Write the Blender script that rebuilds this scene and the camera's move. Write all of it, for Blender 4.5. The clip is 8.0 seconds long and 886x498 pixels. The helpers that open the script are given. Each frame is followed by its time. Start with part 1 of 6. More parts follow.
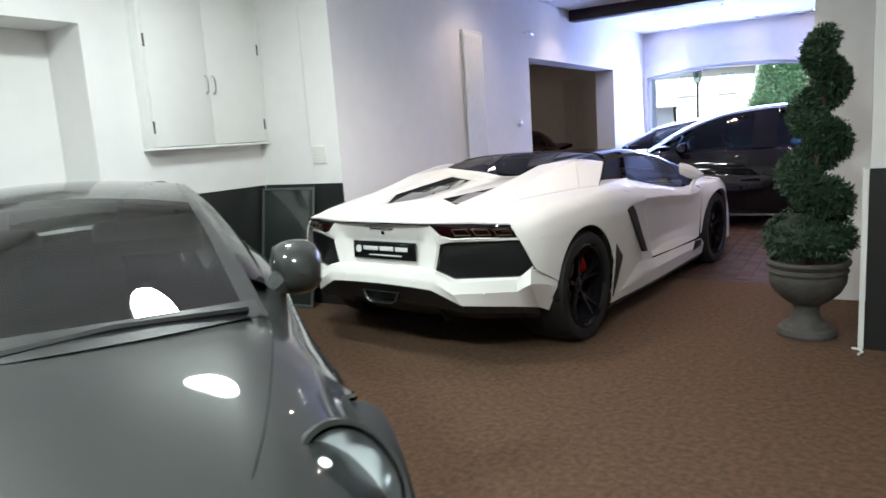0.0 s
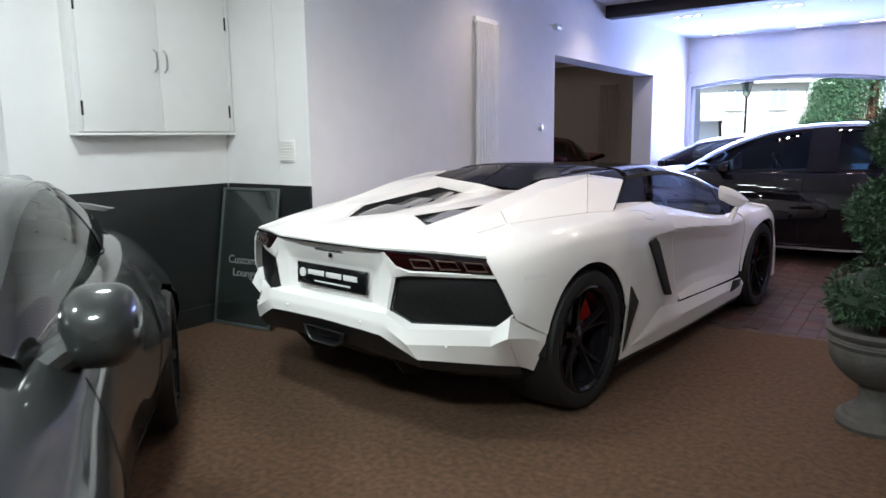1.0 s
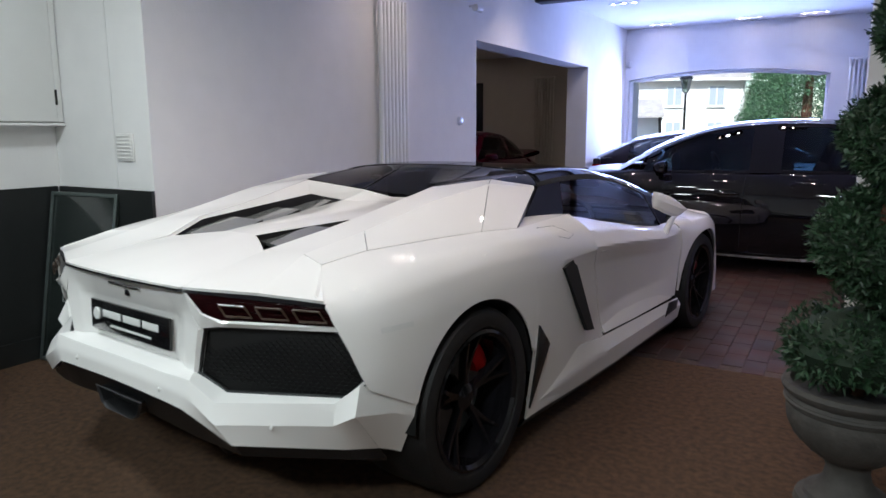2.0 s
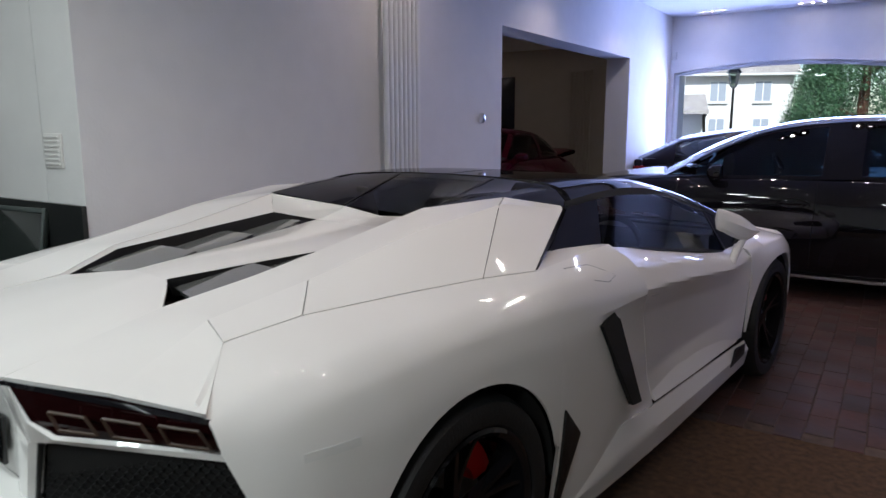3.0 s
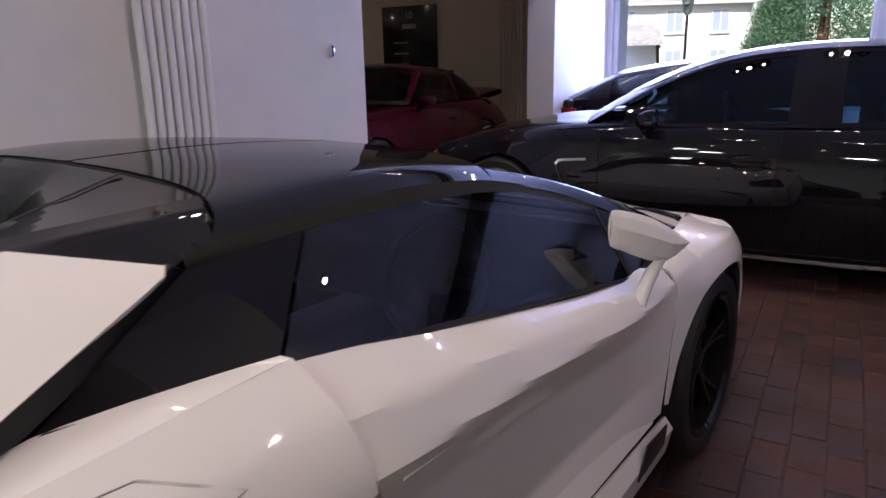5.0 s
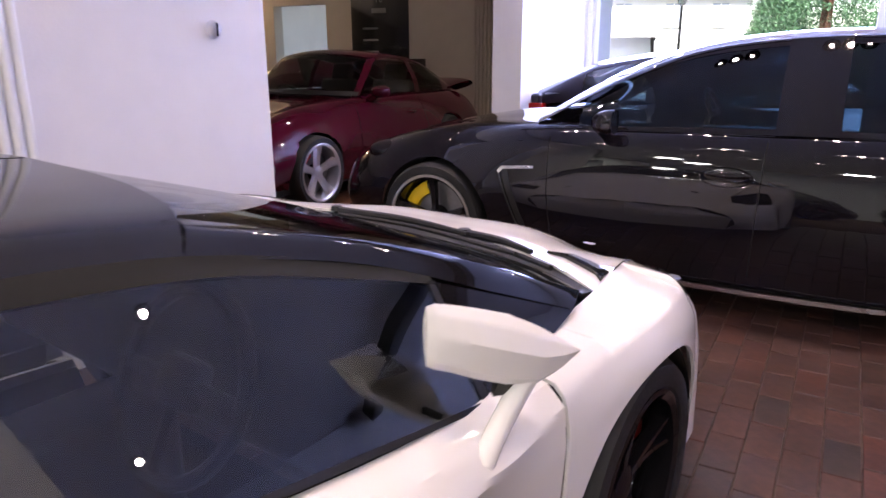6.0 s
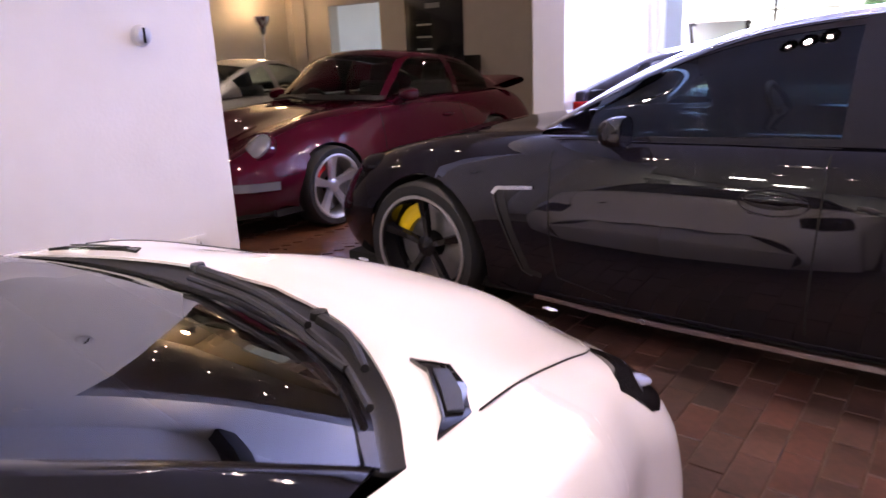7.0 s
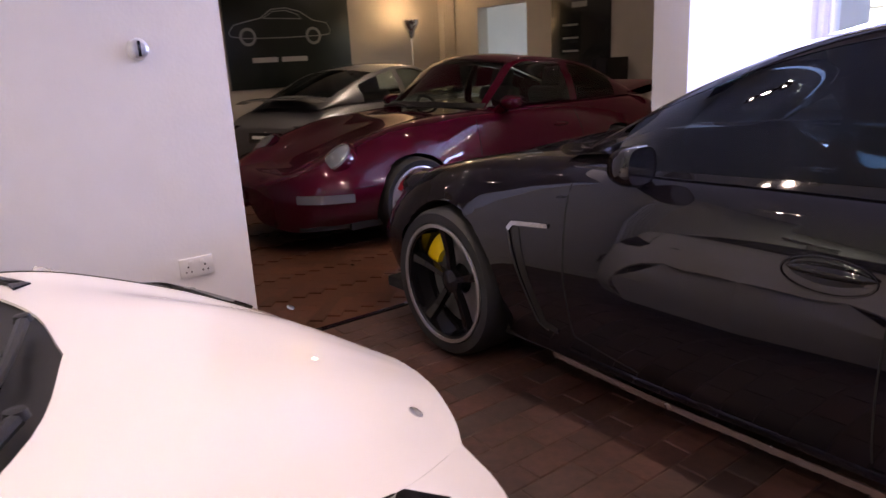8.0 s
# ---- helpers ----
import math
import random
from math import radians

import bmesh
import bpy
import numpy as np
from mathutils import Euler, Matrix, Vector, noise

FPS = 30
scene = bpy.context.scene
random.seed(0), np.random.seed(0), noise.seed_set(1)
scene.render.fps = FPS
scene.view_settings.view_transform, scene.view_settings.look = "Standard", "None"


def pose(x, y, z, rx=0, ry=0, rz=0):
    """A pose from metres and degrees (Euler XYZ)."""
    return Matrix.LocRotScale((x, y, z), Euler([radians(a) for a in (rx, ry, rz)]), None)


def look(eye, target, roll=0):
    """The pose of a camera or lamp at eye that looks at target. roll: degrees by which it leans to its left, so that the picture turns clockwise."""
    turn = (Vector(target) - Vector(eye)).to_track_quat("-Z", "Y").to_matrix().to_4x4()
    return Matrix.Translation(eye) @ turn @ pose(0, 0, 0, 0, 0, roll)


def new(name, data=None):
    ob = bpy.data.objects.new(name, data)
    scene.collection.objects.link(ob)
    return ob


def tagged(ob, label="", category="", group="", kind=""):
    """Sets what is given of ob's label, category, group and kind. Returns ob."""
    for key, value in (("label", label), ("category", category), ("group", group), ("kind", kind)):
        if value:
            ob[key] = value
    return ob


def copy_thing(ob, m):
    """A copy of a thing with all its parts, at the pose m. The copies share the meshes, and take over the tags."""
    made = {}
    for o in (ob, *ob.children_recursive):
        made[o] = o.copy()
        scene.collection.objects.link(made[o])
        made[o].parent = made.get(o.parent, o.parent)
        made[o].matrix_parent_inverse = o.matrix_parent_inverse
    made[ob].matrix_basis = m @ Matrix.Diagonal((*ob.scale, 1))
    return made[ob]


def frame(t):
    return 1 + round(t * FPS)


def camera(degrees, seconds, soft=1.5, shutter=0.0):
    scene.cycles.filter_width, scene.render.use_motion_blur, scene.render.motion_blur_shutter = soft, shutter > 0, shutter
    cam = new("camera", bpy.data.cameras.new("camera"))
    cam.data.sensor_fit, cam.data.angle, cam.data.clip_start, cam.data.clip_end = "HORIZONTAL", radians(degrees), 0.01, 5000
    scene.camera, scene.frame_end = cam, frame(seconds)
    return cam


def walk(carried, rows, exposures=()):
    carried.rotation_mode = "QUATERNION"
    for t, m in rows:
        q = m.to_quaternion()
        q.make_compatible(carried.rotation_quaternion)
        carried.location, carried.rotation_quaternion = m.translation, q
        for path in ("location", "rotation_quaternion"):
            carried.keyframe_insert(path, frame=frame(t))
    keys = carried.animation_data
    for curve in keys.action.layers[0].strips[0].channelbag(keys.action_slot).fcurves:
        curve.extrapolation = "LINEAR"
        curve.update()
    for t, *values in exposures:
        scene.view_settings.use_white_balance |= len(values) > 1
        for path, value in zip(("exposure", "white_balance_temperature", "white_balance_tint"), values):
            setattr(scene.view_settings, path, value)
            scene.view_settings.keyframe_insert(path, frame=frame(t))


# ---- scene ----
cam = camera(65.3, 8.0, shutter=0.25)
PATH = [
    (0, (0.895, 0.439, 1.318), (-0.143, 2.118, 0.992), -3.9),
    (0.5, (0.821, 0.915, 1.306), (-0.144, 2.639, 0.999), -2.8),
    (1, (0.694, 1.406, 1.306), (-0.424, 3.033, 0.987), -0.7),
    (1.5, (0.593, 1.841, 1.318), (-0.391, 3.549, 0.979), -0.1),
    (1.7, (0.576, 2.037, 1.303), (-0.403, 3.747, 0.965), -0.1),
    (3, (0.232, 3.093, 1.322), (-0.842, 4.745, 0.976), -0.1),
    (3.5, (0.1, 3.49, 1.303), (-0.984, 5.11, 0.852), -0.2),
    (4, (0.065, 3.884, 1.307), (-0.86, 5.586, 0.81), -0.7),
    (4.2, (0.069, 4.071, 1.309), (-0.859, 5.77, 0.808), -1.1),
    (5.3, (0.046, 5.007, 1.314), (-0.927, 6.675, 0.795), -1.0),
    (5.5, (0.051, 5.205, 1.318), (-0.915, 6.878, 0.802), -0.7),
    (6, (0.038, 5.63, 1.286), (-0.919, 7.3, 0.743), -0.1),
    (6.5, (0.109, 6.051, 1.289), (-0.731, 7.781, 0.74), 0.0),
    (7, (0.128, 6.487, 1.291), (-1.052, 8.005, 0.74), -2.4),
    (7.5, (0.163, 6.91, 1.285), (-1.184, 8.285, 0.741), -2.4),
    (8, (0.342, 7.334, 1.299), (-1.208, 8.482, 0.771), -3.0),
]
walk(cam, [(t, look(eye, target, roll)) for t, eye, target, roll in PATH],
     exposures=[(0.0, 1.10, 6200, 4), (1.5, 0.73, 6000, 7), (3.0, 0.08, 6050, 7), (4.2, -0.22, 6250, 12), (5.3, 0.90, 6600, 14), (6.0, 1.68, 6700, 15), (6.5, 1.86, 6800, 17), (7.2, 1.84, 7250, 20), (8.0, 1.42, 7450, 16)])

# ---- world and lights ----
world = bpy.data.worlds.new("world")
world.use_nodes = True
scene.world = world
sky = world.node_tree.nodes.new("ShaderNodeTexSky")
sky.sky_type = "NISHITA"
sky.sun_disc = False
sky.sun_elevation, sky.sun_rotation = radians(38), radians(200)
world.node_tree.links.new(sky.outputs[0], world.node_tree.nodes["Background"].inputs[0])
world.node_tree.nodes["Background"].inputs[1].default_value = 0.15


def lamp(name, kind, energy, color, m, **more):
    data = bpy.data.lights.new(name, kind)
    data.energy, data.color = energy, color
    if kind == "AREA":
        data.shape, data.size, data.size_y = more.get("shape", "RECTANGLE"), more["size"], more["size_y"]
    elif kind == "SPOT":
        data.spot_size, data.spot_blend, data.shadow_soft_size = radians(more["cone"]), 0.8, 0.022
    elif kind == "SUN":
        data.angle = radians(more["angle"])
    else:
        data.shadow_soft_size = more["size"]
    ob = new(name, data)
    ob.matrix_world = m
    return ob


SPOTS = [(x, y) for y in (9.2, 11.3, 13.35) for x in (-2.05, -0.83, 0.0)]
lamp("sun", "SUN", 5.0, (1, 0.97, 0.93), look((3, 5, 14), (-4, 20, 0)), angle=0.5)
lamp("uplighter_lamp", "POINT", 4.0, (1.0, 0.72, 0.42), pose(-9.0, 13.85, 2.0), size=0.08)
lamp("window_daylight", "AREA", 172, (0.37, 0.46, 1.0), look((-1.18, 13.55, 1.35), (-1.18, 8, 0.9)), size=2.7, size_y=1.4)
for sx, sy in SPOTS:
    lamp("downlight_lamp", "SPOT", 19, (1.0, 0.80, 0.70), look((sx, sy, 2.86), (sx, sy - (1.3 if sy > 13 else 0), 0)), cone=125)
MID_SPOTS = [(-2.05, 6.8), (-0.83, 6.8), (0.2, 6.8), (1.35, 7.5), (2.5, 7.5), (-1.35, 4.6), (-0.75, 4.6), (-0.15, 4.6)]
for sx, sy in MID_SPOTS:
    lamp("downlight_lamp", "SPOT", 14 if sy > 5 else 15, (1.0, 0.78, 0.68), look((sx, sy, 2.86), (sx, sy, 0)), cone=130)
PANELS = [(-1.9, 0.9), (0.3, 0.9), (-2.0, 3.0)]
for sx, sy in PANELS:
    lamp("panel_lamp", "AREA", 52 if sx > 0 else 38 if sy < 2 else 20, (0.95, 1.0, 0.96), look((sx, sy, 2.835), (sx, sy, 0)), shape="ELLIPSE", size=0.42, size_y=0.42)
SIDE_EXTRA = [(x, y) for y in (8.2, 9.9, 12.3, 13.9) for x in (-3.4, -4.7, -5.9, -7.2, -8.5)]
SIDE_SPOTS = [(-3.6, 9.0), (-6.2, 9.2), (-3.6, 11.0), (-6.2, 11.6), (-3.6, 13.4), (-6.2, 13.6), (-8.2, 10.6), (-8.2, 13.2)]
for sx, sy in SIDE_SPOTS:
    lamp("downlight_lamp", "SPOT", 12 if sx > -4 else 25, (1.0, 0.87, 0.76), look((sx, sy, 2.66), (sx, sy, 0)), cone=92)


# ---- materials ----
def mat(name, color, rough=0.5, metal=0.0, coat=0.0, vary=0.0, scale=20.0, bump=0.0, bscale=200.0, random=0.0, flake=0.0, wear=0.0, spec=0.5):
    m = bpy.data.materials.new(name)
    m.use_nodes = True
    nt = m.node_tree
    n, l = nt.nodes, nt.links
    b = n["Principled BSDF"]
    b.inputs["Base Color"].default_value = (*color, 1)
    b.inputs["Roughness"].default_value = rough
    b.inputs["Metallic"].default_value = metal
    b.inputs["Coat Weight"].default_value = coat
    b.inputs["Specular IOR Level"].default_value = spec
    b.inputs["Coat Roughness"].default_value = 0.03
    geo = n.new("ShaderNodeTexCoord")
    last = None
    if vary:
        t1 = n.new("ShaderNodeTexNoise")
        t1.inputs["Scale"].default_value, t1.inputs["Detail"].default_value = scale, 6
        t2 = n.new("ShaderNodeTexNoise")
        t2.inputs["Scale"].default_value, t2.inputs["Detail"].default_value = scale / 9, 4
        l.new(geo.outputs["Object"], t1.inputs["Vector"])
        l.new(geo.outputs["Object"], t2.inputs["Vector"])
        add = n.new("ShaderNodeMath")
        l.new(t1.outputs["Fac"], add.inputs[0])
        l.new(t2.outputs["Fac"], add.inputs[1])
        ramp = n.new("ShaderNodeMapRange")
        ramp.inputs["From Min"].default_value, ramp.inputs["From Max"].default_value = 0.7, 1.3
        ramp.inputs["To Min"].default_value, ramp.inputs["To Max"].default_value = 1 - vary, 1 + vary
        l.new(add.outputs[0], ramp.inputs["Value"])
        last = ramp.outputs[0]
        rr = n.new("ShaderNodeMapRange")
        rr.inputs["From Min"].default_value, rr.inputs["From Max"].default_value = 0.3, 0.7
        rr.inputs["To Min"].default_value, rr.inputs["To Max"].default_value = max(rough - 0.1 * rough, 0), min(1, rough + 0.15 * rough + wear)
        l.new(t2.outputs["Fac"], rr.inputs["Value"])
        l.new(rr.outputs[0], b.inputs["Roughness"])
    if random:
        info = n.new("ShaderNodeObjectInfo")
        isl = n.new("ShaderNodeNewGeometry")
        sm = n.new("ShaderNodeMath")
        l.new(info.outputs["Random"], sm.inputs[0])
        l.new(isl.outputs["Random Per Island"], sm.inputs[1])
        fr = n.new("ShaderNodeMath")
        fr.operation = "FRACT"
        l.new(sm.outputs[0], fr.inputs[0])
        r2 = n.new("ShaderNodeMapRange")
        r2.inputs["To Min"].default_value, r2.inputs["To Max"].default_value = 1 - random, 1 + random
        l.new(fr.outputs[0], r2.inputs["Value"])
        if last:
            mu = n.new("ShaderNodeMath")
            mu.operation = "MULTIPLY"
            l.new(last, mu.inputs[0])
            l.new(r2.outputs[0], mu.inputs[1])
            last = mu.outputs[0]
        else:
            last = r2.outputs[0]
    if last:
        mix = n.new("ShaderNodeVectorMath")
        mix.operation = "SCALE"
        mix.inputs[0].default_value = color
        l.new(last, mix.inputs["Scale"])
        l.new(mix.outputs[0], b.inputs["Base Color"])
    if bump:
        t3 = n.new("ShaderNodeTexNoise")
        t3.inputs["Scale"].default_value, t3.inputs["Detail"].default_value = bscale, 3
        l.new(geo.outputs["Object"], t3.inputs["Vector"])
        bp = n.new("ShaderNodeBump")
        bp.inputs["Strength"].default_value, bp.inputs["Distance"].default_value = bump, 0.01
        l.new(t3.outputs["Fac"], bp.inputs["Height"])
        l.new(bp.outputs[0], b.inputs["Normal"])
    if flake:
        v = n.new("ShaderNodeTexVoronoi")
        v.inputs["Scale"].default_value = 900
        l.new(geo.outputs["Object"], v.inputs["Vector"])
        r3 = n.new("ShaderNodeMapRange")
        r3.inputs["To Min"].default_value, r3.inputs["To Max"].default_value = rough * (1 - flake), rough * (1 + flake)
        l.new(v.outputs["Color"], r3.inputs["Value"])
        l.new(r3.outputs[0], b.inputs["Roughness"])
    return m


def glow(name, color, strength):
    m = mat(name, color, 0.6)
    b = m.node_tree.nodes["Principled BSDF"]
    b.inputs["Emission Color"].default_value = (*color, 1)
    b.inputs["Emission Strength"].default_value = strength
    return m


def glass(name, color, rough=0.0, ior=1.5):
    """Thin tinted pane: clear part mixed with a sharp gloss."""
    m = bpy.data.materials.new(name)
    m.use_nodes = True
    n, l = m.node_tree.nodes, m.node_tree.links
    n.remove(n["Principled BSDF"])
    tr = n.new("ShaderNodeBsdfTransparent")
    tr.inputs[0].default_value = (*color, 1)
    gl = n.new("ShaderNodeBsdfGlossy")
    gl.inputs["Roughness"].default_value = rough
    fr = n.new("ShaderNodeFresnel")
    fr.inputs["IOR"].default_value = ior
    mx = n.new("ShaderNodeMixShader")
    l.new(fr.outputs[0], mx.inputs[0])
    l.new(tr.outputs[0], mx.inputs[1])
    l.new(gl.outputs[0], mx.inputs[2])
    l.new(mx.outputs[0], n["Material Output"].inputs["Surface"])
    return m


def paver(name):
    """Worn clay: each piece takes its own tone from red over brown to near black, with stains across pieces."""
    m = mat(name, (0.06, 0.025, 0.019), 0.5, vary=0.42, scale=26, bump=0.14, bscale=60, wear=0.14)
    n, l = m.node_tree.nodes, m.node_tree.links
    b = n["Principled BSDF"]
    grain = b.inputs["Base Color"].links[0].from_node
    info, isl = n.new("ShaderNodeObjectInfo"), n.new("ShaderNodeNewGeometry")
    sm, fr = n.new("ShaderNodeMath"), n.new("ShaderNodeMath")
    fr.operation = "FRACT"
    l.new(info.outputs["Random"], sm.inputs[0])
    l.new(isl.outputs["Random Per Island"], sm.inputs[1])
    l.new(sm.outputs[0], fr.inputs[0])
    ramp = n.new("ShaderNodeValToRGB")
    ramp.color_ramp.elements[0].position, ramp.color_ramp.elements[0].color = 0.0, (0.046, 0.023, 0.018, 1)
    ramp.color_ramp.elements[1].position, ramp.color_ramp.elements[1].color = 1.0, (0.082, 0.026, 0.018, 1)
    for at, c in ((0.05, (0.036, 0.022, 0.019)), (0.15, (0.054, 0.026, 0.020)), (0.65, (0.064, 0.027, 0.020)), (0.85, (0.070, 0.031, 0.023))):
        e = ramp.color_ramp.elements.new(at)
        e.color = (*c, 1)
    l.new(fr.outputs[0], ramp.inputs[0])
    l.new(ramp.outputs[0], grain.inputs[0])
    stain = n.new("ShaderNodeTexNoise")
    stain.inputs["Scale"].default_value, stain.inputs["Detail"].default_value = 2.6, 5
    l.new(isl.outputs["Position"], stain.inputs["Vector"])
    dirt = n.new("ShaderNodeMapRange")
    dirt.inputs["From Min"].default_value, dirt.inputs["From Max"].default_value = 0.36, 0.62
    dirt.inputs["To Min"].default_value, dirt.inputs["To Max"].default_value = 0.62, 1.12
    l.new(stain.outputs["Fac"], dirt.inputs["Value"])
    out = n.new("ShaderNodeVectorMath")
    out.operation = "SCALE"
    l.new(grain.outputs[0], out.inputs[0])
    l.new(dirt.outputs[0], out.inputs["Scale"])
    l.new(out.outputs[0], b.inputs["Base Color"])
    return m


M = dict(
    plaster=mat("wall_plaster", (0.78, 0.77, 0.76), 0.75, vary=0.03, scale=6, bump=0.08, bscale=60),
    cream=mat("cream_plaster", (0.54, 0.49, 0.42), 0.75, vary=0.04, scale=6, bump=0.08, bscale=60),
    ceiling=mat("ceiling_paint", (0.8, 0.8, 0.82), 0.8, vary=0.02, scale=5),
    dado=mat("dado_black_paint", (0.018, 0.02, 0.02), 0.32, vary=0.15, scale=8, bump=0.04, bscale=80),
    beam=mat("beam_dark_timber", (0.02, 0.013, 0.011), 0.55, vary=0.35, scale=14, bump=0.25, bscale=40),
    coir=mat("coir_matting", (0.138, 0.074, 0.039), 0.95, vary=0.6, scale=300, bump=1.0, bscale=520),
    brick=paver("brick_paver"),
    joint=mat("paver_joint", (0.085, 0.058, 0.046), 0.85, vary=0.55, scale=22, bump=0.4),
    parquet=mat("parquet_oak", (0.085, 0.034, 0.018), 0.3, vary=0.3, scale=25, bump=0.05, random=0.3),
    white=mat("white_satin_paint", (0.8, 0.8, 0.78), 0.4, vary=0.02, scale=8),
    steel=mat("brushed_steel", (0.6, 0.6, 0.62), 0.25, 1.0, vary=0.1, scale=60),
    chrome=mat("chrome", (0.85, 0.85, 0.87), 0.06, 1.0),
    plastic=mat("white_plastic", (0.75, 0.74, 0.72), 0.35, vary=0.02),
    black=mat("black_plastic", (0.006, 0.006, 0.0065), 0.42, vary=0.2, scale=40, bump=0.1, bscale=300),
    gloss=mat("black_gloss", (0.009, 0.0085, 0.0105), 0.3, coat=0.8, spec=0.0),
    mesh=mat("honeycomb_black", (0.006, 0.006, 0.006), 0.6),
    rubber=mat("tyre_rubber", (0.008, 0.008, 0.0085), 0.6, vary=0.2, scale=30, bump=0.15, bscale=120),
    well=mat("wheel_well", (0.005, 0.005, 0.005), 0.9),
    pearl=mat("white_pearl_paint", (0.84, 0.82, 0.795), 0.5, coat=1.0, vary=0.01, scale=3, spec=0.0),
    darkpaint=mat("black_metallic_paint", (0.0062, 0.0054, 0.0080), 0.5, coat=1.0, spec=0.0),
    wine=mat("wine_red_metallic_paint", (0.062, 0.003, 0.013), 0.46, 0.1, coat=1.0, spec=0.0, flake=0.3),
    grey=mat("grey_metallic_paint", (0.034, 0.036, 0.035), 0.40, 0.35, coat=1.0, flake=0.3, spec=0.1),
    gunmetal=mat("silver_grey_metallic_paint", (0.19, 0.185, 0.18), 0.35, 0.6, coat=1.0, flake=0.3),
    # pale blue base colour stands in for sky glare on the house panes
    glarepane=mat("house_pane_sky_glare", (0.38, 0.42, 0.50), 0.1, coat=0.5),
    alloy=mat("bright_alloy", (0.72, 0.72, 0.74), 0.28, 0.85, coat=0.4),
    silver=mat("silver_metallic_paint", (0.35, 0.34, 0.33), 0.35, 0.7, coat=1.0, flake=0.3),
    caliper_red=mat("red_caliper", (0.5, 0.01, 0.012), 0.35, coat=0.5),
    caliper_yellow=mat("yellow_caliper", (0.75, 0.5, 0.01), 0.35, coat=0.5),
    disc=mat("brake_disc", (0.25, 0.25, 0.26), 0.35, 0.9, vary=0.1, scale=40),
    leather=mat("dark_leather", (0.02, 0.02, 0.022), 0.5, vary=0.2, scale=50, bump=0.2, bscale=200),
    tan=mat("grey_leather", (0.16, 0.16, 0.165), 0.5, vary=0.1, scale=50, bump=0.2, bscale=200),
    redlens=mat("smoked_red_lens", (0.012, 0.002, 0.0025), 0.2, coat=1.0, spec=0.0),
    louvre=mat("smoked_louvre_glass", (0.13, 0.135, 0.13), 0.18, coat=1.0),
    darksteel=mat("dark_exhaust_steel", (0.09, 0.09, 0.095), 0.3, 0.9),
    lens=mat("lamp_lens", (0.62, 0.63, 0.65), 0.15, 0.2, coat=1.0),
    glassdark=glass("tinted_glass", (0.07, 0.10, 0.105)),
    smoke=mat("smoked_glass", (0.02, 0.02, 0.03), 0.22, spec=0.25),
    nightpaint=mat("night_blue_paint", (0.022, 0.021, 0.034), 0.30, spec=0.3, vary=0.1, scale=30),
    screen=glass("smoked_car_glass", (0.34, 0.37, 0.40), ior=2.9),
    clearcar=glass("clear_car_glass", (0.70, 0.78, 0.75), ior=1.5),
    sideglass=glass("side_window_glass", (0.58, 0.64, 0.66), ior=2.1),
    headlens=mat("headlamp_glass", (0.25, 0.25, 0.27), 0.10, 0.35, coat=1.0),
    darklens=mat("headlight_projector", (0.06, 0.055, 0.055), 0.3, coat=0.6),
    taillamp=mat("red_tail_lens", (0.30, 0.012, 0.012), 0.2, coat=1.0),
    lightbar=mat("tail_light_element", (0.05, 0.030, 0.018), 0.45, coat=0.2),
    glassmid=glass("car_glass", (0.50, 0.57, 0.53), ior=2.5),
    glassclear=glass("window_glass", (0.93, 0.96, 0.96)),
    stone=mat("urn_cast_stone", (0.068, 0.062, 0.056), 0.75, vary=0.3, scale=18, bump=0.35, bscale=60),
    leaf=mat("topiary_leaf", (0.021, 0.056, 0.023), 0.5, vary=0.3, scale=12, random=0.45),
    bark=mat("bark", (0.11, 0.05, 0.028), 0.85, vary=0.3, scale=30, bump=0.5, bscale=60),
    render_white=mat("white_render", (0.86, 0.85, 0.84), 0.85, vary=0.04, scale=3, bump=0.1),
    slate=mat("roof_tile", (0.36, 0.33, 0.32), 0.8, vary=0.3, scale=10, bump=0.3, bscale=30),
    asphalt=mat("asphalt", (0.07, 0.07, 0.07), 0.9, vary=0.2, scale=40, bump=0.4),
    conifer=mat("conifer_leaf", (0.06, 0.14, 0.062), 0.6, vary=0.3, scale=3, random=0.5),
    shade=glow("lamp_shade_glow", (1.0, 0.72, 0.42), 4.0),
    bulb=glow("downlight_bulb", (1.0, 0.84, 0.76), 85.0),
    panelglow=glow("panel_diffuser", (0.95, 1.0, 0.95), 5.6),
    # leaf green darkened to about half, as shade deep in the topiary
    leafshade=mat("topiary_inner_shade", (0.010, 0.026, 0.011), 0.8, vary=0.3, scale=20),
    signframe=mat("sign_frame_grey", (0.10, 0.12, 0.115), 0.3, 0.4),
    greytext=mat("grey_print", (0.22, 0.23, 0.23), 0.5),
    poster=mat("poster_green_black", (0.012, 0.018, 0.014), 0.3, vary=0.2, scale=3),
    posterline=mat("poster_grey_print", (0.34, 0.36, 0.34), 0.4),
    ink=mat("print_white", (0.7, 0.7, 0.68), 0.5),
    platebk=mat("plate_black", (0.006, 0.006, 0.007), 0.2, coat=0.5),
    acrylic=mat("sign_dark_board", (0.02, 0.026, 0.024), 0.15, coat=0.6, vary=0.1, scale=5),
)


# ---- mesh helpers ----
def finish(bm, angle=32):
    bmesh.ops.recalc_face_normals(bm, faces=bm.faces)
    lim = radians(angle)
    for f in bm.faces:
        f.smooth = True
    for e in bm.edges:
        if len(e.link_faces) != 2 or e.calc_face_angle(0) > lim:
            e.smooth = False
    return bm


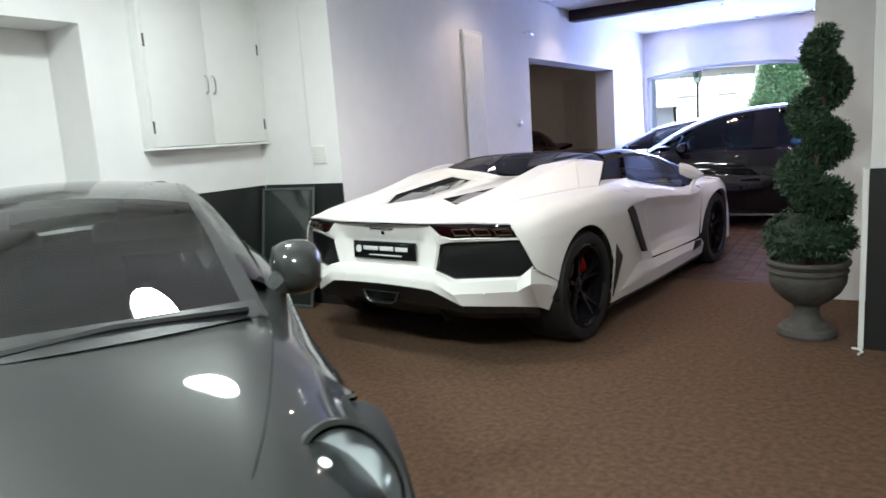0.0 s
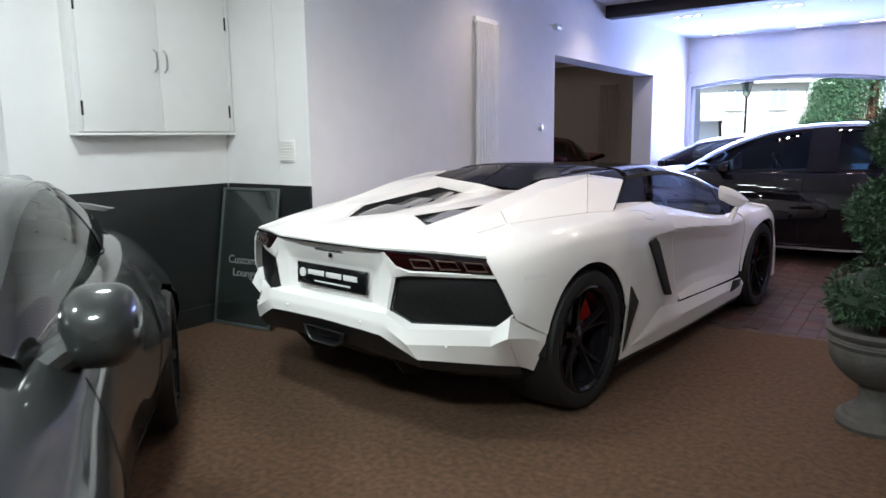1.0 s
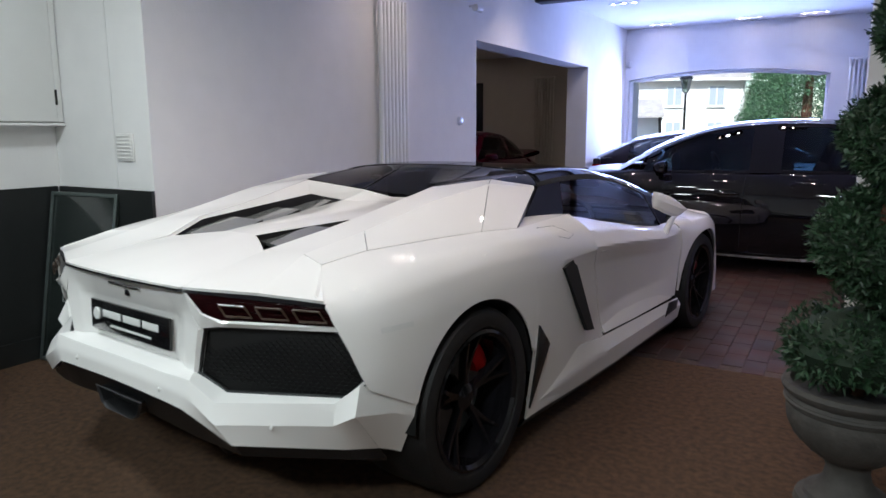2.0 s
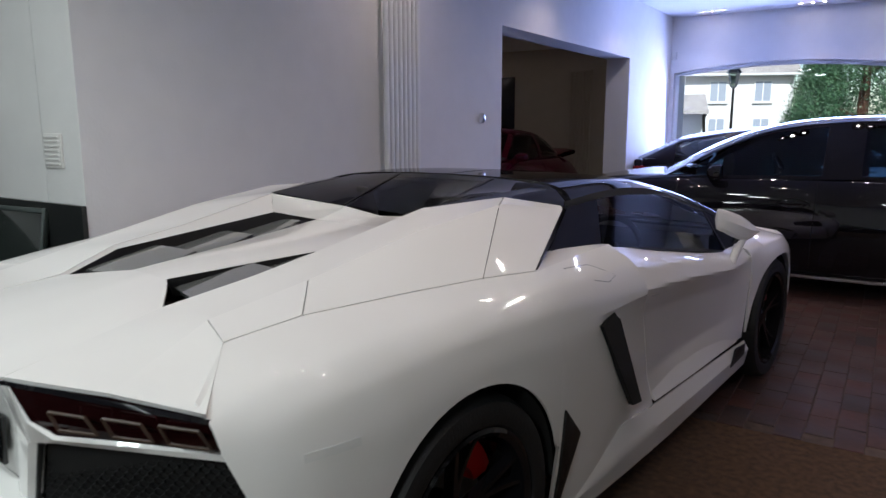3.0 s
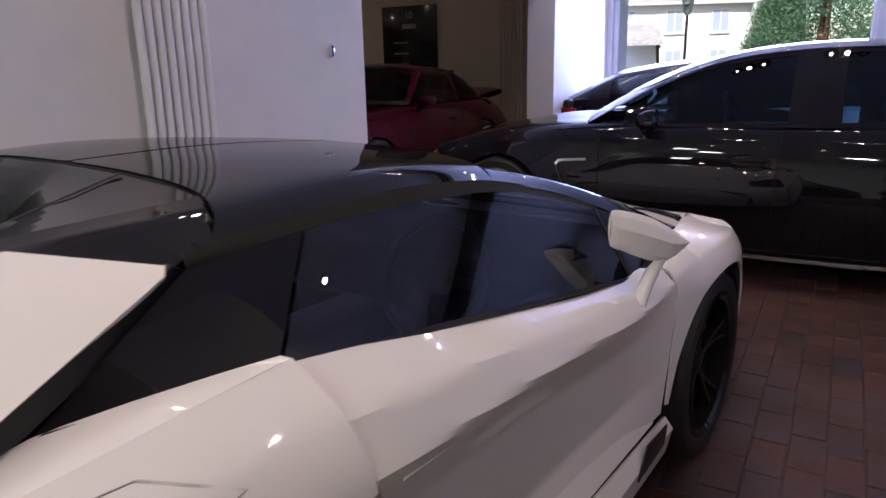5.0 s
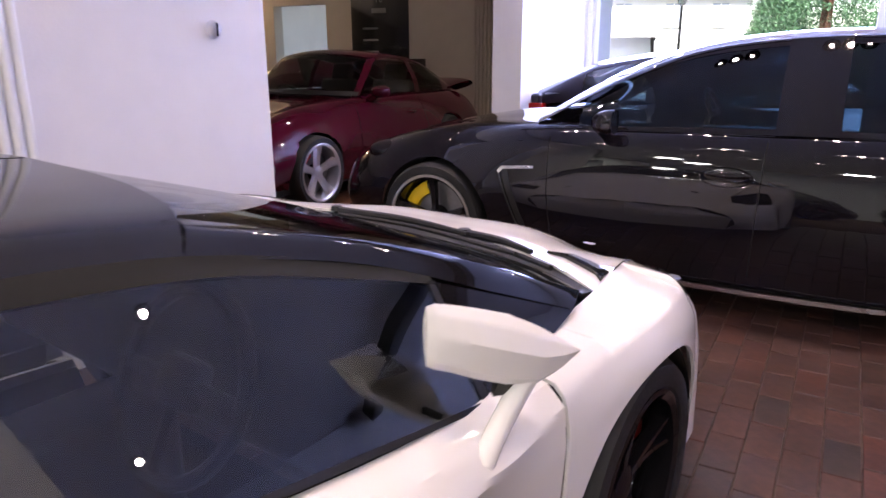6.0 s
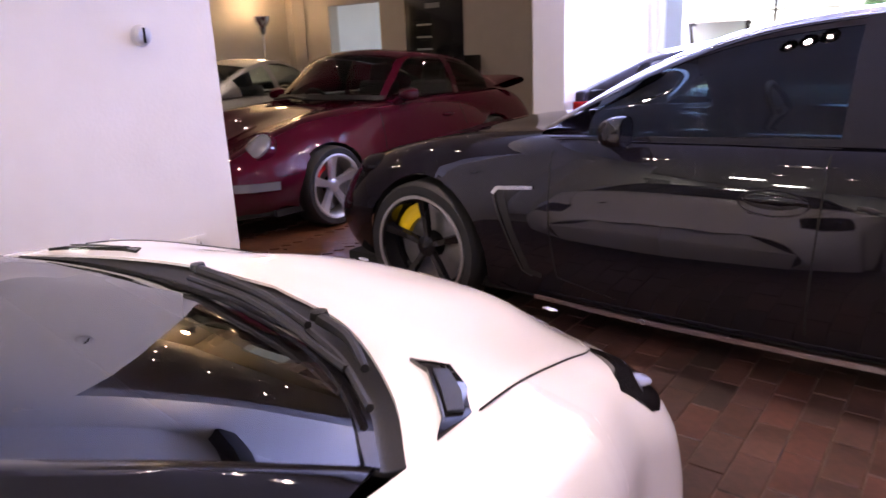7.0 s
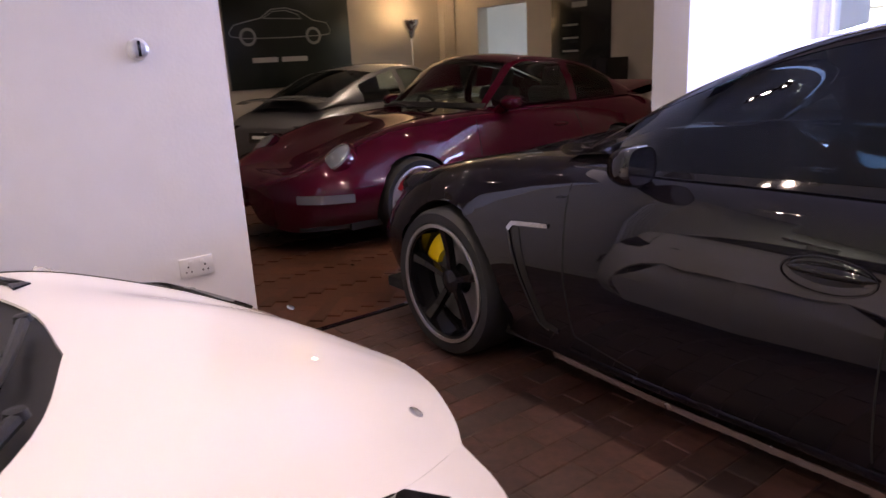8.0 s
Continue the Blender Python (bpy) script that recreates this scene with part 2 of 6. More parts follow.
def outward(bm):
    """Turns an open sheet of a car so that its faces look away from the middle of the car."""
    tot = 0.0
    for f in bm.faces:
        c = f.calc_center_median()
        tot += f.calc_area() * f.normal.dot(c - Vector((0, min(max(c.y, 0.2), 2.4), 0.45)))
    if tot < 0:
        bmesh.ops.reverse_faces(bm, faces=bm.faces)


def part(name, bm, material, parent=None, label="", angle=32, solid=0.0, recalc=True, sheet=False):
    if recalc:
        finish(bm, angle)
    if sheet:
        bm.normal_update()
        outward(bm)
    me = bpy.data.meshes.new(name)
    bm.to_mesh(me)
    bm.free()
    me.materials.append(M[material] if isinstance(material, str) else material)
    ob = new(name, me)
    ob.parent = parent
    if label:
        tagged(ob, label)
    if solid:
        s = ob.modifiers.new("thickness", "SOLIDIFY")
        s.thickness, s.offset = solid, -1
    return ob


def thing(name, m, label, category, group="", kind=""):
    ob = new(name)
    ob.empty_display_size = 0.1
    ob.matrix_world = m
    return tagged(ob, label, category, group, kind)


def box(bm, lo, hi, bevel=0.0, seg=2):
    lo, hi = Vector(lo), Vector(hi)
    r = bmesh.ops.create_cube(bm, size=1, matrix=Matrix.Translation((lo + hi) / 2) @ Matrix.Diagonal((*(hi - lo), 1)))
    if bevel:
        es = list({e for v in r["verts"] for e in v.link_edges})
        bmesh.ops.bevel(bm, geom=es, offset=bevel, segments=seg, affect="EDGES", profile=0.5)
    return bm


def lathe(bm, prof, axis="z", n=48, at=(0, 0, 0), closed=False):
    """Turns (r, h) pairs round an axis."""
    rings = []
    for r, h in prof:
        ring = []
        for i in range(n):
            a = 2 * math.pi * i / n
            c, s = r * math.cos(a), r * math.sin(a)
            p = (c, s, h) if axis == "z" else (h, c, s) if axis == "x" else (c, h, s)
            ring.append(bm.verts.new(Vector(p) + Vector(at)))
        rings.append(ring)
    if closed:
        rings.append(rings[0])
    for a, b in zip(rings, rings[1:]):
        for i in range(n):
            j = (i + 1) % n
            bm.faces.new((a[i], a[j], b[j], b[i]))
    return rings


def tube(bm, pts, r, n=10, cap=True):
    """A round bar along points; r may be one number or one per point."""
    pts = [Vector(p) for p in pts]
    rs = r if isinstance(r, (list, tuple)) else [r] * len(pts)
    rings = []
    side = None
    for i, p in enumerate(pts):
        d = (pts[min(i + 1, len(pts) - 1)] - pts[max(i - 1, 0)]).normalized()
        if side is None:
            side = d.orthogonal().normalized()
        side = (side - d * side.dot(d)).normalized()
        up = d.cross(side)
        rings.append([bm.verts.new(p + rs[i] * (math.cos(2 * math.pi * k / n) * side + math.sin(2 * math.pi * k / n) * up)) for k in range(n)])
    for a, b in zip(rings, rings[1:]):
        for k in range(n):
            bm.faces.new((a[k], a[(k + 1) % n], b[(k + 1) % n], b[k]))
    if cap:
        bm.faces.new(rings[0][::-1])
        bm.faces.new(rings[-1])
    return bm


def cr(ps, t):
    """A Catmull-Rom point at t in 0..1 along the control points."""
    n = len(ps) - 1
    x = min(max(t, 0), 1) * n
    i = min(int(x), n - 1)
    f = x - i
    p = [np.array(ps[min(max(k, 0), n)], float) for k in (i - 1, i, i + 1, i + 2)]
    if i == 0:
        p[0] = 2 * p[1] - p[2]
    if i == n - 1:
        p[3] = 2 * p[2] - p[1]
    return 0.5 * (2 * p[1] + (p[2] - p[0]) * f + (2 * p[0] - 5 * p[1] + 4 * p[2] - p[3]) * f * f + (3 * p[1] - p[0] - 3 * p[2] + p[3]) * f ** 3)


def lin(ps, t):
    n = len(ps) - 1
    x = min(max(t, 0), 1) * n
    i = min(int(x), n - 1)
    return np.array(ps[i], float) * (1 - (x - i)) + np.array(ps[i + 1], float) * (x - i)


def grid(bm, fn, nu, nv, mirror=False):
    """A sheet of fn(u, v) over the unit square."""
    vs = [[None] * (nv + 1) for _ in range(nu + 1)]
    for i in range(nu + 1):
        for j in range(nv + 1):
            p = fn(i / nu, j / nv)
            vs[i][j] = bm.verts.new((-p[0] if mirror else p[0], p[1], p[2]))
    for i in range(nu):
        for j in range(nv):
            q = (vs[i][j], vs[i + 1][j], vs[i + 1][j + 1], vs[i][j + 1])
            try:
                bm.faces.new(q[::-1] if mirror else q)
            except ValueError:
                pass
    return vs


def patch(rows, nu=8, nv=8, su=cr, sv=cr):
    """A surface through rows of control points: sv along each row, su from row to row."""
    return lambda u, v: su([sv(r, v) for r in rows], u)


def poly(bm, pts, depth=None):
    """A flat face through points, given depth along a vector."""
    vs = [bm.verts.new(p) for p in pts]
    f = bm.faces.new(vs)
    if depth is not None:
        r = bmesh.ops.extrude_face_region(bm, geom=[f])
        bmesh.ops.translate(bm, verts=[v for v in r["geom"] if isinstance(v, bmesh.types.BMVert)], vec=Vector(depth))
    return bm


def bmnew():
    return bmesh.new()


def lathe_bm(prof, at):
    bm = bmnew()
    lathe(bm, prof, "z", 20, at)
    return bm

# ---- the room ----
def slab(name, lo, hi, material, label, category="wall", bevel=0.0):
    ob = part(name, box(bmnew(), lo, hi, bevel), material)
    return tagged(ob, label, category, kind="structure")


def wall_with_holes(name, axis, at, thick, a0, a1, z0, z1, holes, material, label):
    """A wall across an axis, from a0 to a1, with openings (a0, a1, z0, z1) that go through it."""
    bm = bmnew()
    cuts = sorted({a0, a1, *[h[0] for h in holes], *[h[1] for h in holes]})
    zs = sorted({z0, z1, *[h[2] for h in holes], *[h[3] for h in holes]})
    cell = lambda a, z: any(h[0] <= a <= h[1] and h[2] <= z <= h[3] for h in holes)
    for p, q in zip(cuts, cuts[1:]):
        run = None
        for r, s in list(zip(zs, zs[1:])) + [(None, None)]:
            solid = r is not None and not cell((p + q) / 2, (r + s) / 2)
            if solid:
                run = (run[0], s) if run else (r, s)
            elif run:
                lo, hi = (at, p, run[0]), (at + thick, q, run[1])
                if axis == "y":
                    lo, hi = (p, at, run[0]), (q, at + thick, run[1])
                box(bm, lo, hi)
                run = None
    bmesh.ops.remove_doubles(bm, verts=bm.verts, dist=0.0005)
    ob = part(name, bm, material)
    return tagged(ob, label, "wall", kind="structure")


CEIL = 2.88
WX, YE = -2.65, 13.65
slab("ground", (-60, -40, -0.30), (60, 90, -0.06), "asphalt", "grey asphalt ground round the building", "ground")
slab("floor_mat", (-3.9, -2.6, -0.05), (3.4, 6.25, 0.0), "coir", "brown coir matting floor", "floor")
slab("floor_brick_bed", (WX - 0.08, 6.254, -0.06), (3.4, YE, -0.006), "joint", "dark mortar bed under brick pavers", "floor")
slab("floor_parquet_bed", (-9.6, 6.0, -0.06), (WX - 0.084, 14.7, -0.008), "parquet", "polished brown wood block floor", "floor")
slab("ceiling", (-3.9, -2.6, CEIL), (3.4, YE, CEIL + 0.2), "ceiling", "white painted ceiling", "ceiling")
slab("ceiling_side_room", (-9.6, 6.0, 2.68), (WX - 0.304, 14.9, 2.878), "ceiling", "cream ceiling of side room", "ceiling")
wall_with_holes("wall_west", "x", WX - 0.30, 0.30, 4.73, YE, -0.05, CEIL, [(8.45, 11.80, -0.05, 2.17)], "plaster", "white plastered wall with wide opening")
slab("wall_recess", (-3.496, 4.73, -0.05), (WX - 0.304, 5.0, CEIL), "plaster", "white plastered recess wall above black dado")
wall_with_holes("wall_west_front", "x", -3.90, 0.40, -2.6, 5.0, -0.05, CEIL, [(1.3, 3.24, -0.05, 2.19)], "plaster", "white plastered wall with deep niche")
slab("wall_niche_back", (-4.2, 1.0, -0.05), (-3.904, 3.5, CEIL), "plaster", "white back of niche")
slab("wall_south", (-4.2, -2.8, -0.05), (3.6, -2.6, CEIL), "plaster", "white plastered wall")
slab("wall_east", (3.4, -2.8, -0.05), (3.6, YE, CEIL), "plaster", "white plastered wall")
slab("wall_east_pillar", (0.58, 5.85, 0.0), (3.4, 6.35, CEIL), "plaster", "white plastered wall end")
slab("wall_east_front", (0.92, 4.76, 0.0), (3.4, 5.2, CEIL), "plaster", "white plastered wall above black dado")
slab("dado_east", (0.915, 4.73, 0.0), (3.4, 4.757, 0.99), "dado", "black painted dado panel", "dado")
slab("dado_trim_east", (0.885, 4.72, 0.0), (0.912, 4.80, 0.99), "white", "white painted corner trim", "trim")
slab("dado_recess", (-3.47, 4.705, 0.0), (WX + 0.004, 4.727, 0.995), "dado", "black painted dado panel", "dado")
slab("dado_west", (-3.497, 3.26, 0.0), (-3.475, 4.70, 0.995), "dado", "black painted dado panel", "dado")
slab("skirting_recess", (-3.455, 4.690, 0.0), (WX, 4.703, 0.13), "dado", "black painted skirting board", "skirting")
slab("skirting_west", (-3.472, 3.26, 0.0), (-3.460, 4.685, 0.13), "dado", "black painted skirting board", "skirting")
slab("beam", (WX + 0.002, 9.86, 2.73), (3.4, 10.05, 2.878), "beam", "dark stained timber ceiling beam", "beam", 0.008)


def arch_z(x):
    """Underside of the arched window head."""
    u = (x + 1.15) / 1.45
    return 2.21 - 0.115 * u * u


def wall_north():
    bm = bmnew()
    x0, x1 = -2.60, 0.24
    box(bm, (WX - 0.3, YE, -0.05), (x0, YE + 0.3, CEIL))
    box(bm, (x1, YE, -0.05), (3.6, YE + 0.3, CEIL))
    box(bm, (x0, YE, -0.05), (x1, YE + 0.3, 0.45))
    n = 24
    for i in range(n):
        a, b = x0 + (x1 - x0) * i / n, x0 + (x1 - x0) * (i + 1) / n
        vs = [bm.verts.new(p) for p in ((a, YE, arch_z(a)), (b, YE, arch_z(b)), (b, YE, CEIL), (a, YE, CEIL),
                                        (a, YE + 0.3, arch_z(a)), (b, YE + 0.3, arch_z(b)), (b, YE + 0.3, CEIL), (a, YE + 0.3, CEIL))]
        for f in ((0, 1, 2, 3), (4, 7, 6, 5), (0, 4, 5, 1), (3, 2, 6, 7)):
            bm.faces.new([vs[k] for k in f])
    bmesh.ops.remove_doubles(bm, verts=bm.verts, dist=0.0005)
    tagged(part("wall_north", bm, "plaster"), "white plastered wall with arched window", "wall", kind="structure")
    w = thing("window_1", Matrix(), "wide arched white timber window with clear glass", "window", kind="structure")
    bm = bmnew()
    tube(bm, [(x0 + 0.02, YE + 0.12, 0.47)] + [(x0 + 0.02 + (x1 - x0 - 0.04) * i / 20, YE + 0.12, arch_z(x0 + (x1 - x0) * i / 20) - 0.02) for i in range(21)] + [(x1 - 0.02, YE + 0.12, 0.47)], 0.035, 8)
    part("window_frame", bm, "white", w)
    bm = bmnew()
    vs = [bm.verts.new((x0 + (x1 - x0) * i / 20, YE + 0.12, arch_z(x0 + (x1 - x0) * i / 20))) for i in range(21)]
    vs += [bm.verts.new((x1, YE + 0.12, 0.45)), bm.verts.new((x0, YE + 0.12, 0.45))]
    bm.faces.new(vs)
    p = part("pane", bm, "glassclear", w)
    p.visible_shadow = False
    part("window_sill", box(bmnew(), (x0, YE - 0.04, 0.452), (x1, YE + 0.08, 0.49), 0.008), "white", w)


wall_north()
# side room
SN, SW = 14.7, -9.4
wall_with_holes("wall_side_north", "y", SN, 0.2, SW - 0.2, WX - 0.304, -0.05, 2.88, [(-8.38, -7.28, -0.05, 2.05)], "cream", "cream plastered wall of side room with doorway")
slab("wall_side_west", (SW - 0.2, 6.0, -0.05), (SW, SN, 2.88), "cream", "cream plastered wall of side room")
slab("wall_side_south", (SW - 0.2, 5.8, -0.05), (WX - 0.304, 5.996, 2.88), "cream", "cream plastered wall of side room")
slab("wall_side_east", (WX - 0.304, YE + 0.304, -0.05), (WX - 0.1, SN + 0.2, 2.88), "cream", "cream plastered wall of side room")
slab("lobby_wall_west", (-8.9, SN + 0.204, -0.05), (-8.75, 17.2, 2.6), "render_white", "white lobby wall beyond doorway")
slab("lobby_wall_north", (-8.9, 17.204, -0.05), (-6.7, 17.35, 2.6), "render_white", "white lobby wall beyond doorway")
# unseen slab, added over the lobby to block direct sun and dim the doorway
slab("lobby_ceiling", (-8.9, SN + 0.204, 2.604), (-6.7, 17.35, 2.70), "render_white", "white slab added over lobby to keep sun out", "ceiling")
slab("threshold", (WX - 0.075, 8.45, -0.011), (WX - 0.045, 11.8, 0.004), "gloss", "black metal threshold strip", "threshold")
slab("skirting_main", (WX + 0.001, 4.75, 0.0), (WX + 0.016, 8.445, 0.11), "white", "white skirting board", "skirting")

# ---- cars ----
def heading(x, y, dx, dy):
    """Pose of a car whose +y looks along (dx, dy), with its rear axle's middle at (x, y)."""
    return pose(x, y, 0, 0, 0, math.degrees(math.atan2(-dx, dy)))


def wheel(parent, x, y, r, width, rim_r, style, tint="gloss", caliper="caliper_red", spokes=5, rim_label=""):
    """A wheel whose outer face looks along the sign of x."""
    s = 1 if x > 0 else -1
    w = new("wheel")
    w.parent = parent
    w.matrix_basis = Matrix.Translation((x, y, r))
    h = width / 2
    bm = bmnew()
    k = rim_r
    lathe(bm, [(k, -h * 0.9), (k + 0.012, -h), (r - 0.02, -h), (r - 0.004, -h * 0.8), (r, -h * 0.4), (r, h * 0.4), (r - 0.004, h * 0.8), (r - 0.02, h), (r - 0.05, h * 1.04), (k + 0.012, h), (k, h * 0.9)], "x", 64)
    part("tyre", bm, "rubber", w)
    bm = bmnew()
    o = s * h
    lathe(bm, [(k + 0.004, o * 0.98), (k - 0.008, o * 1.0), (k - 0.022, o * 0.93), (k - 0.03, o * 0.4), (k - 0.035, -o * 0.9)], "x", 64)
    for i in range(spokes):
        a = 2 * math.pi * i / spokes + math.pi / 2
        for dv in ((-0.11, 0.11) if style == "fork" else (0,)):
            n = 6
            prev = None
            for j in range(n + 1):
                f = j / n
                rad = 0.03 + (k - 0.045) * f
                ww = (0.028 - 0.012 * f) if style == "fork" else (0.062 + 0.050 * f ** 3) if style == "broad" else (0.036 + 0.022 * f * f)
                ang = a + dv * f * (1.6 if style == "fork" else 0)
                xx = o * (0.62 + 0.26 * f * f)
                c = Vector((xx, rad * math.cos(ang), rad * math.sin(ang)))
                t = Vector((0, -math.sin(ang), math.cos(ang)))
                q = [bm.verts.new(c + t * ww * 0.5 + Vector((-s * 0.03, 0, 0))), bm.verts.new(c + t * ww * 0.35), bm.verts.new(c - t * ww * 0.35), bm.verts.new(c - t * ww * 0.5 + Vector((-s * 0.03, 0, 0)))]
                if prev:
                    for m in range(3):
                        bm.faces.new((prev[m], prev[m + 1], q[m + 1], q[m]))
                prev = q
    lathe(bm, [(0.0005, o * 0.70), (0.03, o * 0.70), (0.055, o * 0.62), (0.06, o * 0.4)], "x", 24)
    part("rim", bm, tint, w, rim_label)
    bm = bmnew()
    lathe(bm, [(0.07, o * 0.12), (k * 0.78, o * 0.12), (k * 0.78, -o * 0.02), (0.07, -o * 0.02)], "x", 40, closed=True)
    part("brake_disc", bm, "disc", w)
    bm = bmnew()
    a0, a1 = (0.35, 1.25) if style != "rear" else (1.9, 2.8)
    for f0 in (0,):
        def cal(u, v):
            a = a0 + (a1 - a0) * u
            ring = [(k * 0.55, o * 0.05), (k * 0.56, o * 0.34), (k * 0.72, o * 0.40), (k * 0.84, o * 0.34), (k * 0.85, o * 0.02)]
            rad, xx = lin(ring, v)
            return (xx, rad * math.cos(a), rad * math.sin(a))
        grid(bm, cal, 8, 8)
    part("brake_caliper", bm, caliper, w)
    bm = bmnew()
    lathe(bm, [(0.0005, -o * 0.2), (r * 0.9, -o * 0.2)], "x", 32)
    part("wheel_back", bm, "well", w)
    return w


def shell(st, n=90, m=26):
    """A car's lower body: stations (y, zb, wb, zs, ws, zh, wh, zc)."""
    def fn(u, v):
        y, zb, wb, zs, ws, zh, wh, zc = cr(st, u)
        wb, ws, wh = max(wb, 0.01), max(ws, 0.01), max(wh, 0.01)
        side = abs(2 * v - 1)
        sg = 1 if v > 0.5 else -1
        ring = [(0, zc), (wh * 0.55, zc + (zh - zc) * 0.35), (wh, zh), (ws, zs), (wb + (ws - wb) * 0.75, zb + (zs - zb) * 0.4), (wb, zb)]
        x, z = cr(ring, side)
        return (sg * x, y, z)
    return fn


def arches(bm, spots):
    """Opens round wheel arches (y, z, r) in the flanks of a body."""
    for y, z, r in spots:
        dead = [f for f in bm.faces if (c := f.calc_center_median()) and abs(c.x) > 0.55 and math.hypot(c.y - y, c.z - z) < r]
        bmesh.ops.delete(bm, geom=dead, context="FACES")
        for v in bm.verts:
            if v.is_boundary and abs(v.co.x) > 0.5:
                d = math.hypot(v.co.y - y, v.co.z - z)
                if 0 < d < r * 1.16 and v.co.z > 0.16:
                    k = r / d
                    v.co.y, v.co.z = y + (v.co.y - y) * k, z + (v.co.z - z) * k


def cabin(st, bow=0.25):
    """A greenhouse: stations (y, wb, zb, wr, zr, zc); v 0..1 is the flank, 1..2 the top to the middle."""
    def fn(u, v):
        y, wb, zb, wr, zr, zc = cr(st, u)
        if v <= 1:
            f = v
            b = 0.03 * math.sin(math.pi * f)
            return np.array((wb + (wr - wb) * f + b, y, zb + (zr - zb) * f))
        f = v - 1
        x = wr * (1 - f)
        k = 1 - (1 - f) ** 2
        return np.array((x, y + bow * k * fade(u), zr + (zc - zr) * k))
    def fade(u):
        return (u - 0.5) * 2 if u > 0.5 else (u - 0.5) * 1.2
    return fn


def pane(name, fn, u0, u1, v0, v1, material, parent, nu=16, nv=8, out=0.0, sides=(1, -1), whole=False, label="", solid=0.0):
    """A piece of a greenhouse between two u and two v, on both flanks or across the middle."""
    obs = []
    for s in ((1,) if whole else sides):
        bm = bmnew()
        if whole:
            def g(u, v):
                vv = v0 + (v1 - v0) * 2 * min(v, 1 - v)
                p = fn(u0 + (u1 - u0) * u, vv)
                return (p[0] * (1 if v < 0.5 else -1), p[1], p[2] + out)
            grid(bm, g, nu, nv * 2)
        else:
            def g(u, v):
                p = fn(u0 + (u1 - u0) * u, v0 + (v1 - v0) * v)
                return (p[0] + out, p[1], p[2])
            grid(bm, g, nu, nv, mirror=s < 0)
        obs.append(part(name, bm, material, parent, label, angle=60, solid=solid, sheet=True))
    return obs


def flat_floor(parent, x, y0, y1, z=0.16):
    part("underbody", box(bmnew(), (-x, y0, z), (x, y1, z + 0.05)), "well", parent)


def seat(parent, x, y, z, color="leather", scale=1.0):
    ob = new("seat")
    ob.parent = parent
    ob.matrix_basis = Matrix.Translation((x, y, z)) @ Matrix.Scale(scale, 4)
    bm = bmnew()
    box(bm, (-0.25, -0.2, 0), (0.25, 0.32, 0.16), 0.05, 3)
    part("cushion", bm, color, ob)
    bm = bmnew()
    box(bm, (-0.25, -0.07, 0), (0.25, 0.07, 0.62), 0.05, 3)
    bmesh.ops.rotate(bm, verts=bm.verts, cent=(0, 0, 0), matrix=Matrix.Rotation(radians(18), 3, "X"))
    bmesh.ops.translate(bm, verts=bm.verts, vec=(0, -0.22, 0.06))
    part("backrest", bm, color, ob)
    bm = bmnew()
    box(bm, (-0.13, -0.05, 0.6), (0.13, 0.05, 0.8), 0.04, 3)
    bmesh.ops.rotate(bm, verts=bm.verts, cent=(0, 0, 0), matrix=Matrix.Rotation(radians(18), 3, "X"))
    bmesh.ops.translate(bm, verts=bm.verts, vec=(0, -0.22, 0.06))
    part("headrest", bm, color, ob)


def steering(parent, x, y, z, tilt=25):
    bm = bmnew()
    n, k = 32, 8
    R, r = 0.18, 0.016
    pts = [(R * math.cos(2 * math.pi * i / n), 0, R * math.sin(2 * math.pi * i / n)) for i in range(n + 1)]
    tube(bm, pts, r, k, False)
    box(bm, (-0.06, -0.02, -0.05), (0.06, 0.03, 0.05), 0.02)
    box(bm, (-0.17, -0.008, -0.015), (0.17, 0.008, 0.015), 0.005)
    box(bm, (-0.015, -0.008, -0.17), (0.015, 0.008, 0), 0.005)
    bmesh.ops.rotate(bm, verts=bm.verts, cent=(0, 0, 0), matrix=Matrix.Rotation(radians(-tilt), 3, "X"))
    bmesh.ops.translate(bm, verts=bm.verts, vec=(x, y, z))
    part("steering_wheel", bm, "leather", parent)


def body(parent, st, arch, paint, label="", n=90):
    bm = bmnew()
    grid(bm, shell(st), n, 52)
    arches(bm, arch)
    bmesh.ops.remove_doubles(bm, verts=bm.verts, dist=0.0008)
    return part("body", bm, paint, parent, label, angle=50, sheet=True)


def strip(name, pts, width, material, parent, lift=0.002, label=""):
    """A thin upright strip along points on a flank."""
    bm = bmnew()
    s = 1 if pts[0][0] > 0 else -1
    vs = []
    for i, q in enumerate(pts):
        a, b = Vector(pts[max(i - 1, 0)]), Vector(pts[min(i + 1, len(pts) - 1)])
        n = (b - a).cross(Vector((s, 0, 0))).normalized() * width / 2
        vs.append((bm.verts.new(Vector(q) + n + Vector((s * lift, 0, 0))), bm.verts.new(Vector(q) - n + Vector((s * lift, 0, 0)))))
    for a, b in zip(vs, vs[1:]):
        bm.faces.new((a[0], b[0], b[1], a[1]))
    return part(name, bm, material, parent, label, solid=0.004, sheet=True)


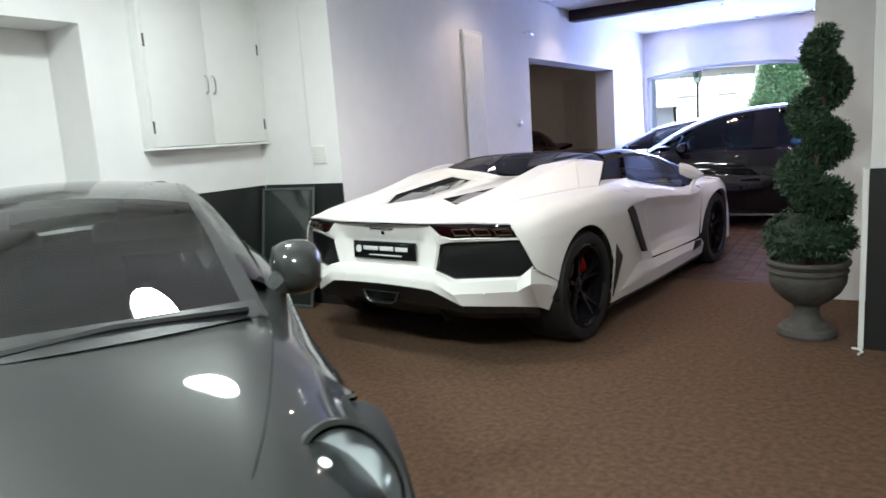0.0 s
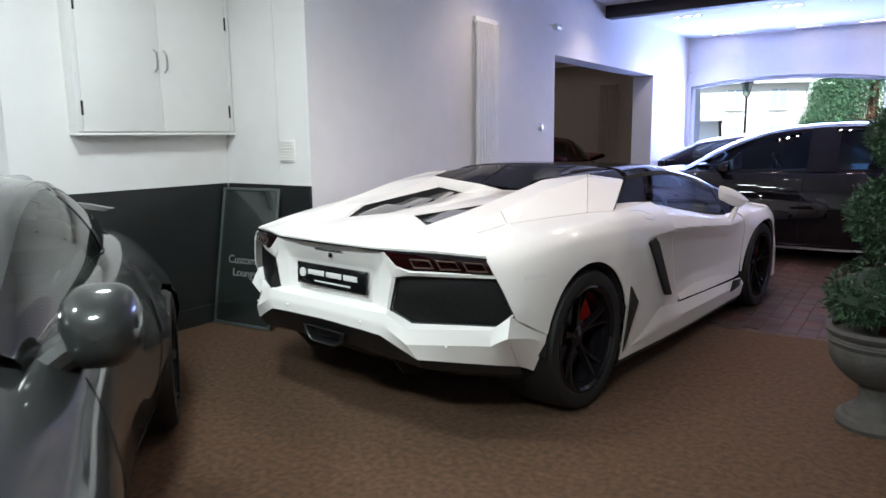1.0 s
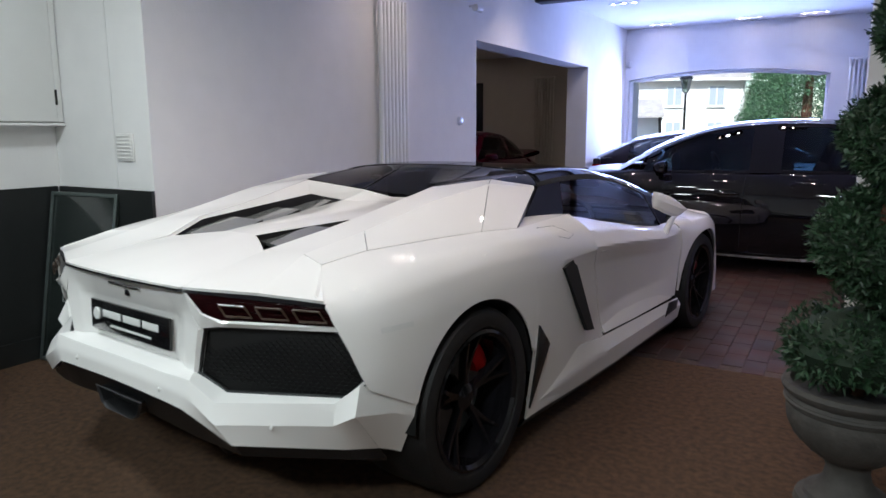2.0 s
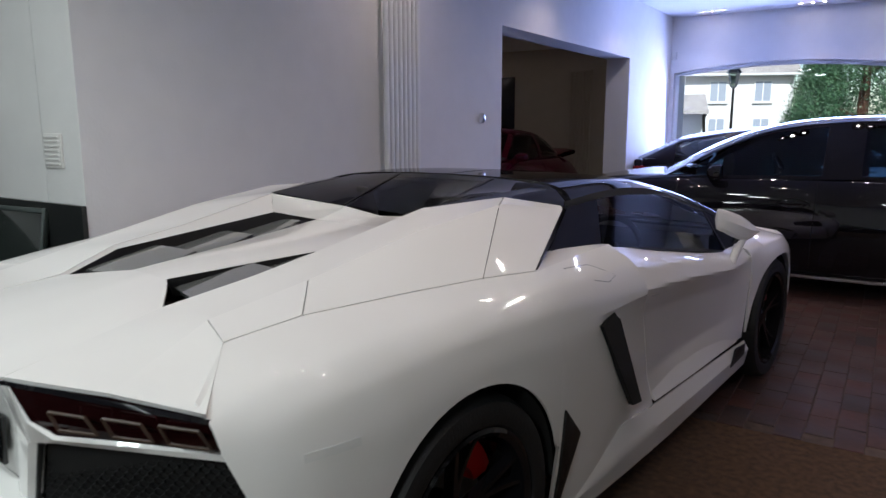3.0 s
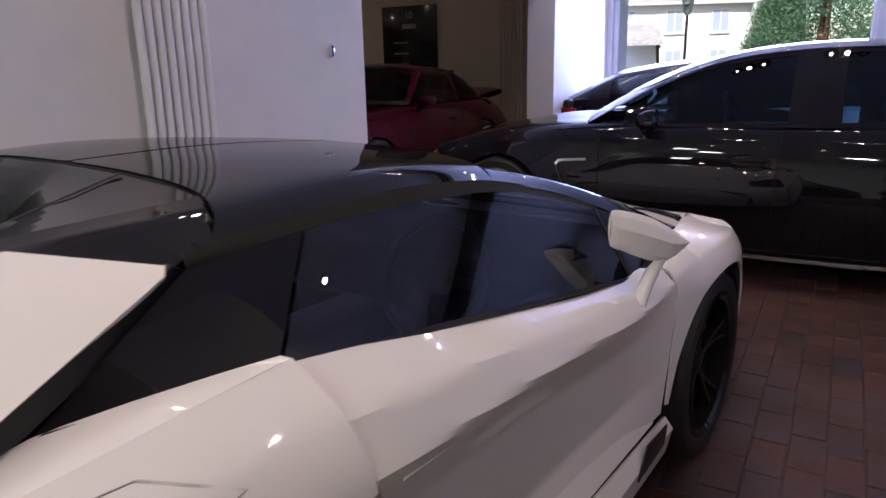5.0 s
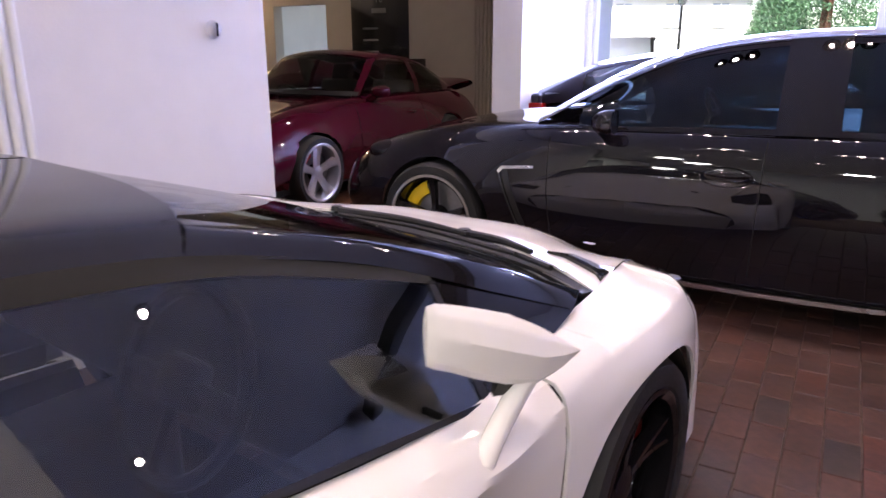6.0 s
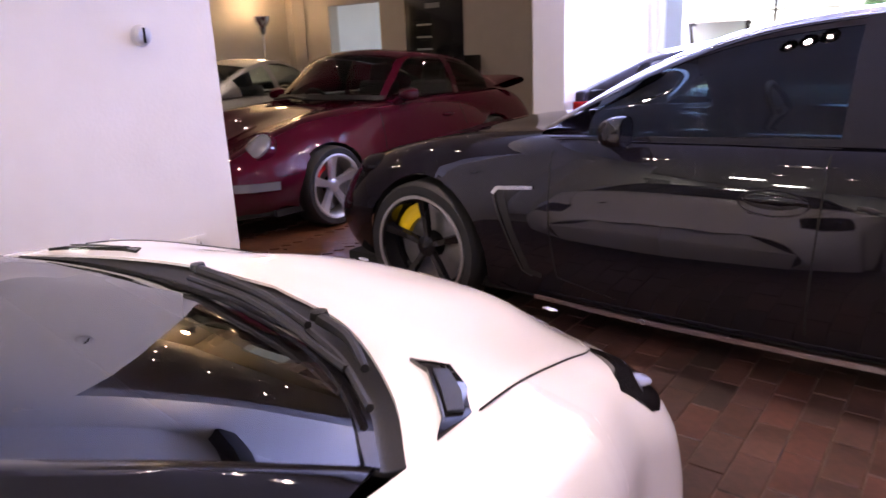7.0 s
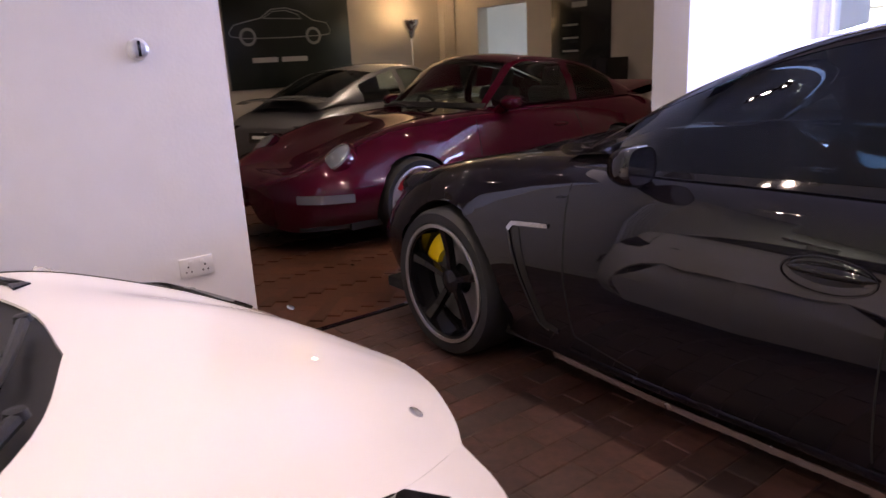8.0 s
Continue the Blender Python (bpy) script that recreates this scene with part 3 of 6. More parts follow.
def on_body(st, y, z):
    """Half width of a body at a height and a place along it."""
    ys = [c[0] for c in st]
    i = max(0, min(len(st) - 2, sum(1 for a in ys if a <= y) - 1))
    _, zb, wb, zs, ws, zh, wh, zc = cr(st, (i + (y - ys[i]) / (ys[i + 1] - ys[i])) / (len(st) - 1))
    ring = [(0, zc), (wh * 0.55, zc + (zh - zc) * 0.35), (wh, zh), (ws, zs), (wb + (ws - wb) * 0.75, zb + (zs - zb) * 0.4), (wb, zb)]
    pts = [cr(ring, k / 40) for k in range(12, 41)]
    for a, b in zip(pts, pts[1:]):
        if min(a[1], b[1]) <= z <= max(a[1], b[1]):
            return a[0] + (b[0] - a[0]) * (z - a[1]) / (b[1] - a[1] + 1e-9)
    return min(pts, key=lambda q: abs(q[1] - z))[0]


def body_line(name, st, yz, width, material, parent, sides=(1, -1), lift=0.002, label="", steps=8):
    """A strip that follows the body through (y, z) points."""
    pts = []
    for (y0, z0), (y1, z1) in zip(yz, yz[1:]):
        for k in range(steps):
            f = k / steps
            pts.append((y0 + (y1 - y0) * f, z0 + (z1 - z0) * f))
    pts.append(yz[-1])
    for s in sides:
        strip(name, [(s * on_body(st, y, z), y, z) for y, z in pts], width, material, parent, lift, label)


def blob(name, c, r, material, parent, q=1.0, label=""):
    """A rounded housing about a centre."""
    bm = bmnew()
    def fn(u, v):
        a, b = math.pi * (u - 0.5), 2 * math.pi * v
        f = lambda x: math.copysign(abs(x) ** q, x)
        return (c[0] + r[0] * f(math.cos(a)) * f(math.cos(b)), c[1] + r[1] * f(math.cos(a)) * f(math.sin(b)), c[2] + r[2] * f(math.sin(a)))
    grid(bm, fn, 14, 20)
    bmesh.ops.remove_doubles(bm, verts=bm.verts, dist=0.0005)
    return part(name, bm, material, parent, label, angle=60)


def rim_ring(parent, x, y, r, k, material):
    bm = bmnew()
    s = 1 if x > 0 else -1
    lathe(bm, [(k + 0.006, 0), (k + 0.004, s * 0.006), (k - 0.010, s * 0.006), (k - 0.012, 0)], "x", 64, (x, y, r))
    part("rim_edge", bm, material, parent, "bright machined rim edge")


def mirror_shell(parent, s, at, w, h, deep, paint):
    """A door mirror: rounded shell that narrows forwards, with its glass set in the flat rear end."""
    def fn(u, v):
        d, k = cr([(0.0, 0.93), (0.12, 1.0), (0.45, 0.97), (0.78, 0.74), (0.95, 0.40), (1.0, 0.02)], u)
        a = 2 * math.pi * v
        f = lambda q: math.copysign(abs(q) ** 0.72, q)
        return (at[0] + w * k * f(math.cos(a)), at[1] + deep * d, at[2] + h * k * f(math.sin(a)) - 0.12 * h * d)
    bm = bmnew()
    grid(bm, fn, 16, 32, mirror=s < 0)
    bmesh.ops.remove_doubles(bm, verts=bm.verts, dist=0.0004)
    part("mirror_housing", bm, paint, parent, angle=50)
    bm = bmnew()
    ring = [bm.verts.new((s * (at[0] + 0.90 * w * math.copysign(abs(math.cos(a)) ** 0.72, math.cos(a))), at[1] + 0.004, at[2] + 0.90 * h * math.copysign(abs(math.sin(a)) ** 0.72, math.sin(a)))) for a in [2 * math.pi * k / 28 for k in range(28)]]
    bm.faces.new(ring)
    part("mirror_glass", bm, "chrome", parent)


def saloon():
    """Long black four-door car, rear axle at the origin, nose along +y."""
    c = thing("black_saloon_car", heading(0.95, 10.03, -1, 0), "glossy black four-door luxury saloon car with yellow calipers", "car")
    st = [(-1.08, 0.42, 0.55, 0.62, 0.70, 0.86, 0.62, 0.92), (-0.85, 0.26, 0.80, 0.60, 0.88, 0.93, 0.76, 1.0), (-0.4, 0.2, 0.88, 0.62, 0.955, 0.94, 0.83, 0.98),
          (0.3, 0.18, 0.88, 0.60, 0.96, 0.93, 0.86, 0.95), (1.2, 0.18, 0.88, 0.58, 0.955, 0.92, 0.87, 0.93), (2.0, 0.18, 0.88, 0.58, 0.955, 0.91, 0.87, 0.93),
          (2.6, 0.18, 0.87, 0.62, 0.96, 0.875, 0.83, 0.945), (3.0, 0.18, 0.85, 0.60, 0.95, 0.835, 0.80, 0.895), (3.5, 0.18, 0.78, 0.52, 0.88, 0.73, 0.68, 0.79), (3.85, 0.24, 0.50, 0.42, 0.58, 0.58, 0.48, 0.63), (3.91, 0.34, 0.03, 0.42, 0.04, 0.52, 0.03, 0.55)]
    body(c, st, [(0, 0.338, 0.372), (2.97, 0.338, 0.372)], "darkpaint")
    g = cabin([(-0.75, 0.62, 0.95, 0.60, 0.96, 0.99), (-0.3, 0.76, 0.955, 0.60, 1.19, 1.23), (0.3, 0.83, 0.945, 0.58, 1.33, 1.375), (0.9, 0.86, 0.94, 0.58, 1.365, 1.415),
               (1.5, 0.865, 0.93, 0.59, 1.315, 1.362), (1.95, 0.865, 0.92, 0.63, 1.165, 1.205), (2.38, 0.82, 0.905, 0.77, 0.92, 0.945)], 0.16)
    pane("windscreen", g, 0.74, 1.0, 1.08, 2.0, "clearcar", c, whole=True)
    pane("roof", g, 0.30, 0.74, 1.0, 2.0, "darkpaint", c, whole=True, solid=0.02)
    pane("rear_window", g, 0.02, 0.30, 1.08, 2.0, "glassdark", c, whole=True)
    pane("side_window", g, 0.572, 0.90, 0.03, 0.93, "glassdark", c)
    pane("side_window", g, 0.25, 0.508, 0.03, 0.93, "glassdark", c)
    pane("quarter_light", g, 0.16, 0.24, 0.03, 0.90, "glassdark", c)
    pane("quarter_bar", g, 0.238, 0.252, 0.0, 0.95, "gloss", c, 3, 8, 0.004)
    pane("pillar", g, 0.505, 0.575, 0.0, 1.0, "gloss", c, 4, 8, 0.004)
    pane("roof_rail", g, 0.0, 1.0, 0.92, 1.09, "darkpaint", c, 40, 3, 0.003)
    pane("belt_trim", g, 0.05, 0.97, -0.03, 0.03, "gloss", c, 40, 2, 0.006)
    flat_floor(c, 0.85, -0.9, 3.6)
    body_line("fender_vent", st, [(2.50, 0.675), (2.44, 0.50), (2.37, 0.315), (2.30, 0.30)], 0.035, "black", c, label="black air vent behind wheel")
    body_line("vent_trim", st, [(2.535, 0.66), (2.515, 0.685), (2.33, 0.70)], 0.016, "steel", c, lift=0.008, label="steel trim of air vent")
    body_line("vent_edge", st, [(2.535, 0.66), (2.47, 0.50), (2.395, 0.305), (2.35, 0.285)], 0.008, "darksteel", c, lift=0.007)
    body_line("door_seam", st, [(2.26, 0.88), (2.25, 0.60), (2.22, 0.30), (1.95, 0.24)], 0.005, "well", c)
    body_line("door_seam", st, [(1.20, 0.90), (1.21, 0.60), (1.22, 0.24)], 0.005, "well", c)
    body_line("door_seam", st, [(0.40, 0.75), (0.18, 0.88)], 0.005, "well", c)
    body_line("sill_strip", st, [(2.35, 0.180), (1.9, 0.162), (1.2, 0.158), (0.75, 0.160), (0.50, 0.172)], 0.022, "steel", c, lift=0.024, label="bright sill strip")
    for s in (1, -1):
        for y in (1.36, 0.30):
            x = on_body(st, y, 0.73)
            h = new("door_handle")
            h.parent = c
            blob("bowl", (s * (x - 0.004), y, 0.725), (0.008, 0.115, 0.045), "gloss", h)
            ring = [(s * (on_body(st, y + 0.118 * math.cos(a), 0.725 + 0.047 * math.sin(a)) + 0.003), y + 0.118 * math.cos(a), 0.725 + 0.047 * math.sin(a)) for a in [k * math.pi / 16 for k in range(33)]]
            part("rim", tube(bmnew(), ring, 0.003, 6, False), "gloss", h)
            blob("grip", (s * (x + 0.012), y - 0.01, 0.737), (0.014, 0.110, 0.016), "gloss", h)
        mirror_shell(c, s, (0.990, 1.89, 0.962), 0.072, 0.062, 0.115, "darkpaint")
        part("mirror_stalk", tube(bmnew(), [(s * 0.88, 1.98, 0.90), (s * 0.93, 1.95, 0.905), (s * 0.97, 1.93, 0.93)], [0.03, 0.025, 0.03], 10), "gloss", c)
        blob("headlight", (s * 0.67, 3.42, 0.69), (0.13, 0.17, 0.07), "gloss", c)
    part("dashboard", box(bmnew(), (-0.75, 1.75, 0.62), (0.75, 2.25, 0.90), 0.06, 3), "leather", c)
    for x in (-1, 1):
        for y in (0, 2.97):
            wheel(c, x * 0.835, y, 0.338, 0.27, 0.266, "plain", "gloss", "caliper_yellow", rim_label="black five-spoke alloy rim")
            rim_ring(c, x * 0.968, y, 0.338, 0.266, "silver")
            bm = bmnew()
            grid(bm, lambda u, v: (x * (0.68 + 0.24 * v), y + 0.370 * math.cos(math.pi * u), 0.338 + 0.370 * math.sin(math.pi * u)), 24, 2)
            part("arch_lining", bm, "well", c)
    for x in (-0.4, 0.4):
        for y, z in ((1.0, 0.36), (-0.05, 0.30)):
            seat(c, x, y, z)
    steering(c, 0.38, 1.62, 0.90)
    return c


saloon()


def bonnet_z(st, y, x):
    """Height of a body's upper skin at a place along it and across it."""
    ys = [q[0] for q in st]
    i = max(0, min(len(st) - 2, sum(1 for a in ys if a <= y) - 1))
    _, zb, wb, zs, ws, zh, wh, zc = cr(st, (i + (y - ys[i]) / (ys[i + 1] - ys[i])) / (len(st) - 1))
    ring = [(0, zc), (wh * 0.55, zc + (zh - zc) * 0.35), (wh, zh), (ws, zs), (wb + (ws - wb) * 0.75, zb + (zs - zb) * 0.4), (wb, zb)]
    pts = [cr(ring, k / 60) for k in range(34)]
    return float(np.interp(x, [q[0] for q in pts], [q[1] for q in pts]))


def coupe(name, m, paint, label, wb=2.27, width=0.90, rim="silver", tail="whale", caliper="caliper_red", upright=False, small=1.0, cab=None, cowl=(1.90, 0.885), mirror=(0.90, 1.48, 0.93, (0.10, 0.085, 0.07)), low=0.0, lamp_at=(0.65, 2.82, 0.70), hood=-0.03, glazing="clearcar", rearglass="glassdark", seats="tan"):
    """Rear-engined sports coupe, rear axle at the origin, nose along +y."""
    c = thing(name, m @ Matrix.Scale(small, 4), label, "car")
    k = width / 0.9
    rear = [(-1.0, 0.52, 0.02, 0.58, 0.03, 0.66, 0.02, 0.67), (-0.98, 0.40, 0.45 * k, 0.55, 0.55 * k, 0.70, 0.50 * k, 0.74), (-0.8, 0.28, 0.72 * k, 0.55, 0.82 * k, 0.80, 0.62 * k, 0.86), (-0.35, 0.2, 0.80 * k, 0.56, 0.90 * k, 0.86, 0.68 * k, 0.92),
          (0.2, 0.18, 0.82 * k, 0.58, 0.895 * k, 0.88, 0.72 * k, 0.93), (0.8, 0.18, 0.78 * k, 0.58, 0.84 * k, 0.88, 0.76 * k, 0.92)]
    front = [(1.4, 0.18, 0.78 * k, 0.58, 0.84 * k, 0.87, 0.77 * k, 0.89),
          (1.9, 0.18, 0.79 * k, 0.58, 0.875 * k, 0.85 - low, 0.70 * k, 0.875 + hood * 0.2), (2.3, 0.18, 0.78 * k, 0.55, 0.88 * k, 0.82 - low, 0.68 * k, 0.80 + hood), (2.75, 0.18, 0.74 * k, 0.48, 0.85 * k, 0.70, 0.65 * k, 0.67 + hood), (3.0, 0.18, 0.66 * k, 0.45, 0.76 * k, 0.60, 0.60 * k, 0.58 + hood * 0.6), (3.13, 0.17, 0.56, 0.42, 0.65, 0.545, 0.52, 0.545), (3.20, 0.19, 0.40, 0.40, 0.47, 0.50, 0.36, 0.505), (3.235, 0.22, 0.20, 0.38, 0.24, 0.46, 0.18, 0.47), (3.24, 0.34, 0.02, 0.38, 0.03, 0.42, 0.02, 0.42)]
    st = rear + front
    body(c, st, [(0, 0.32, 0.345), (wb, 0.315, 0.335)], paint)
    g = cabin(cab or [(-0.7, 0.50, 0.86, 0.48, 0.87, 0.90), (-0.3, 0.62, 0.90, 0.52, 1.03, 1.08), (0.2, 0.70, 0.90, 0.54, 1.20, 1.25), (0.65, 0.74, 0.895, 0.55, 1.27, 1.315),
               (1.02, 0.76, 0.89, 0.57, 1.235, 1.29), (1.38, 0.765, 0.88, 0.64, 1.06, 1.12), (1.70, 0.74, 0.86, 0.71, 0.88, 0.90)], 0.22)
    pane("windscreen", g, 0.70, 0.99, 1.06, 2.0, glazing, c, whole=True)
    pane("roof", g, 0.34, 0.70, 1.0, 2.0, paint, c, whole=True, solid=0.02)
    pane("headlining", g, 0.345, 0.695, 1.02, 2.0, "leather", c, whole=True, out=-0.035)
    pane("rear_window", g, 0.10, 0.34, 1.1, 2.0, rearglass, c, whole=True)
    pane("side_window", g, 0.46, 0.92, 0.04, 0.92, glazing, c)
    pane("quarter_window", g, 0.22, 0.435, 0.04, 0.90, glazing, c)
    pane("pillar", g, 0.43, 0.465, 0.0, 1.0, paint, c, 4, 8, 0.004)
    pane("roof_rail", g, 0.0, 1.0, 0.91, 1.07, paint, c, 40, 3, 0.003)
    pane("tail_quarter", g, 0.0, 0.23, 0.0, 0.95, paint, c, 10, 6, 0.001)
    pane("engine_lid", g, 0.0, 0.11, 0.9, 2.0, paint, c, whole=True)
    pane("screen_seal", g, 0.97, 1.0, 1.0, 2.0, "black", c, 3, 10, out=0.004, whole=True)
    flat_floor(c, 0.78 * k, -0.8, 2.8)
    body_line("door_seam", st, [(1.62, 0.84), (1.64, 0.55), (1.58, 0.24)], 0.005, "well", c)
    body_line("door_seam", st, [(0.52, 0.86), (0.46, 0.55), (0.54, 0.24)], 0.005, "well", c)
    body_line("bumper_seam", st, [(2.62, 0.47), (2.9, 0.465), (3.12, 0.46)], 0.006, "well", c)
    body_line("lip_spoiler", st, [(2.70, 0.20), (2.95, 0.20), (3.12, 0.20)], 0.05, "black", c, lift=0.01)
    body_line("sill_seam", st, [(1.9, 0.24), (0.4, 0.24)], 0.006, "well", c)
    for s in (1, -1):
        x = on_body(st, 0.75, 0.70)
        blob("door_handle", (s * x, 0.72, 0.72), (0.02, 0.09, 0.018), paint, c)
        mirror_shell(c, s, (mirror[0], mirror[1] - mirror[3][1], mirror[2]), mirror[3][0], mirror[3][2], 2 * mirror[3][1], paint)
        part("mirror_stalk", tube(bmnew(), [(s * (mirror[0] - 0.18), mirror[1] + 0.03, mirror[2] - 0.09), (s * (mirror[0] - 0.11), mirror[1] + 0.02, mirror[2] - 0.07), (s * (mirror[0] - 0.05), mirror[1], mirror[2] - 0.03)], [0.06, 0.04, 0.045], 10), paint, c)
        h = new("headlight")
        h.parent = c
        h.matrix_basis = pose(s * lamp_at[0] * k, lamp_at[1], lamp_at[2] or bonnet_z(st, lamp_at[1], lamp_at[0] * k) - 0.012, -50 if lamp_at[2] else -40, 0, -s * 14) @ Matrix.Diagonal((1.05, 1.3, 1.1, 1))
        bm = bmnew()
        lathe(bm, [(0.0005, 0.045), (0.05, 0.04), (0.095, 0.015), (0.105, -0.012)], "z", 28)
        part("lens", bm, "glassclear" if lamp_at[2] else "headlens", h)
        bm = bmnew()
        lathe(bm, [(0.103, 0.004), (0.112, 0.006), (0.120, -0.01), (0.124, -0.06), (0.118, -0.16)], "z", 28)
        part("bezel", bm, paint, h)
        bm = bmnew()
        lathe(bm, [(0.0005, -0.05), (0.04, -0.045), (0.09, -0.015), (0.10, -0.008)], "z", 28)
        lathe(bm, [(0.0005, 0.0), (0.03, -0.01), (0.04, -0.04)], "z", 20)
        part("reflector", bm, "lens", h)
        body_line("indicator", st, [(2.80, 0.405), (2.98, 0.41), (3.14, 0.415)], 0.060, "headlens", c, sides=(s,), lift=0.016, label="clear indicator lamp")
        for y, r in ((0, 0.318), (wb, 0.312)):
            wheel(c, s * 0.775 * k, y, r, 0.25, 0.248 if rim == "alloy" else 0.225, "broad" if rim == "alloy" else "plain", rim, caliper, rim_label="five-spoke alloy rim")
            bm = bmnew()
            grid(bm, lambda u, v: (s * (0.60 + 0.24 * v), y + 0.343 * math.cos(math.pi * u), r + 0.343 * math.sin(math.pi * u)), 20, 2)
            part("arch_lining", bm, "well", c)
    bm = bmnew()
    if tail == "whale":
        fn = patch([[(0, -0.58, 0.94), (0.40, -0.56, 0.935), (0.55, -0.53, 0.91)], [(0, -0.92, 1.000), (0.46, -0.90, 1.000), (0.64, -0.84, 0.975)], [(0, -1.02, 0.985), (0.50, -0.99, 0.985), (0.67, -0.91, 0.960)], [(0, -1.01, 0.935), (0.50, -0.98, 0.935), (0.66, -0.90, 0.918)], [(0, -0.84, 0.86), (0.40, -0.82, 0.86), (0.52, -0.78, 0.86)]])
    else:
        fn = patch([[(0, -0.62, 0.985), (0.40, -0.62, 0.98), (0.60, -0.62, 0.95)], [(0, -0.72, 1.0), (0.42, -0.72, 0.995), (0.64, -0.72, 0.955)], [(0, -0.88, 0.985), (0.42, -0.88, 0.98), (0.62, -0.84, 0.945)], [(0, -0.72, 0.965), (0.42, -0.72, 0.96), (0.60, -0.72, 0.935)]])
    grid(bm, lambda u, v: (lambda p: (p[0] * (1 if v >= 0.5 else -1), p[1], p[2]))(fn(u, abs(2 * v - 1))), 12, 20)
    part("spoiler", bm, paint, c, angle=60)
    if tail == "wing":
        for s in (1, -1):
            part("spoiler_stay", box(bmnew(), (s * 0.38 - 0.02, -0.76, 0.84), (s * 0.38 + 0.02, -0.66, 0.975), 0.008), paint, c)
    part("dashboard", box(bmnew(), (-0.64, wb - 0.92, 0.55), (0.64, wb - 0.62, 0.80), 0.06, 3), "leather", c)
    for s in (-1, 1):
        seat(c, s * 0.36, 0.75, 0.36, seats)
    steering(c, 0.36, 1.22, 0.82)
    wy, wz = cowl
    for a, b in (((0.05, wy + 0.04, wz + 0.008), (-0.64, wy - 0.17, wz - 0.01)), ((0.62, wy - 0.10, wz), (0.02, wy + 0.03, wz + 0.016))):
        part("wiper", tube(bmnew(), [a, ((a[0] + b[0]) / 2, (a[1] + b[1]) / 2, (a[2] + b[2]) / 2 + 0.02), b], 0.015, 8), "black", c)
    return c, st


coupe("wine_red_coupe", heading(-4.66, 12.47, 0.0, -1), "wine", "wine red sports coupe with whale tail spoiler", rim="alloy", cowl=(1.66, 0.905), mirror=(0.86, 1.345, 0.945, (0.095, 0.06, 0.055)), lamp_at=(0.64, 2.80, None), rearglass="clearcar", seats="leather",
      cab=[(-0.75, 0.50, 0.86, 0.48, 0.87, 0.90), (-0.35, 0.64, 0.89, 0.53, 1.02, 1.06), (0.15, 0.71, 0.90, 0.55, 1.20, 1.245), (0.6, 0.74, 0.90, 0.56, 1.27, 1.315),
           (1.0, 0.755, 0.90, 0.57, 1.27, 1.32), (1.25, 0.755, 0.895, 0.635, 1.09, 1.14), (1.47, 0.735, 0.885, 0.70, 0.905, 0.915)])
grey, gst = coupe("grey_coupe", heading(-2.63, 2.50, 0.80, -0.60), "grey", "metallic grey sports coupe with side intakes and rear wing", wb=2.35, width=0.93, tail="wing", rim="gloss", cowl=(2.20, 0.868), mirror=(0.865, 1.63, 0.89, (0.088, 0.075, 0.095)), low=0.035, hood=0.06, lamp_at=(0.72, 2.76, 0.625), glazing="glassmid",
                  cab=[(-0.7, 0.50, 0.86, 0.48, 0.87, 0.90), (-0.3, 0.62, 0.90, 0.52, 1.00, 1.05), (0.2, 0.70, 0.90, 0.54, 1.13, 1.18), (0.6, 0.74, 0.895, 0.55, 1.17, 1.225),
                       (1.0, 0.76, 0.885, 0.57, 1.13, 1.20), (1.5, 0.755, 0.86, 0.63, 0.995, 1.06), (2.03, 0.72, 0.815, 0.685, 0.832, 0.862)])
body_line("side_air_intake", gst, [(0.44, 0.84), (0.40, 0.70), (0.42, 0.56)], 0.085, "well", grey, lift=0.004, label="dark side air intake")
for s in (1, -1):
    way = [(0.70, 2.00), (0.69, 2.15), (0.64, 2.45), (0.58, 2.70), (0.50, 2.86), (0.30, 2.95), (0.0, 2.98)]
    part("bonnet_seam", tube(bmnew(), [(s * x, y, bonnet_z(gst, y, x) + 0.001) for x, y in [cr(way, k / 24) for k in range(25)]], 0.0032, 6, False), "well", grey)
dark, dst = coupe("dark_fastback_coupe", heading(-1.58, 12.40, 1, 0), "nightpaint", "dark blue-black fastback coupe parked by the window", wb=2.35, tail="none", small=0.98, glazing="glassmid", rearglass="smoke",
                  cab=[(-0.93, 0.58, 0.84, 0.56, 0.935, 0.968), (-0.55, 0.66, 0.89, 0.55, 1.12, 1.172), (-0.28, 0.70, 0.90, 0.55, 1.215, 1.272), (0.45, 0.74, 0.895, 0.55, 1.31, 1.358),
                       (1.02, 0.76, 0.89, 0.57, 1.26, 1.315), (1.38, 0.765, 0.88, 0.64, 1.07, 1.125), (1.70, 0.74, 0.86, 0.71, 0.88, 0.90)])
part("tail_panel", box(bmnew(), (-0.68, -0.965, 0.70), (0.68, -0.87, 0.950), 0.03, 3), "nightpaint", dark)
for s in (1, -1):
    part("tail_light", box(bmnew(), (s * 0.57 - 0.13, -0.975, 0.79), (s * 0.57 + 0.13, -0.83, 0.87), 0.02), "taillamp", dark, "red tail light")
tourer, tst = coupe("silver_grand_tourer", heading(-6.95, 11.2, -0.32, 0.95), "gunmetal", "silver grey grand touring coupe with dark number plate", wb=2.5, tail="none", small=0.99)
pl = new("number_plate")
pl.parent = tourer
pl.matrix_basis = pose(0, -1.005, 0.60, -8, 0, 0)
part("plate_board", box(bmnew(), (-0.26, -0.006, -0.056), (0.26, 0.03, 0.056), 0.003), "platebk", pl)
part("plate_bar", box(bmnew(), (-0.20, -0.010, -0.012), (0.20, -0.006, 0.022), 0.001), "ink", pl)
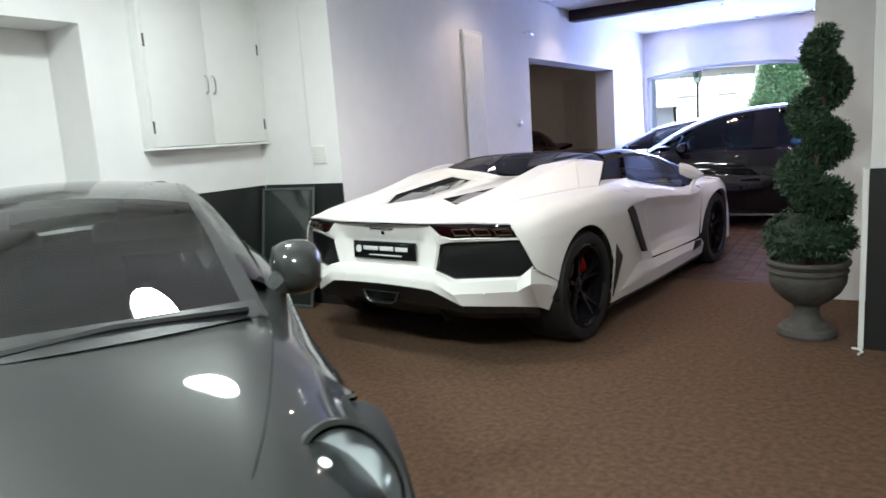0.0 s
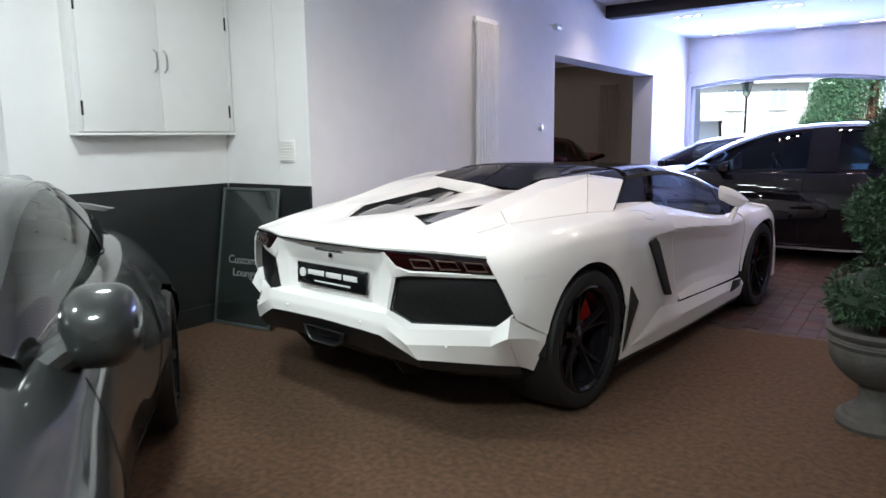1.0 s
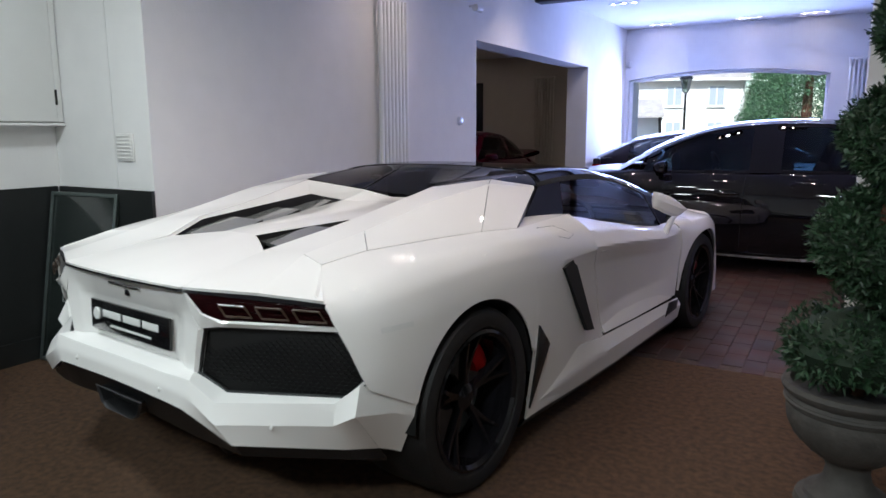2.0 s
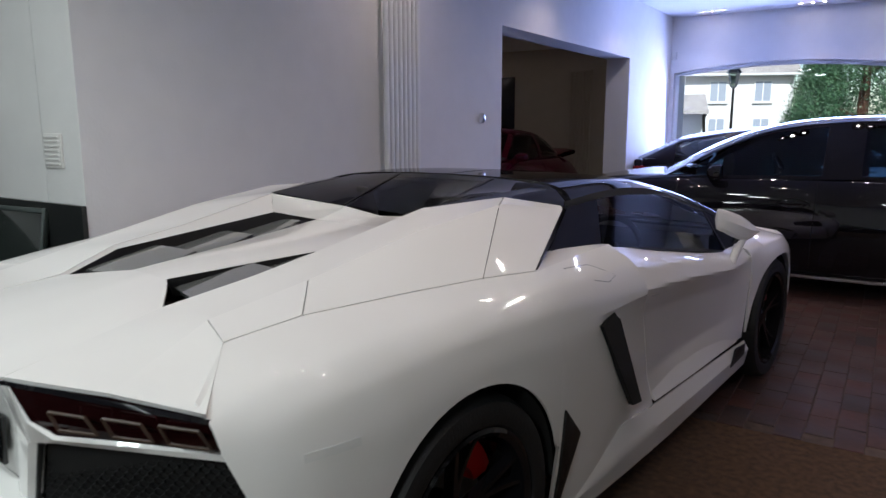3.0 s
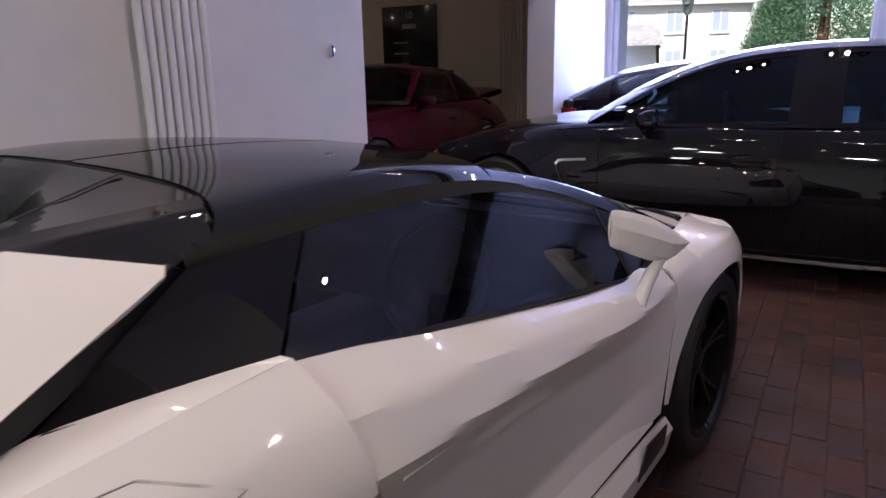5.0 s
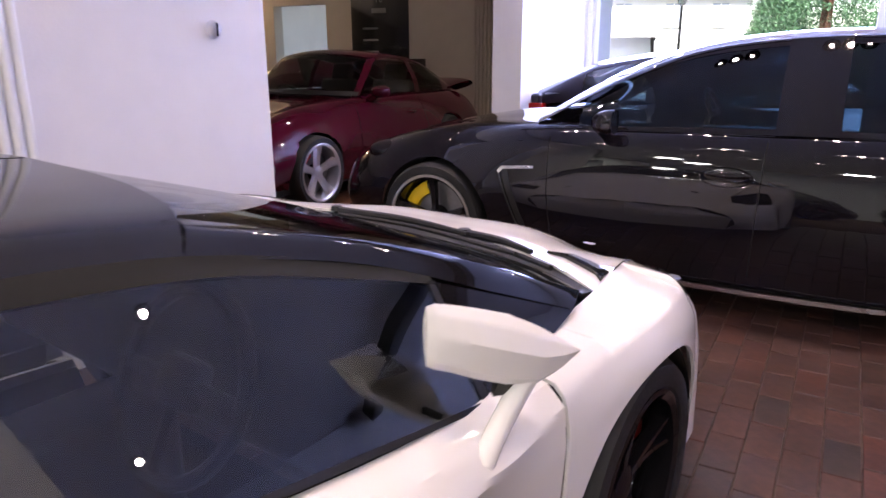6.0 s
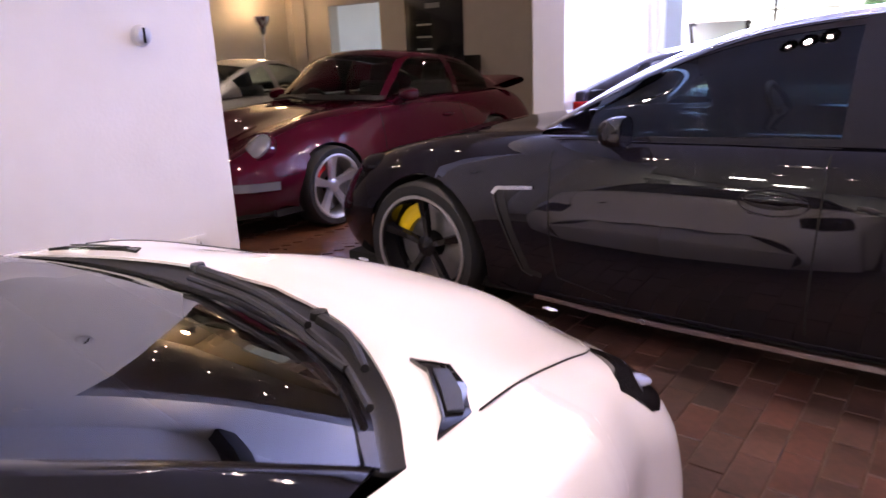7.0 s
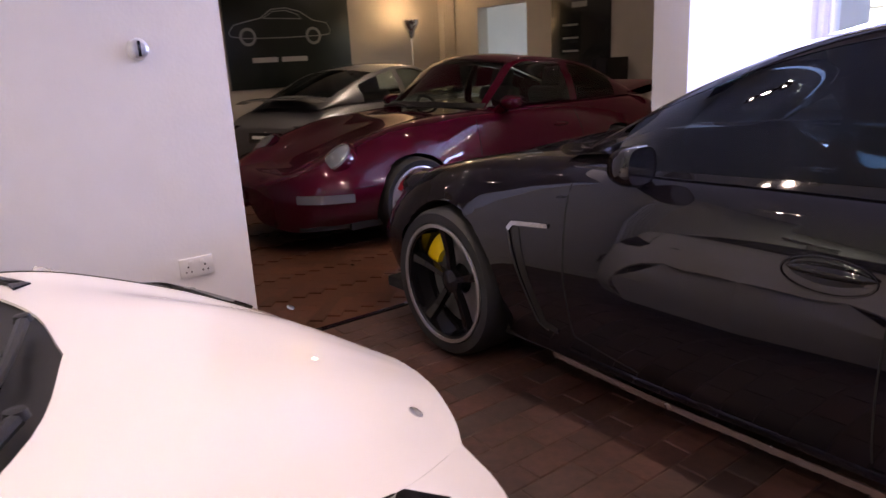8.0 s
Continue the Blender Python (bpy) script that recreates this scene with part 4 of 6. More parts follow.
for s in (1, -1):
    part("tail_light", box(bmnew(), (s * 0.50 - 0.13, -0.985, 0.66), (s * 0.50 + 0.13, -0.80, 0.73), 0.02), "redlens", tourer, "dark red tail light")

# ---- the white supercar ----
# Flank columns: y, then six (x, z) from the top seam over shoulder, crease and waist to the lower edge.
FLANK_REAR = [
    (-0.66, 0.835, 0.835, 0.855, 0.80, 0.88, 0.74, 0.91, 0.66, 0.94, 0.57, 0.95, 0.40),
    (-0.48, 0.685, 0.910, 0.86, 0.865, 0.93, 0.80, 0.965, 0.70, 0.985, 0.57, 0.99, 0.40),
    (-0.29, 0.715, 0.934, 0.90, 0.888, 0.965, 0.82, 0.995, 0.72, 1.005, 0.58, 1.005, 0.40),
    (0.00, 0.785, 0.945, 0.925, 0.905, 0.985, 0.845, 1.01, 0.75, 1.015, 0.60, 1.01, 0.35),
    (0.24, 0.845, 0.950, 0.95, 0.908, 1.00, 0.845, 1.018, 0.75, 1.02, 0.56, 1.01, 0.22),
    (0.43, 0.895, 0.946, 0.965, 0.908, 1.008, 0.838, 1.02, 0.74, 1.015, 0.52, 1.00, 0.16),
    (0.95, 0.85, 0.950, 0.955, 0.885, 1.005, 0.800, 1.015, 0.72, 1.00, 0.45, 0.985, 0.15)]
FLANK_DOOR = [
    (0.55, 0.81, 0.968, 0.94, 0.91, 1.005, 0.805, 1.0, 0.74, 0.99, 0.44, 0.98, 0.32),
    (0.95, 0.835, 0.942, 0.95, 0.882, 1.002, 0.800, 0.98, 0.71, 0.975, 0.44, 0.98, 0.30),
    (1.50, 0.866, 0.856, 0.95, 0.822, 0.992, 0.762, 0.955, 0.67, 0.93, 0.44, 0.965, 0.28),
    (2.05, 0.890, 0.778, 0.945, 0.757, 0.984, 0.715, 0.962, 0.63, 0.94, 0.44, 0.955, 0.27),
    (2.32, 0.880, 0.772, 0.935, 0.764, 0.976, 0.725, 0.983, 0.646, 0.972, 0.46, 0.955, 0.26)]
FLANK_FRONT = [
    (2.15, 0.891, 0.762, 0.940, 0.748, 0.972, 0.71, 0.972, 0.63, 0.955, 0.45, 0.95, 0.24),
    (2.45, 0.862, 0.792, 0.925, 0.790, 0.978, 0.750, 1.000, 0.66, 0.998, 0.48, 0.98, 0.18),
    (2.72, 0.839, 0.799, 0.933, 0.808, 1.001, 0.771, 1.033, 0.687, 1.041, 0.498, 1.00, 0.18),
    (3.00, 0.789, 0.788, 0.884, 0.788, 0.956, 0.748, 0.998, 0.662, 1.010, 0.461, 0.98, 0.16),
    (3.25, 0.721, 0.723, 0.802, 0.716, 0.868, 0.673, 0.913, 0.592, 0.923, 0.415, 0.93, 0.14),
    (3.50, 0.624, 0.632, 0.722, 0.624, 0.809, 0.577, 0.859, 0.490, 0.879, 0.359, 0.88, 0.13),
    (3.78, 0.389, 0.512, 0.488, 0.502, 0.585, 0.460, 0.635, 0.390, 0.660, 0.283, 0.60, 0.13)]
RWHEEL, FWHEEL = (0.0, 0.355, 0.385), (2.70, 0.335, 0.362)


def column(fl, y):
    ys = [c[0] for c in fl]
    i = max(0, min(len(fl) - 2, sum(1 for a in ys if a <= y) - 1))
    t = (i + min(max((y - ys[i]) / (ys[i + 1] - ys[i]), 0), 1)) / (len(fl) - 1)
    c = cr([c[1:] for c in fl], t)
    if fl is FLANK_REAR:
        c[:2] = lin([q[1:3] for q in fl], t)
    return c


def flank_x(fl, y, z):
    c = column(fl, y)
    p = sorted((c[2 * i + 1], c[2 * i]) for i in range(6))
    if z <= p[0][0]:
        return p[0][1]
    if z >= p[-1][0]:
        return p[-1][1]
    sl = [(p[i + 1][1] - p[i][1]) / max(p[i + 1][0] - p[i][0], 1e-4) for i in range(5)]
    for i in range(5):
        if z <= p[i + 1][0]:
            if fl is FLANK_DOOR:
                f = (z - p[i][0]) / max(p[i + 1][0] - p[i][0], 1e-4)
                return p[i][1] + (p[i + 1][1] - p[i][1]) * f
            tan = lambda k: sl[0] if k == 0 else sl[4] if k == 5 else (0.0 if sl[k - 1] * sl[k] <= 0 else 2 * sl[k - 1] * sl[k] / (sl[k - 1] + sl[k]))
            h = max(p[i + 1][0] - p[i][0], 1e-4)
            f = (z - p[i][0]) / h
            return (2 * f ** 3 - 3 * f * f + 1) * p[i][1] + (f ** 3 - 2 * f * f + f) * h * tan(i) + (3 * f * f - 2 * f ** 3) * p[i + 1][1] + (f ** 3 - f * f) * h * tan(i + 1)
    return p[-1][1]


def top_z(fl, y):
    return float(column(fl, y)[1])


def arch_low(w, y, low):
    d = abs(y - w[0])
    return w[1] + math.sqrt(w[2] ** 2 - d * d) if d < w[2] else low


def flank_panel(name, fl, y0, y1, bottom, parent, material="pearl", ny=40, nz=22, top=None, shear=None, label="", spread=False):
    """A flank panel between two y; bottom(y) is its lower edge; shear(y, z) may slant its ends."""
    def fn(u, v):
        if spread:
            u = 0.5 - 0.5 * math.cos(math.pi * u)
        y = y0 + (y1 - y0) * u
        hi = top(y) if top else top_z(fl, y)
        lo = bottom(y)
        z = hi + (lo - hi) * v
        yy = shear(u, z) if shear else y
        return (flank_x(fl, yy, z), yy, z)
    for s in (1, -1):
        bm = bmnew()
        grid(bm, fn, ny, nz, mirror=s < 0)
        part(name, bm, material, parent, label, angle=50, solid=0.008, sheet=True)


def both(name, fn, nu, nv, material, parent, label="", angle=28, solid=0.008):
    for s in (1, -1):
        bm = bmnew()
        grid(bm, fn, nu, nv, mirror=s < 0)
        part(name, bm, material, parent, label, angle=angle, solid=solid, sheet=True)


def across(name, rows, nu, nv, material, parent, label="", angle=28, su=cr, sv=cr, solid=0.008):
    """A panel over the middle line: rows of right-half points from the middle outwards."""
    fn = patch(rows, su=su, sv=sv)
    bm = bmnew()
    grid(bm, lambda u, v: (lambda p: (p[0] * (1 if v >= 0.5 else -1), p[1], p[2]))(fn(u, abs(2 * v - 1))), nu, nv * 2)
    bmesh.ops.remove_doubles(bm, verts=bm.verts, dist=0.0004)
    return part(name, bm, material, parent, label, angle=angle, solid=solid, sheet=True)


def facet(name, pts, material, parent, depth=(0, 0.012, 0), label="", pair=True, bevel=0.003):
    """A flat facet of bodywork with thickness and softened edges."""
    for s in ((1, -1) if pair else (1,)):
        bm = bmnew()
        q = [(p[0] * s, p[1], p[2]) for p in pts]
        poly(bm, q if s > 0 else q[::-1], (depth[0] * s, depth[1], depth[2]))
        if bevel:
            bmesh.ops.bevel(bm, geom=list(bm.edges), offset=bevel, segments=2, affect="EDGES", profile=0.5)
        part(name, bm, material, parent, label, angle=25)


def fan(name, rows, material, parent, label="", nu=6, nv=10, pair=True, solid=0.01, angle=24):
    """A facetted strip between polylines, straight from point to point."""
    fn = patch(rows, su=lin, sv=lin)
    if pair:
        both(name, fn, nu, nv, material, parent, label, angle, solid)
    else:
        across(name, rows, nu, nv, material, parent, label, angle, lin, lin, solid)


def supercar():
    ang = radians(6.6)
    c = thing("white_supercar", heading(-1.5092, 4.5405, math.sin(ang), math.cos(ang)) @ Matrix.Scale(0.97, 4), "pearl white low wedge supercar with black roof and black wheels", "car")
    # rear quarter: one skin over the wheel, split in its grid along a level line
    cut = 0.79
    vent_y = lambda z: 0.616 + (0.748 - z) * 0.70
    ys = sorted(set([-0.622 + 0.02 * i for i in range(15)] + [-0.3845 + 0.3845 * (1 - math.cos(math.pi * i / 32)) for i in range(33)] + [0.3850 + 0.0231 * i for i in range(11)]))
    ys = [y for y in ys if y <= 0.617]
    def edge_z(y):
        return float(np.interp(y, [-0.622, -0.57, -0.35], [0.77, 0.568, 0.45]))
    for s in (1, -1):
        bm = bmnew()
        rows_up, rows_lo = [], []
        more = [0.641 + 0.025 * i for i in range(1, 15)]
        for y in ys + more:
            hi = top_z(FLANK_REAR, y)
            rows_up.append([bm.verts.new((s * flank_x(FLANK_REAR, y, hi + (cut - hi) * k / 14), y, hi + (cut - hi) * k / 14)) for k in range(15)])
        for y in ys:
            if y < 0.3846:
                lo = max(arch_low(RWHEEL, y, 0.30), edge_z(y))
            else:
                lo = 0.165
            w = max(0.0, (y - 0.385) / 0.231)
            col = []
            for k in range(27):
                z = cut + (min(lo, cut - 0.002) - cut) * k / 26
                yy = y + w * (cut - z) * 0.70 * (1 if z > 0.165 else 1)
                if y >= 0.3846 and z < RWHEEL[1] and w < 1:
                    yy -= (1 - w) * (0.3845 - math.sqrt(max(RWHEEL[2] ** 2 - (z - RWHEEL[1]) ** 2, 0)))
                col.append(bm.verts.new((s * flank_x(FLANK_REAR, yy, z), yy, z)))
            rows_lo.append(col)
        for rows in (rows_up, rows_lo):
            for a, b in zip(rows, rows[1:]):
                for k in range(len(a) - 1):
                    q = (a[k], b[k], b[k + 1], a[k + 1])
                    bm.faces.new(q if s > 0 else q[::-1])
        bmesh.ops.remove_doubles(bm, verts=bm.verts, dist=0.0006)
        part("rear_fender", bm, "pearl", c, angle=50, solid=0.008, sheet=True)
    # side intake: dark throat between quarter and door
    door_edge = lambda z: 1.001 + (0.79 - z) * 0.38
    def ramp(u, v):
        z = 0.797 - 0.52 * v
        a = np.array((flank_x(FLANK_REAR, vent_y(z), z) - 0.003, vent_y(z) - 0.012, z))
        b = np.array((flank_x(FLANK_DOOR, door_edge(z), z) - 0.002, door_edge(z) - 0.004, z))
        return a + (b - a) * u
    both("intake_ramp", ramp, 8, 14, "pearl", c)
    facet("side_intake", [(0.999, 0.772, 0.783), (1.031, 0.607, 0.763), (1.029, 0.863, 0.425), (1.026, 0.943, 0.413)], "well", c, (-0.02, 0, 0), "black side intake", bevel=0.002)
    facet("intake_blade", [(1.026, 0.41, 0.555), (1.026, 0.50, 0.455), (1.016, 0.42, 0.30), (1.014, 0.355, 0.205), (1.020, 0.392, 0.38)], "black", c, (-0.02, 0, 0), "black brake duct insert")
    # door
    def door(u, v):
        yn = 0.995 + (2.312 - 0.995) * u
        hi = top_z(FLANK_DOOR, yn)
        z = hi + (0.335 - 0.03 * u - hi) * v
        y0 = door_edge(z) if z < 0.80 else 0.997
        y = y0 + (2.312 - y0) * u
        zz = min(z, top_z(FLANK_DOOR, y))
        return (flank_x(FLANK_DOOR, y, zz), y, zz)
    both("door", door, 48, 40, "pearl", c, angle=26)
    fan("door_handle", [[(0.996, 1.06, 0.770), (0.988, 1.22, 0.757)], [(0.984, 1.06, 0.750), (0.976, 1.22, 0.737)]], "pearl", c, nu=2, nv=4, solid=0.012)
    fan("door_kick", [[(0.945, 1.16, 0.40), (0.935, 1.6, 0.39), (0.94, 2.25, 0.38)], [(0.985, 1.17, 0.335), (0.972, 1.6, 0.315), (0.958, 2.25, 0.30)]], "pearl", c, nv=14)
    # sill
    fan("sill", [[(0.985, 0.38, 0.24), (1.0, 0.86, 0.355), (0.985, 1.10, 0.325), (0.965, 2.34, 0.285)], [(1.0, 0.375, 0.20), (1.012, 0.86, 0.25), (1.01, 1.2, 0.25), (0.985, 2.36, 0.24)], [(0.985, 0.37, 0.15), (0.995, 0.9, 0.15), (0.995, 1.3, 0.15), (0.965, 2.37, 0.15)]], "pearl", c, nu=8, nv=24)
    fan("skirt", [[(0.985, 0.37, 0.15), (0.995, 1.2, 0.15), (0.965, 2.37, 0.15)], [(0.95, 0.37, 0.10), (0.955, 1.2, 0.10), (0.93, 2.37, 0.10)]], "black", c)
    facet("sill_vent", [(0.986, 2.12, 0.30), (0.982, 2.30, 0.285), (0.988, 2.26, 0.235), (0.993, 2.04, 0.225)], "black", c, (0.006, 0, 0), "black sill vent")
    # front fender
    def ff_low(y):
        return arch_low(FWHEEL, y, 0.335 if y < 2.7 else 0.335)
    flank_panel("front_fender", FLANK_FRONT, 2.318, 3.0615, ff_low, c, ny=60, nz=22)
    def nose_side(u, v):
        y = 3.0625 + (3.78 - 3.0625) * u
        hi = top_z(FLANK_FRONT, y)
        z = hi + (0.14 - hi) * v
        return (flank_x(FLANK_FRONT, y, z), y, z)
    both("front_bumper_side", nose_side, 26, 26, "pearl", c, angle=50)
    fan("front_bumper", [[(0, 3.88, 0.51), (0.389, 3.78, 0.512)], [(0, 3.92, 0.40), (0.635, 3.78, 0.39)], [(0, 3.92, 0.14), (0.60, 3.78, 0.13)]], "pearl", c, pair=False)
    # bonnet
    across("bonnet", [[(0, 3.055, 0.788), (0.35, 3.00, 0.792), (0.657, 2.855, 0.799), (0.839, 2.72, 0.799)],
                      [(0, 3.18, 0.772), (0.33, 3.15, 0.776), (0.62, 3.07, 0.775), (0.789, 3.0, 0.788)],
                      [(0, 3.38, 0.740), (0.29, 3.36, 0.743), (0.535, 3.31, 0.711), (0.721, 3.25, 0.723)],
                      [(0, 3.62, 0.662), (0.24, 3.60, 0.659), (0.446, 3.56, 0.626), (0.624, 3.50, 0.632)],
                      [(0, 3.88, 0.510), (0.13, 3.865, 0.513), (0.276, 3.83, 0.505), (0.389, 3.78, 0.512)]], 30, 14, "pearl", c, angle=60)
    across("cowl_strip", [[(0, 2.935, 0.776), (0.36, 2.890, 0.782), (0.62, 2.805, 0.792), (0.815, 2.685, 0.803)], [(0, 2.975, 0.758), (0.36, 2.925, 0.762), (0.635, 2.828, 0.776), (0.822, 2.70, 0.795)], [(0, 3.065, 0.776), (0.35, 3.01, 0.780), (0.66, 2.862, 0.790), (0.838, 2.725, 0.798)]], 6, 14, "black", c, "black cowl under windscreen")
    across("screen_edge", [[(0, 2.925, 0.792), (0.36, 2.880, 0.796), (0.61, 2.795, 0.804), (0.808, 2.675, 0.812)], [(0, 2.955, 0.778), (0.36, 2.908, 0.784), (0.628, 2.818, 0.794), (0.818, 2.692, 0.804)]], 2, 14, "gloss", c, "black glass edge")
    facet("bonnet_vent", [(0.588, 2.962, 0.799), (0.650, 3.004, 0.789), (0.735, 2.958, 0.790), (0.806, 2.895, 0.795), (0.822, 2.795, 0.806), (0.790, 2.838, 0.807), (0.728, 2.888, 0.805), (0.648, 2.948, 0.801)], "gloss", c, (0, 0, -0.02), "black bonnet air outlet", bevel=0.0015)
    fan("vent_floor", [[(0.66, 2.952, 0.803), (0.732, 2.898, 0.8075), (0.79, 2.85, 0.811)], [(0.672, 2.978, 0.7955), (0.745, 2.93, 0.7995), (0.80, 2.878, 0.8045)]], "black", c, nu=2, nv=6, solid=0.004)
    def skin(y, f):
        q = column(FLANK_FRONT, y)
        return lin([(q[0], q[1]), (q[2], q[3]), (q[4], q[5]), (q[6], q[7])], f)
    seam = [(2.900, 0.008), (3.06, 0.008), (3.25, 0.008), (3.42, 0.008), (3.50, 0.008)]
    for s in (1, -1):
        pts = [cr(seam, k / 14) for k in range(15)]
        part("bonnet_seam", tube(bmnew(), [(s * skin(y, f)[0], y, skin(y, f)[1] + 0.0015) for y, f in pts], 0.0022, 6, False), "well", c)
        blob("washer_cap", (s * 0.40, 3.665, 0.634), (0.026, 0.010, 0.004), "steel", c)
    def headlight(u, v):
        f = 0.01 + 0.75 * v
        y0 = float(np.interp(f, [0.01, 0.53, 0.76], [3.505, 3.285, 3.365]))
        y1 = float(np.interp(f, [0.01, 0.28, 0.53, 0.76], [3.525, 3.61, 3.57, 3.41]))
        y = y0 + (y1 - y0) * u
        x, z = skin(y, f)
        return (x + 0.003, y, z + 0.005)
    both("headlight", headlight, 14, 20, "gloss", c, "dark smoked headlight", angle=40, solid=0.012)
    for s in (1, -1):
        for y, f, r in ((3.43, 0.46, 0.034),):
            x, z = skin(y, f)
            blob("lamp_lens", (s * (x + 0.003), y, z + 0.001), (r, r, 0.003), "darklens", c, label="round lens in headlight")
    # cabin
    across("windscreen", [[(0, 2.95, 0.775), (0.36, 2.905, 0.781), (0.625, 2.815, 0.790), (0.818, 2.69, 0.798)],
                          [(0, 2.55, 0.93), (0.34, 2.52, 0.925), (0.56, 2.46, 0.922), (0.71, 2.36, 0.918)],
                          [(0, 1.90, 1.128), (0.30, 1.89, 1.122), (0.48, 1.87, 1.11), (0.595, 1.83, 1.095)]], 16, 12, "screen", c, angle=60, solid=0)
    rail = [(0.700, 0.93, 1.098), (0.698, 1.2, 1.114), (0.693, 1.5, 1.110), (0.693, 1.78, 1.080), (0.717, 2.05, 1.012), (0.762, 2.2, 0.956)]
    both("a_pillar", patch([[(0.80, 2.69, 0.80), (0.730, 2.42, 0.915), (0.655, 2.12, 1.026), (0.59, 1.84, 1.104)], [(0.83, 2.66, 0.815), (0.768, 2.39, 0.928), (0.694, 2.11, 1.028), (0.640, 1.82, 1.099)], [(0.865, 2.56, 0.808), (0.803, 2.34, 0.897), (0.727, 2.08, 1.001), (0.693, 1.78, 1.079)]]), 6, 24, "gloss", c, solid=0.012)
    roof_rows = [[(0, 1.905, 1.132), (0.30, 1.895, 1.127), (0.50, 1.87, 1.116), (0.61, 1.83, 1.105), (0.693, 1.78, 1.080)],
                 [(0, 1.65, 1.152), (0.30, 1.65, 1.150), (0.50, 1.63, 1.143), (0.615, 1.60, 1.132), (0.692, 1.57, 1.105)],
                 [(0, 1.40, 1.163), (0.30, 1.40, 1.161), (0.50, 1.39, 1.154), (0.622, 1.37, 1.144), (0.695, 1.35, 1.115)],
                 [(0, 1.12, 1.162), (0.26, 1.115, 1.159), (0.50, 1.09, 1.149), (0.63, 1.04, 1.130), (0.70, 0.98, 1.100)]]
    roof_fn = patch(roof_rows)
    for s in (1, -1):
        bm = bmnew()
        grid(bm, lambda u, v: roof_fn(u, 0.008 + 0.992 * v), 18, 18, mirror=s < 0)
        part("roof_panel", bm, "gloss", c, "glossy black lift-out roof panel", angle=60, solid=0.02, sheet=True)
    part("roof_joint", box(bmnew(), (-0.006, 1.12, 1.135), (0.006, 1.40, 1.150)), "well", c)
    across("roof_edge", [[(0, 1.115, 1.160), (0.26, 1.108, 1.156), (0.50, 1.083, 1.144), (0.63, 1.033, 1.120)], [(0, 1.090, 1.142), (0.26, 1.085, 1.138), (0.50, 1.065, 1.128), (0.62, 1.02, 1.108)]], 2, 16, "well", c)
    glass_top = [(0.713, 0.93, 1.078), (0.720, 1.2, 1.092), (0.717, 1.5, 1.084), (0.722, 1.80, 1.052), (0.748, 2.05, 0.988), (0.772, 2.2, 0.944)]
    both("window_frame", patch([rail, [(x + 0.012, y, z - 0.012) for x, y, z in rail], glass_top]), 4, 30, "well", c, solid=0.006)
    sg = patch([[(0.80, 0.66, 0.962), (0.838, 1.05, 0.922), (0.857, 1.35, 0.882), (0.874, 1.65, 0.838), (0.888, 1.95, 0.796), (0.893, 2.20, 0.758)], glass_top])
    both("quarter_panel", lambda u, v: sg(u, 0.0 + 0.16 * v), 8, 10, "gloss", c, "glossy black panel behind side glass", solid=0.006)
    both("side_glass", lambda u, v: sg(0.01 + 0.99 * u, 0.165 + 0.82 * v), 8, 24, "sideglass", c, solid=0)
    both("mirror_sail", patch([[(0.893, 2.205, 0.757), (0.832, 2.205, 0.855), (0.772, 2.205, 0.946)], [(0.885, 2.38, 0.784), (0.85, 2.36, 0.838), (0.808, 2.34, 0.893)], [(0.866, 2.55, 0.805), (0.866, 2.553, 0.806), (0.865, 2.556, 0.808)]], su=lin, sv=lin), 6, 6, "gloss", c, solid=0.008)
    both("glass_bar", lambda u, v: sg(u, 0.980 + 0.02 * v) + np.array((0.003, 0, 0)), 8, 2, "black", c, solid=0.01)
    both("belt_strip", lambda u, v: sg(-0.0 + 0.045 * u, v) + np.array((0.006, 0, -0.002)), 2, 30, "black", c, solid=0.01)
    # buttress: ridge, crease and lower seam
    ridge = [(0.385, -0.81, 0.856), (0.312, -0.412, 0.914), (0.398, -0.20, 0.970), (0.396, 0.05, 1.010), (0.418, 0.475, 1.096), (0.55, 0.76, 1.118), (0.70, 0.905, 1.085)]
    crease = [(0.63, -0.705, 0.850), (0.545, -0.43, 0.925), (0.562, -0.29, 0.952), (0.580, -0.16, 0.978), (0.60, 0.24, 1.06), (0.63, 0.62, 1.108), (0.715, 0.895, 1.075)]
    lower = [(0.842, -0.625, 0.838), (0.684, -0.48, 0.912), (0.699, -0.385, 0.924), (0.714, -0.29, 0.936), (0.784, 0.0, 0.947), (0.844, 0.24, 0.952), (0.894, 0.43, 0.948)]
    bt = patch([ridge, crease, lower], su=lin, sv=lin)
    g = 0.0012
    for u0, u1, a, b in ((0.0, 0.5, 0.0, 5 / 6), (0.5, 1.0, 0.0, 1 / 6), (0.5, 1.0, 1 / 6, 0.5), (0.5, 1.0, 0.5, 5 / 6), (0.0, 1.0, 5 / 6, 1.0)):
        both("buttress_panel", lambda u, v, a=a, b=b, u0=u0, u1=u1: bt(u0 + (u1 - u0) * u, a + g + (b - a - 2 * g) * v), 10, 30, "pearl", c, solid=0.01)
    facet("buttress_end", [(0.70, 0.912, 1.085), (0.897, 0.437, 0.947), (0.80, 0.655, 0.966), (0.705, 0.95, 1.06)], "black", c, (-0.02, 0.0, 0), "black trim behind buttress")
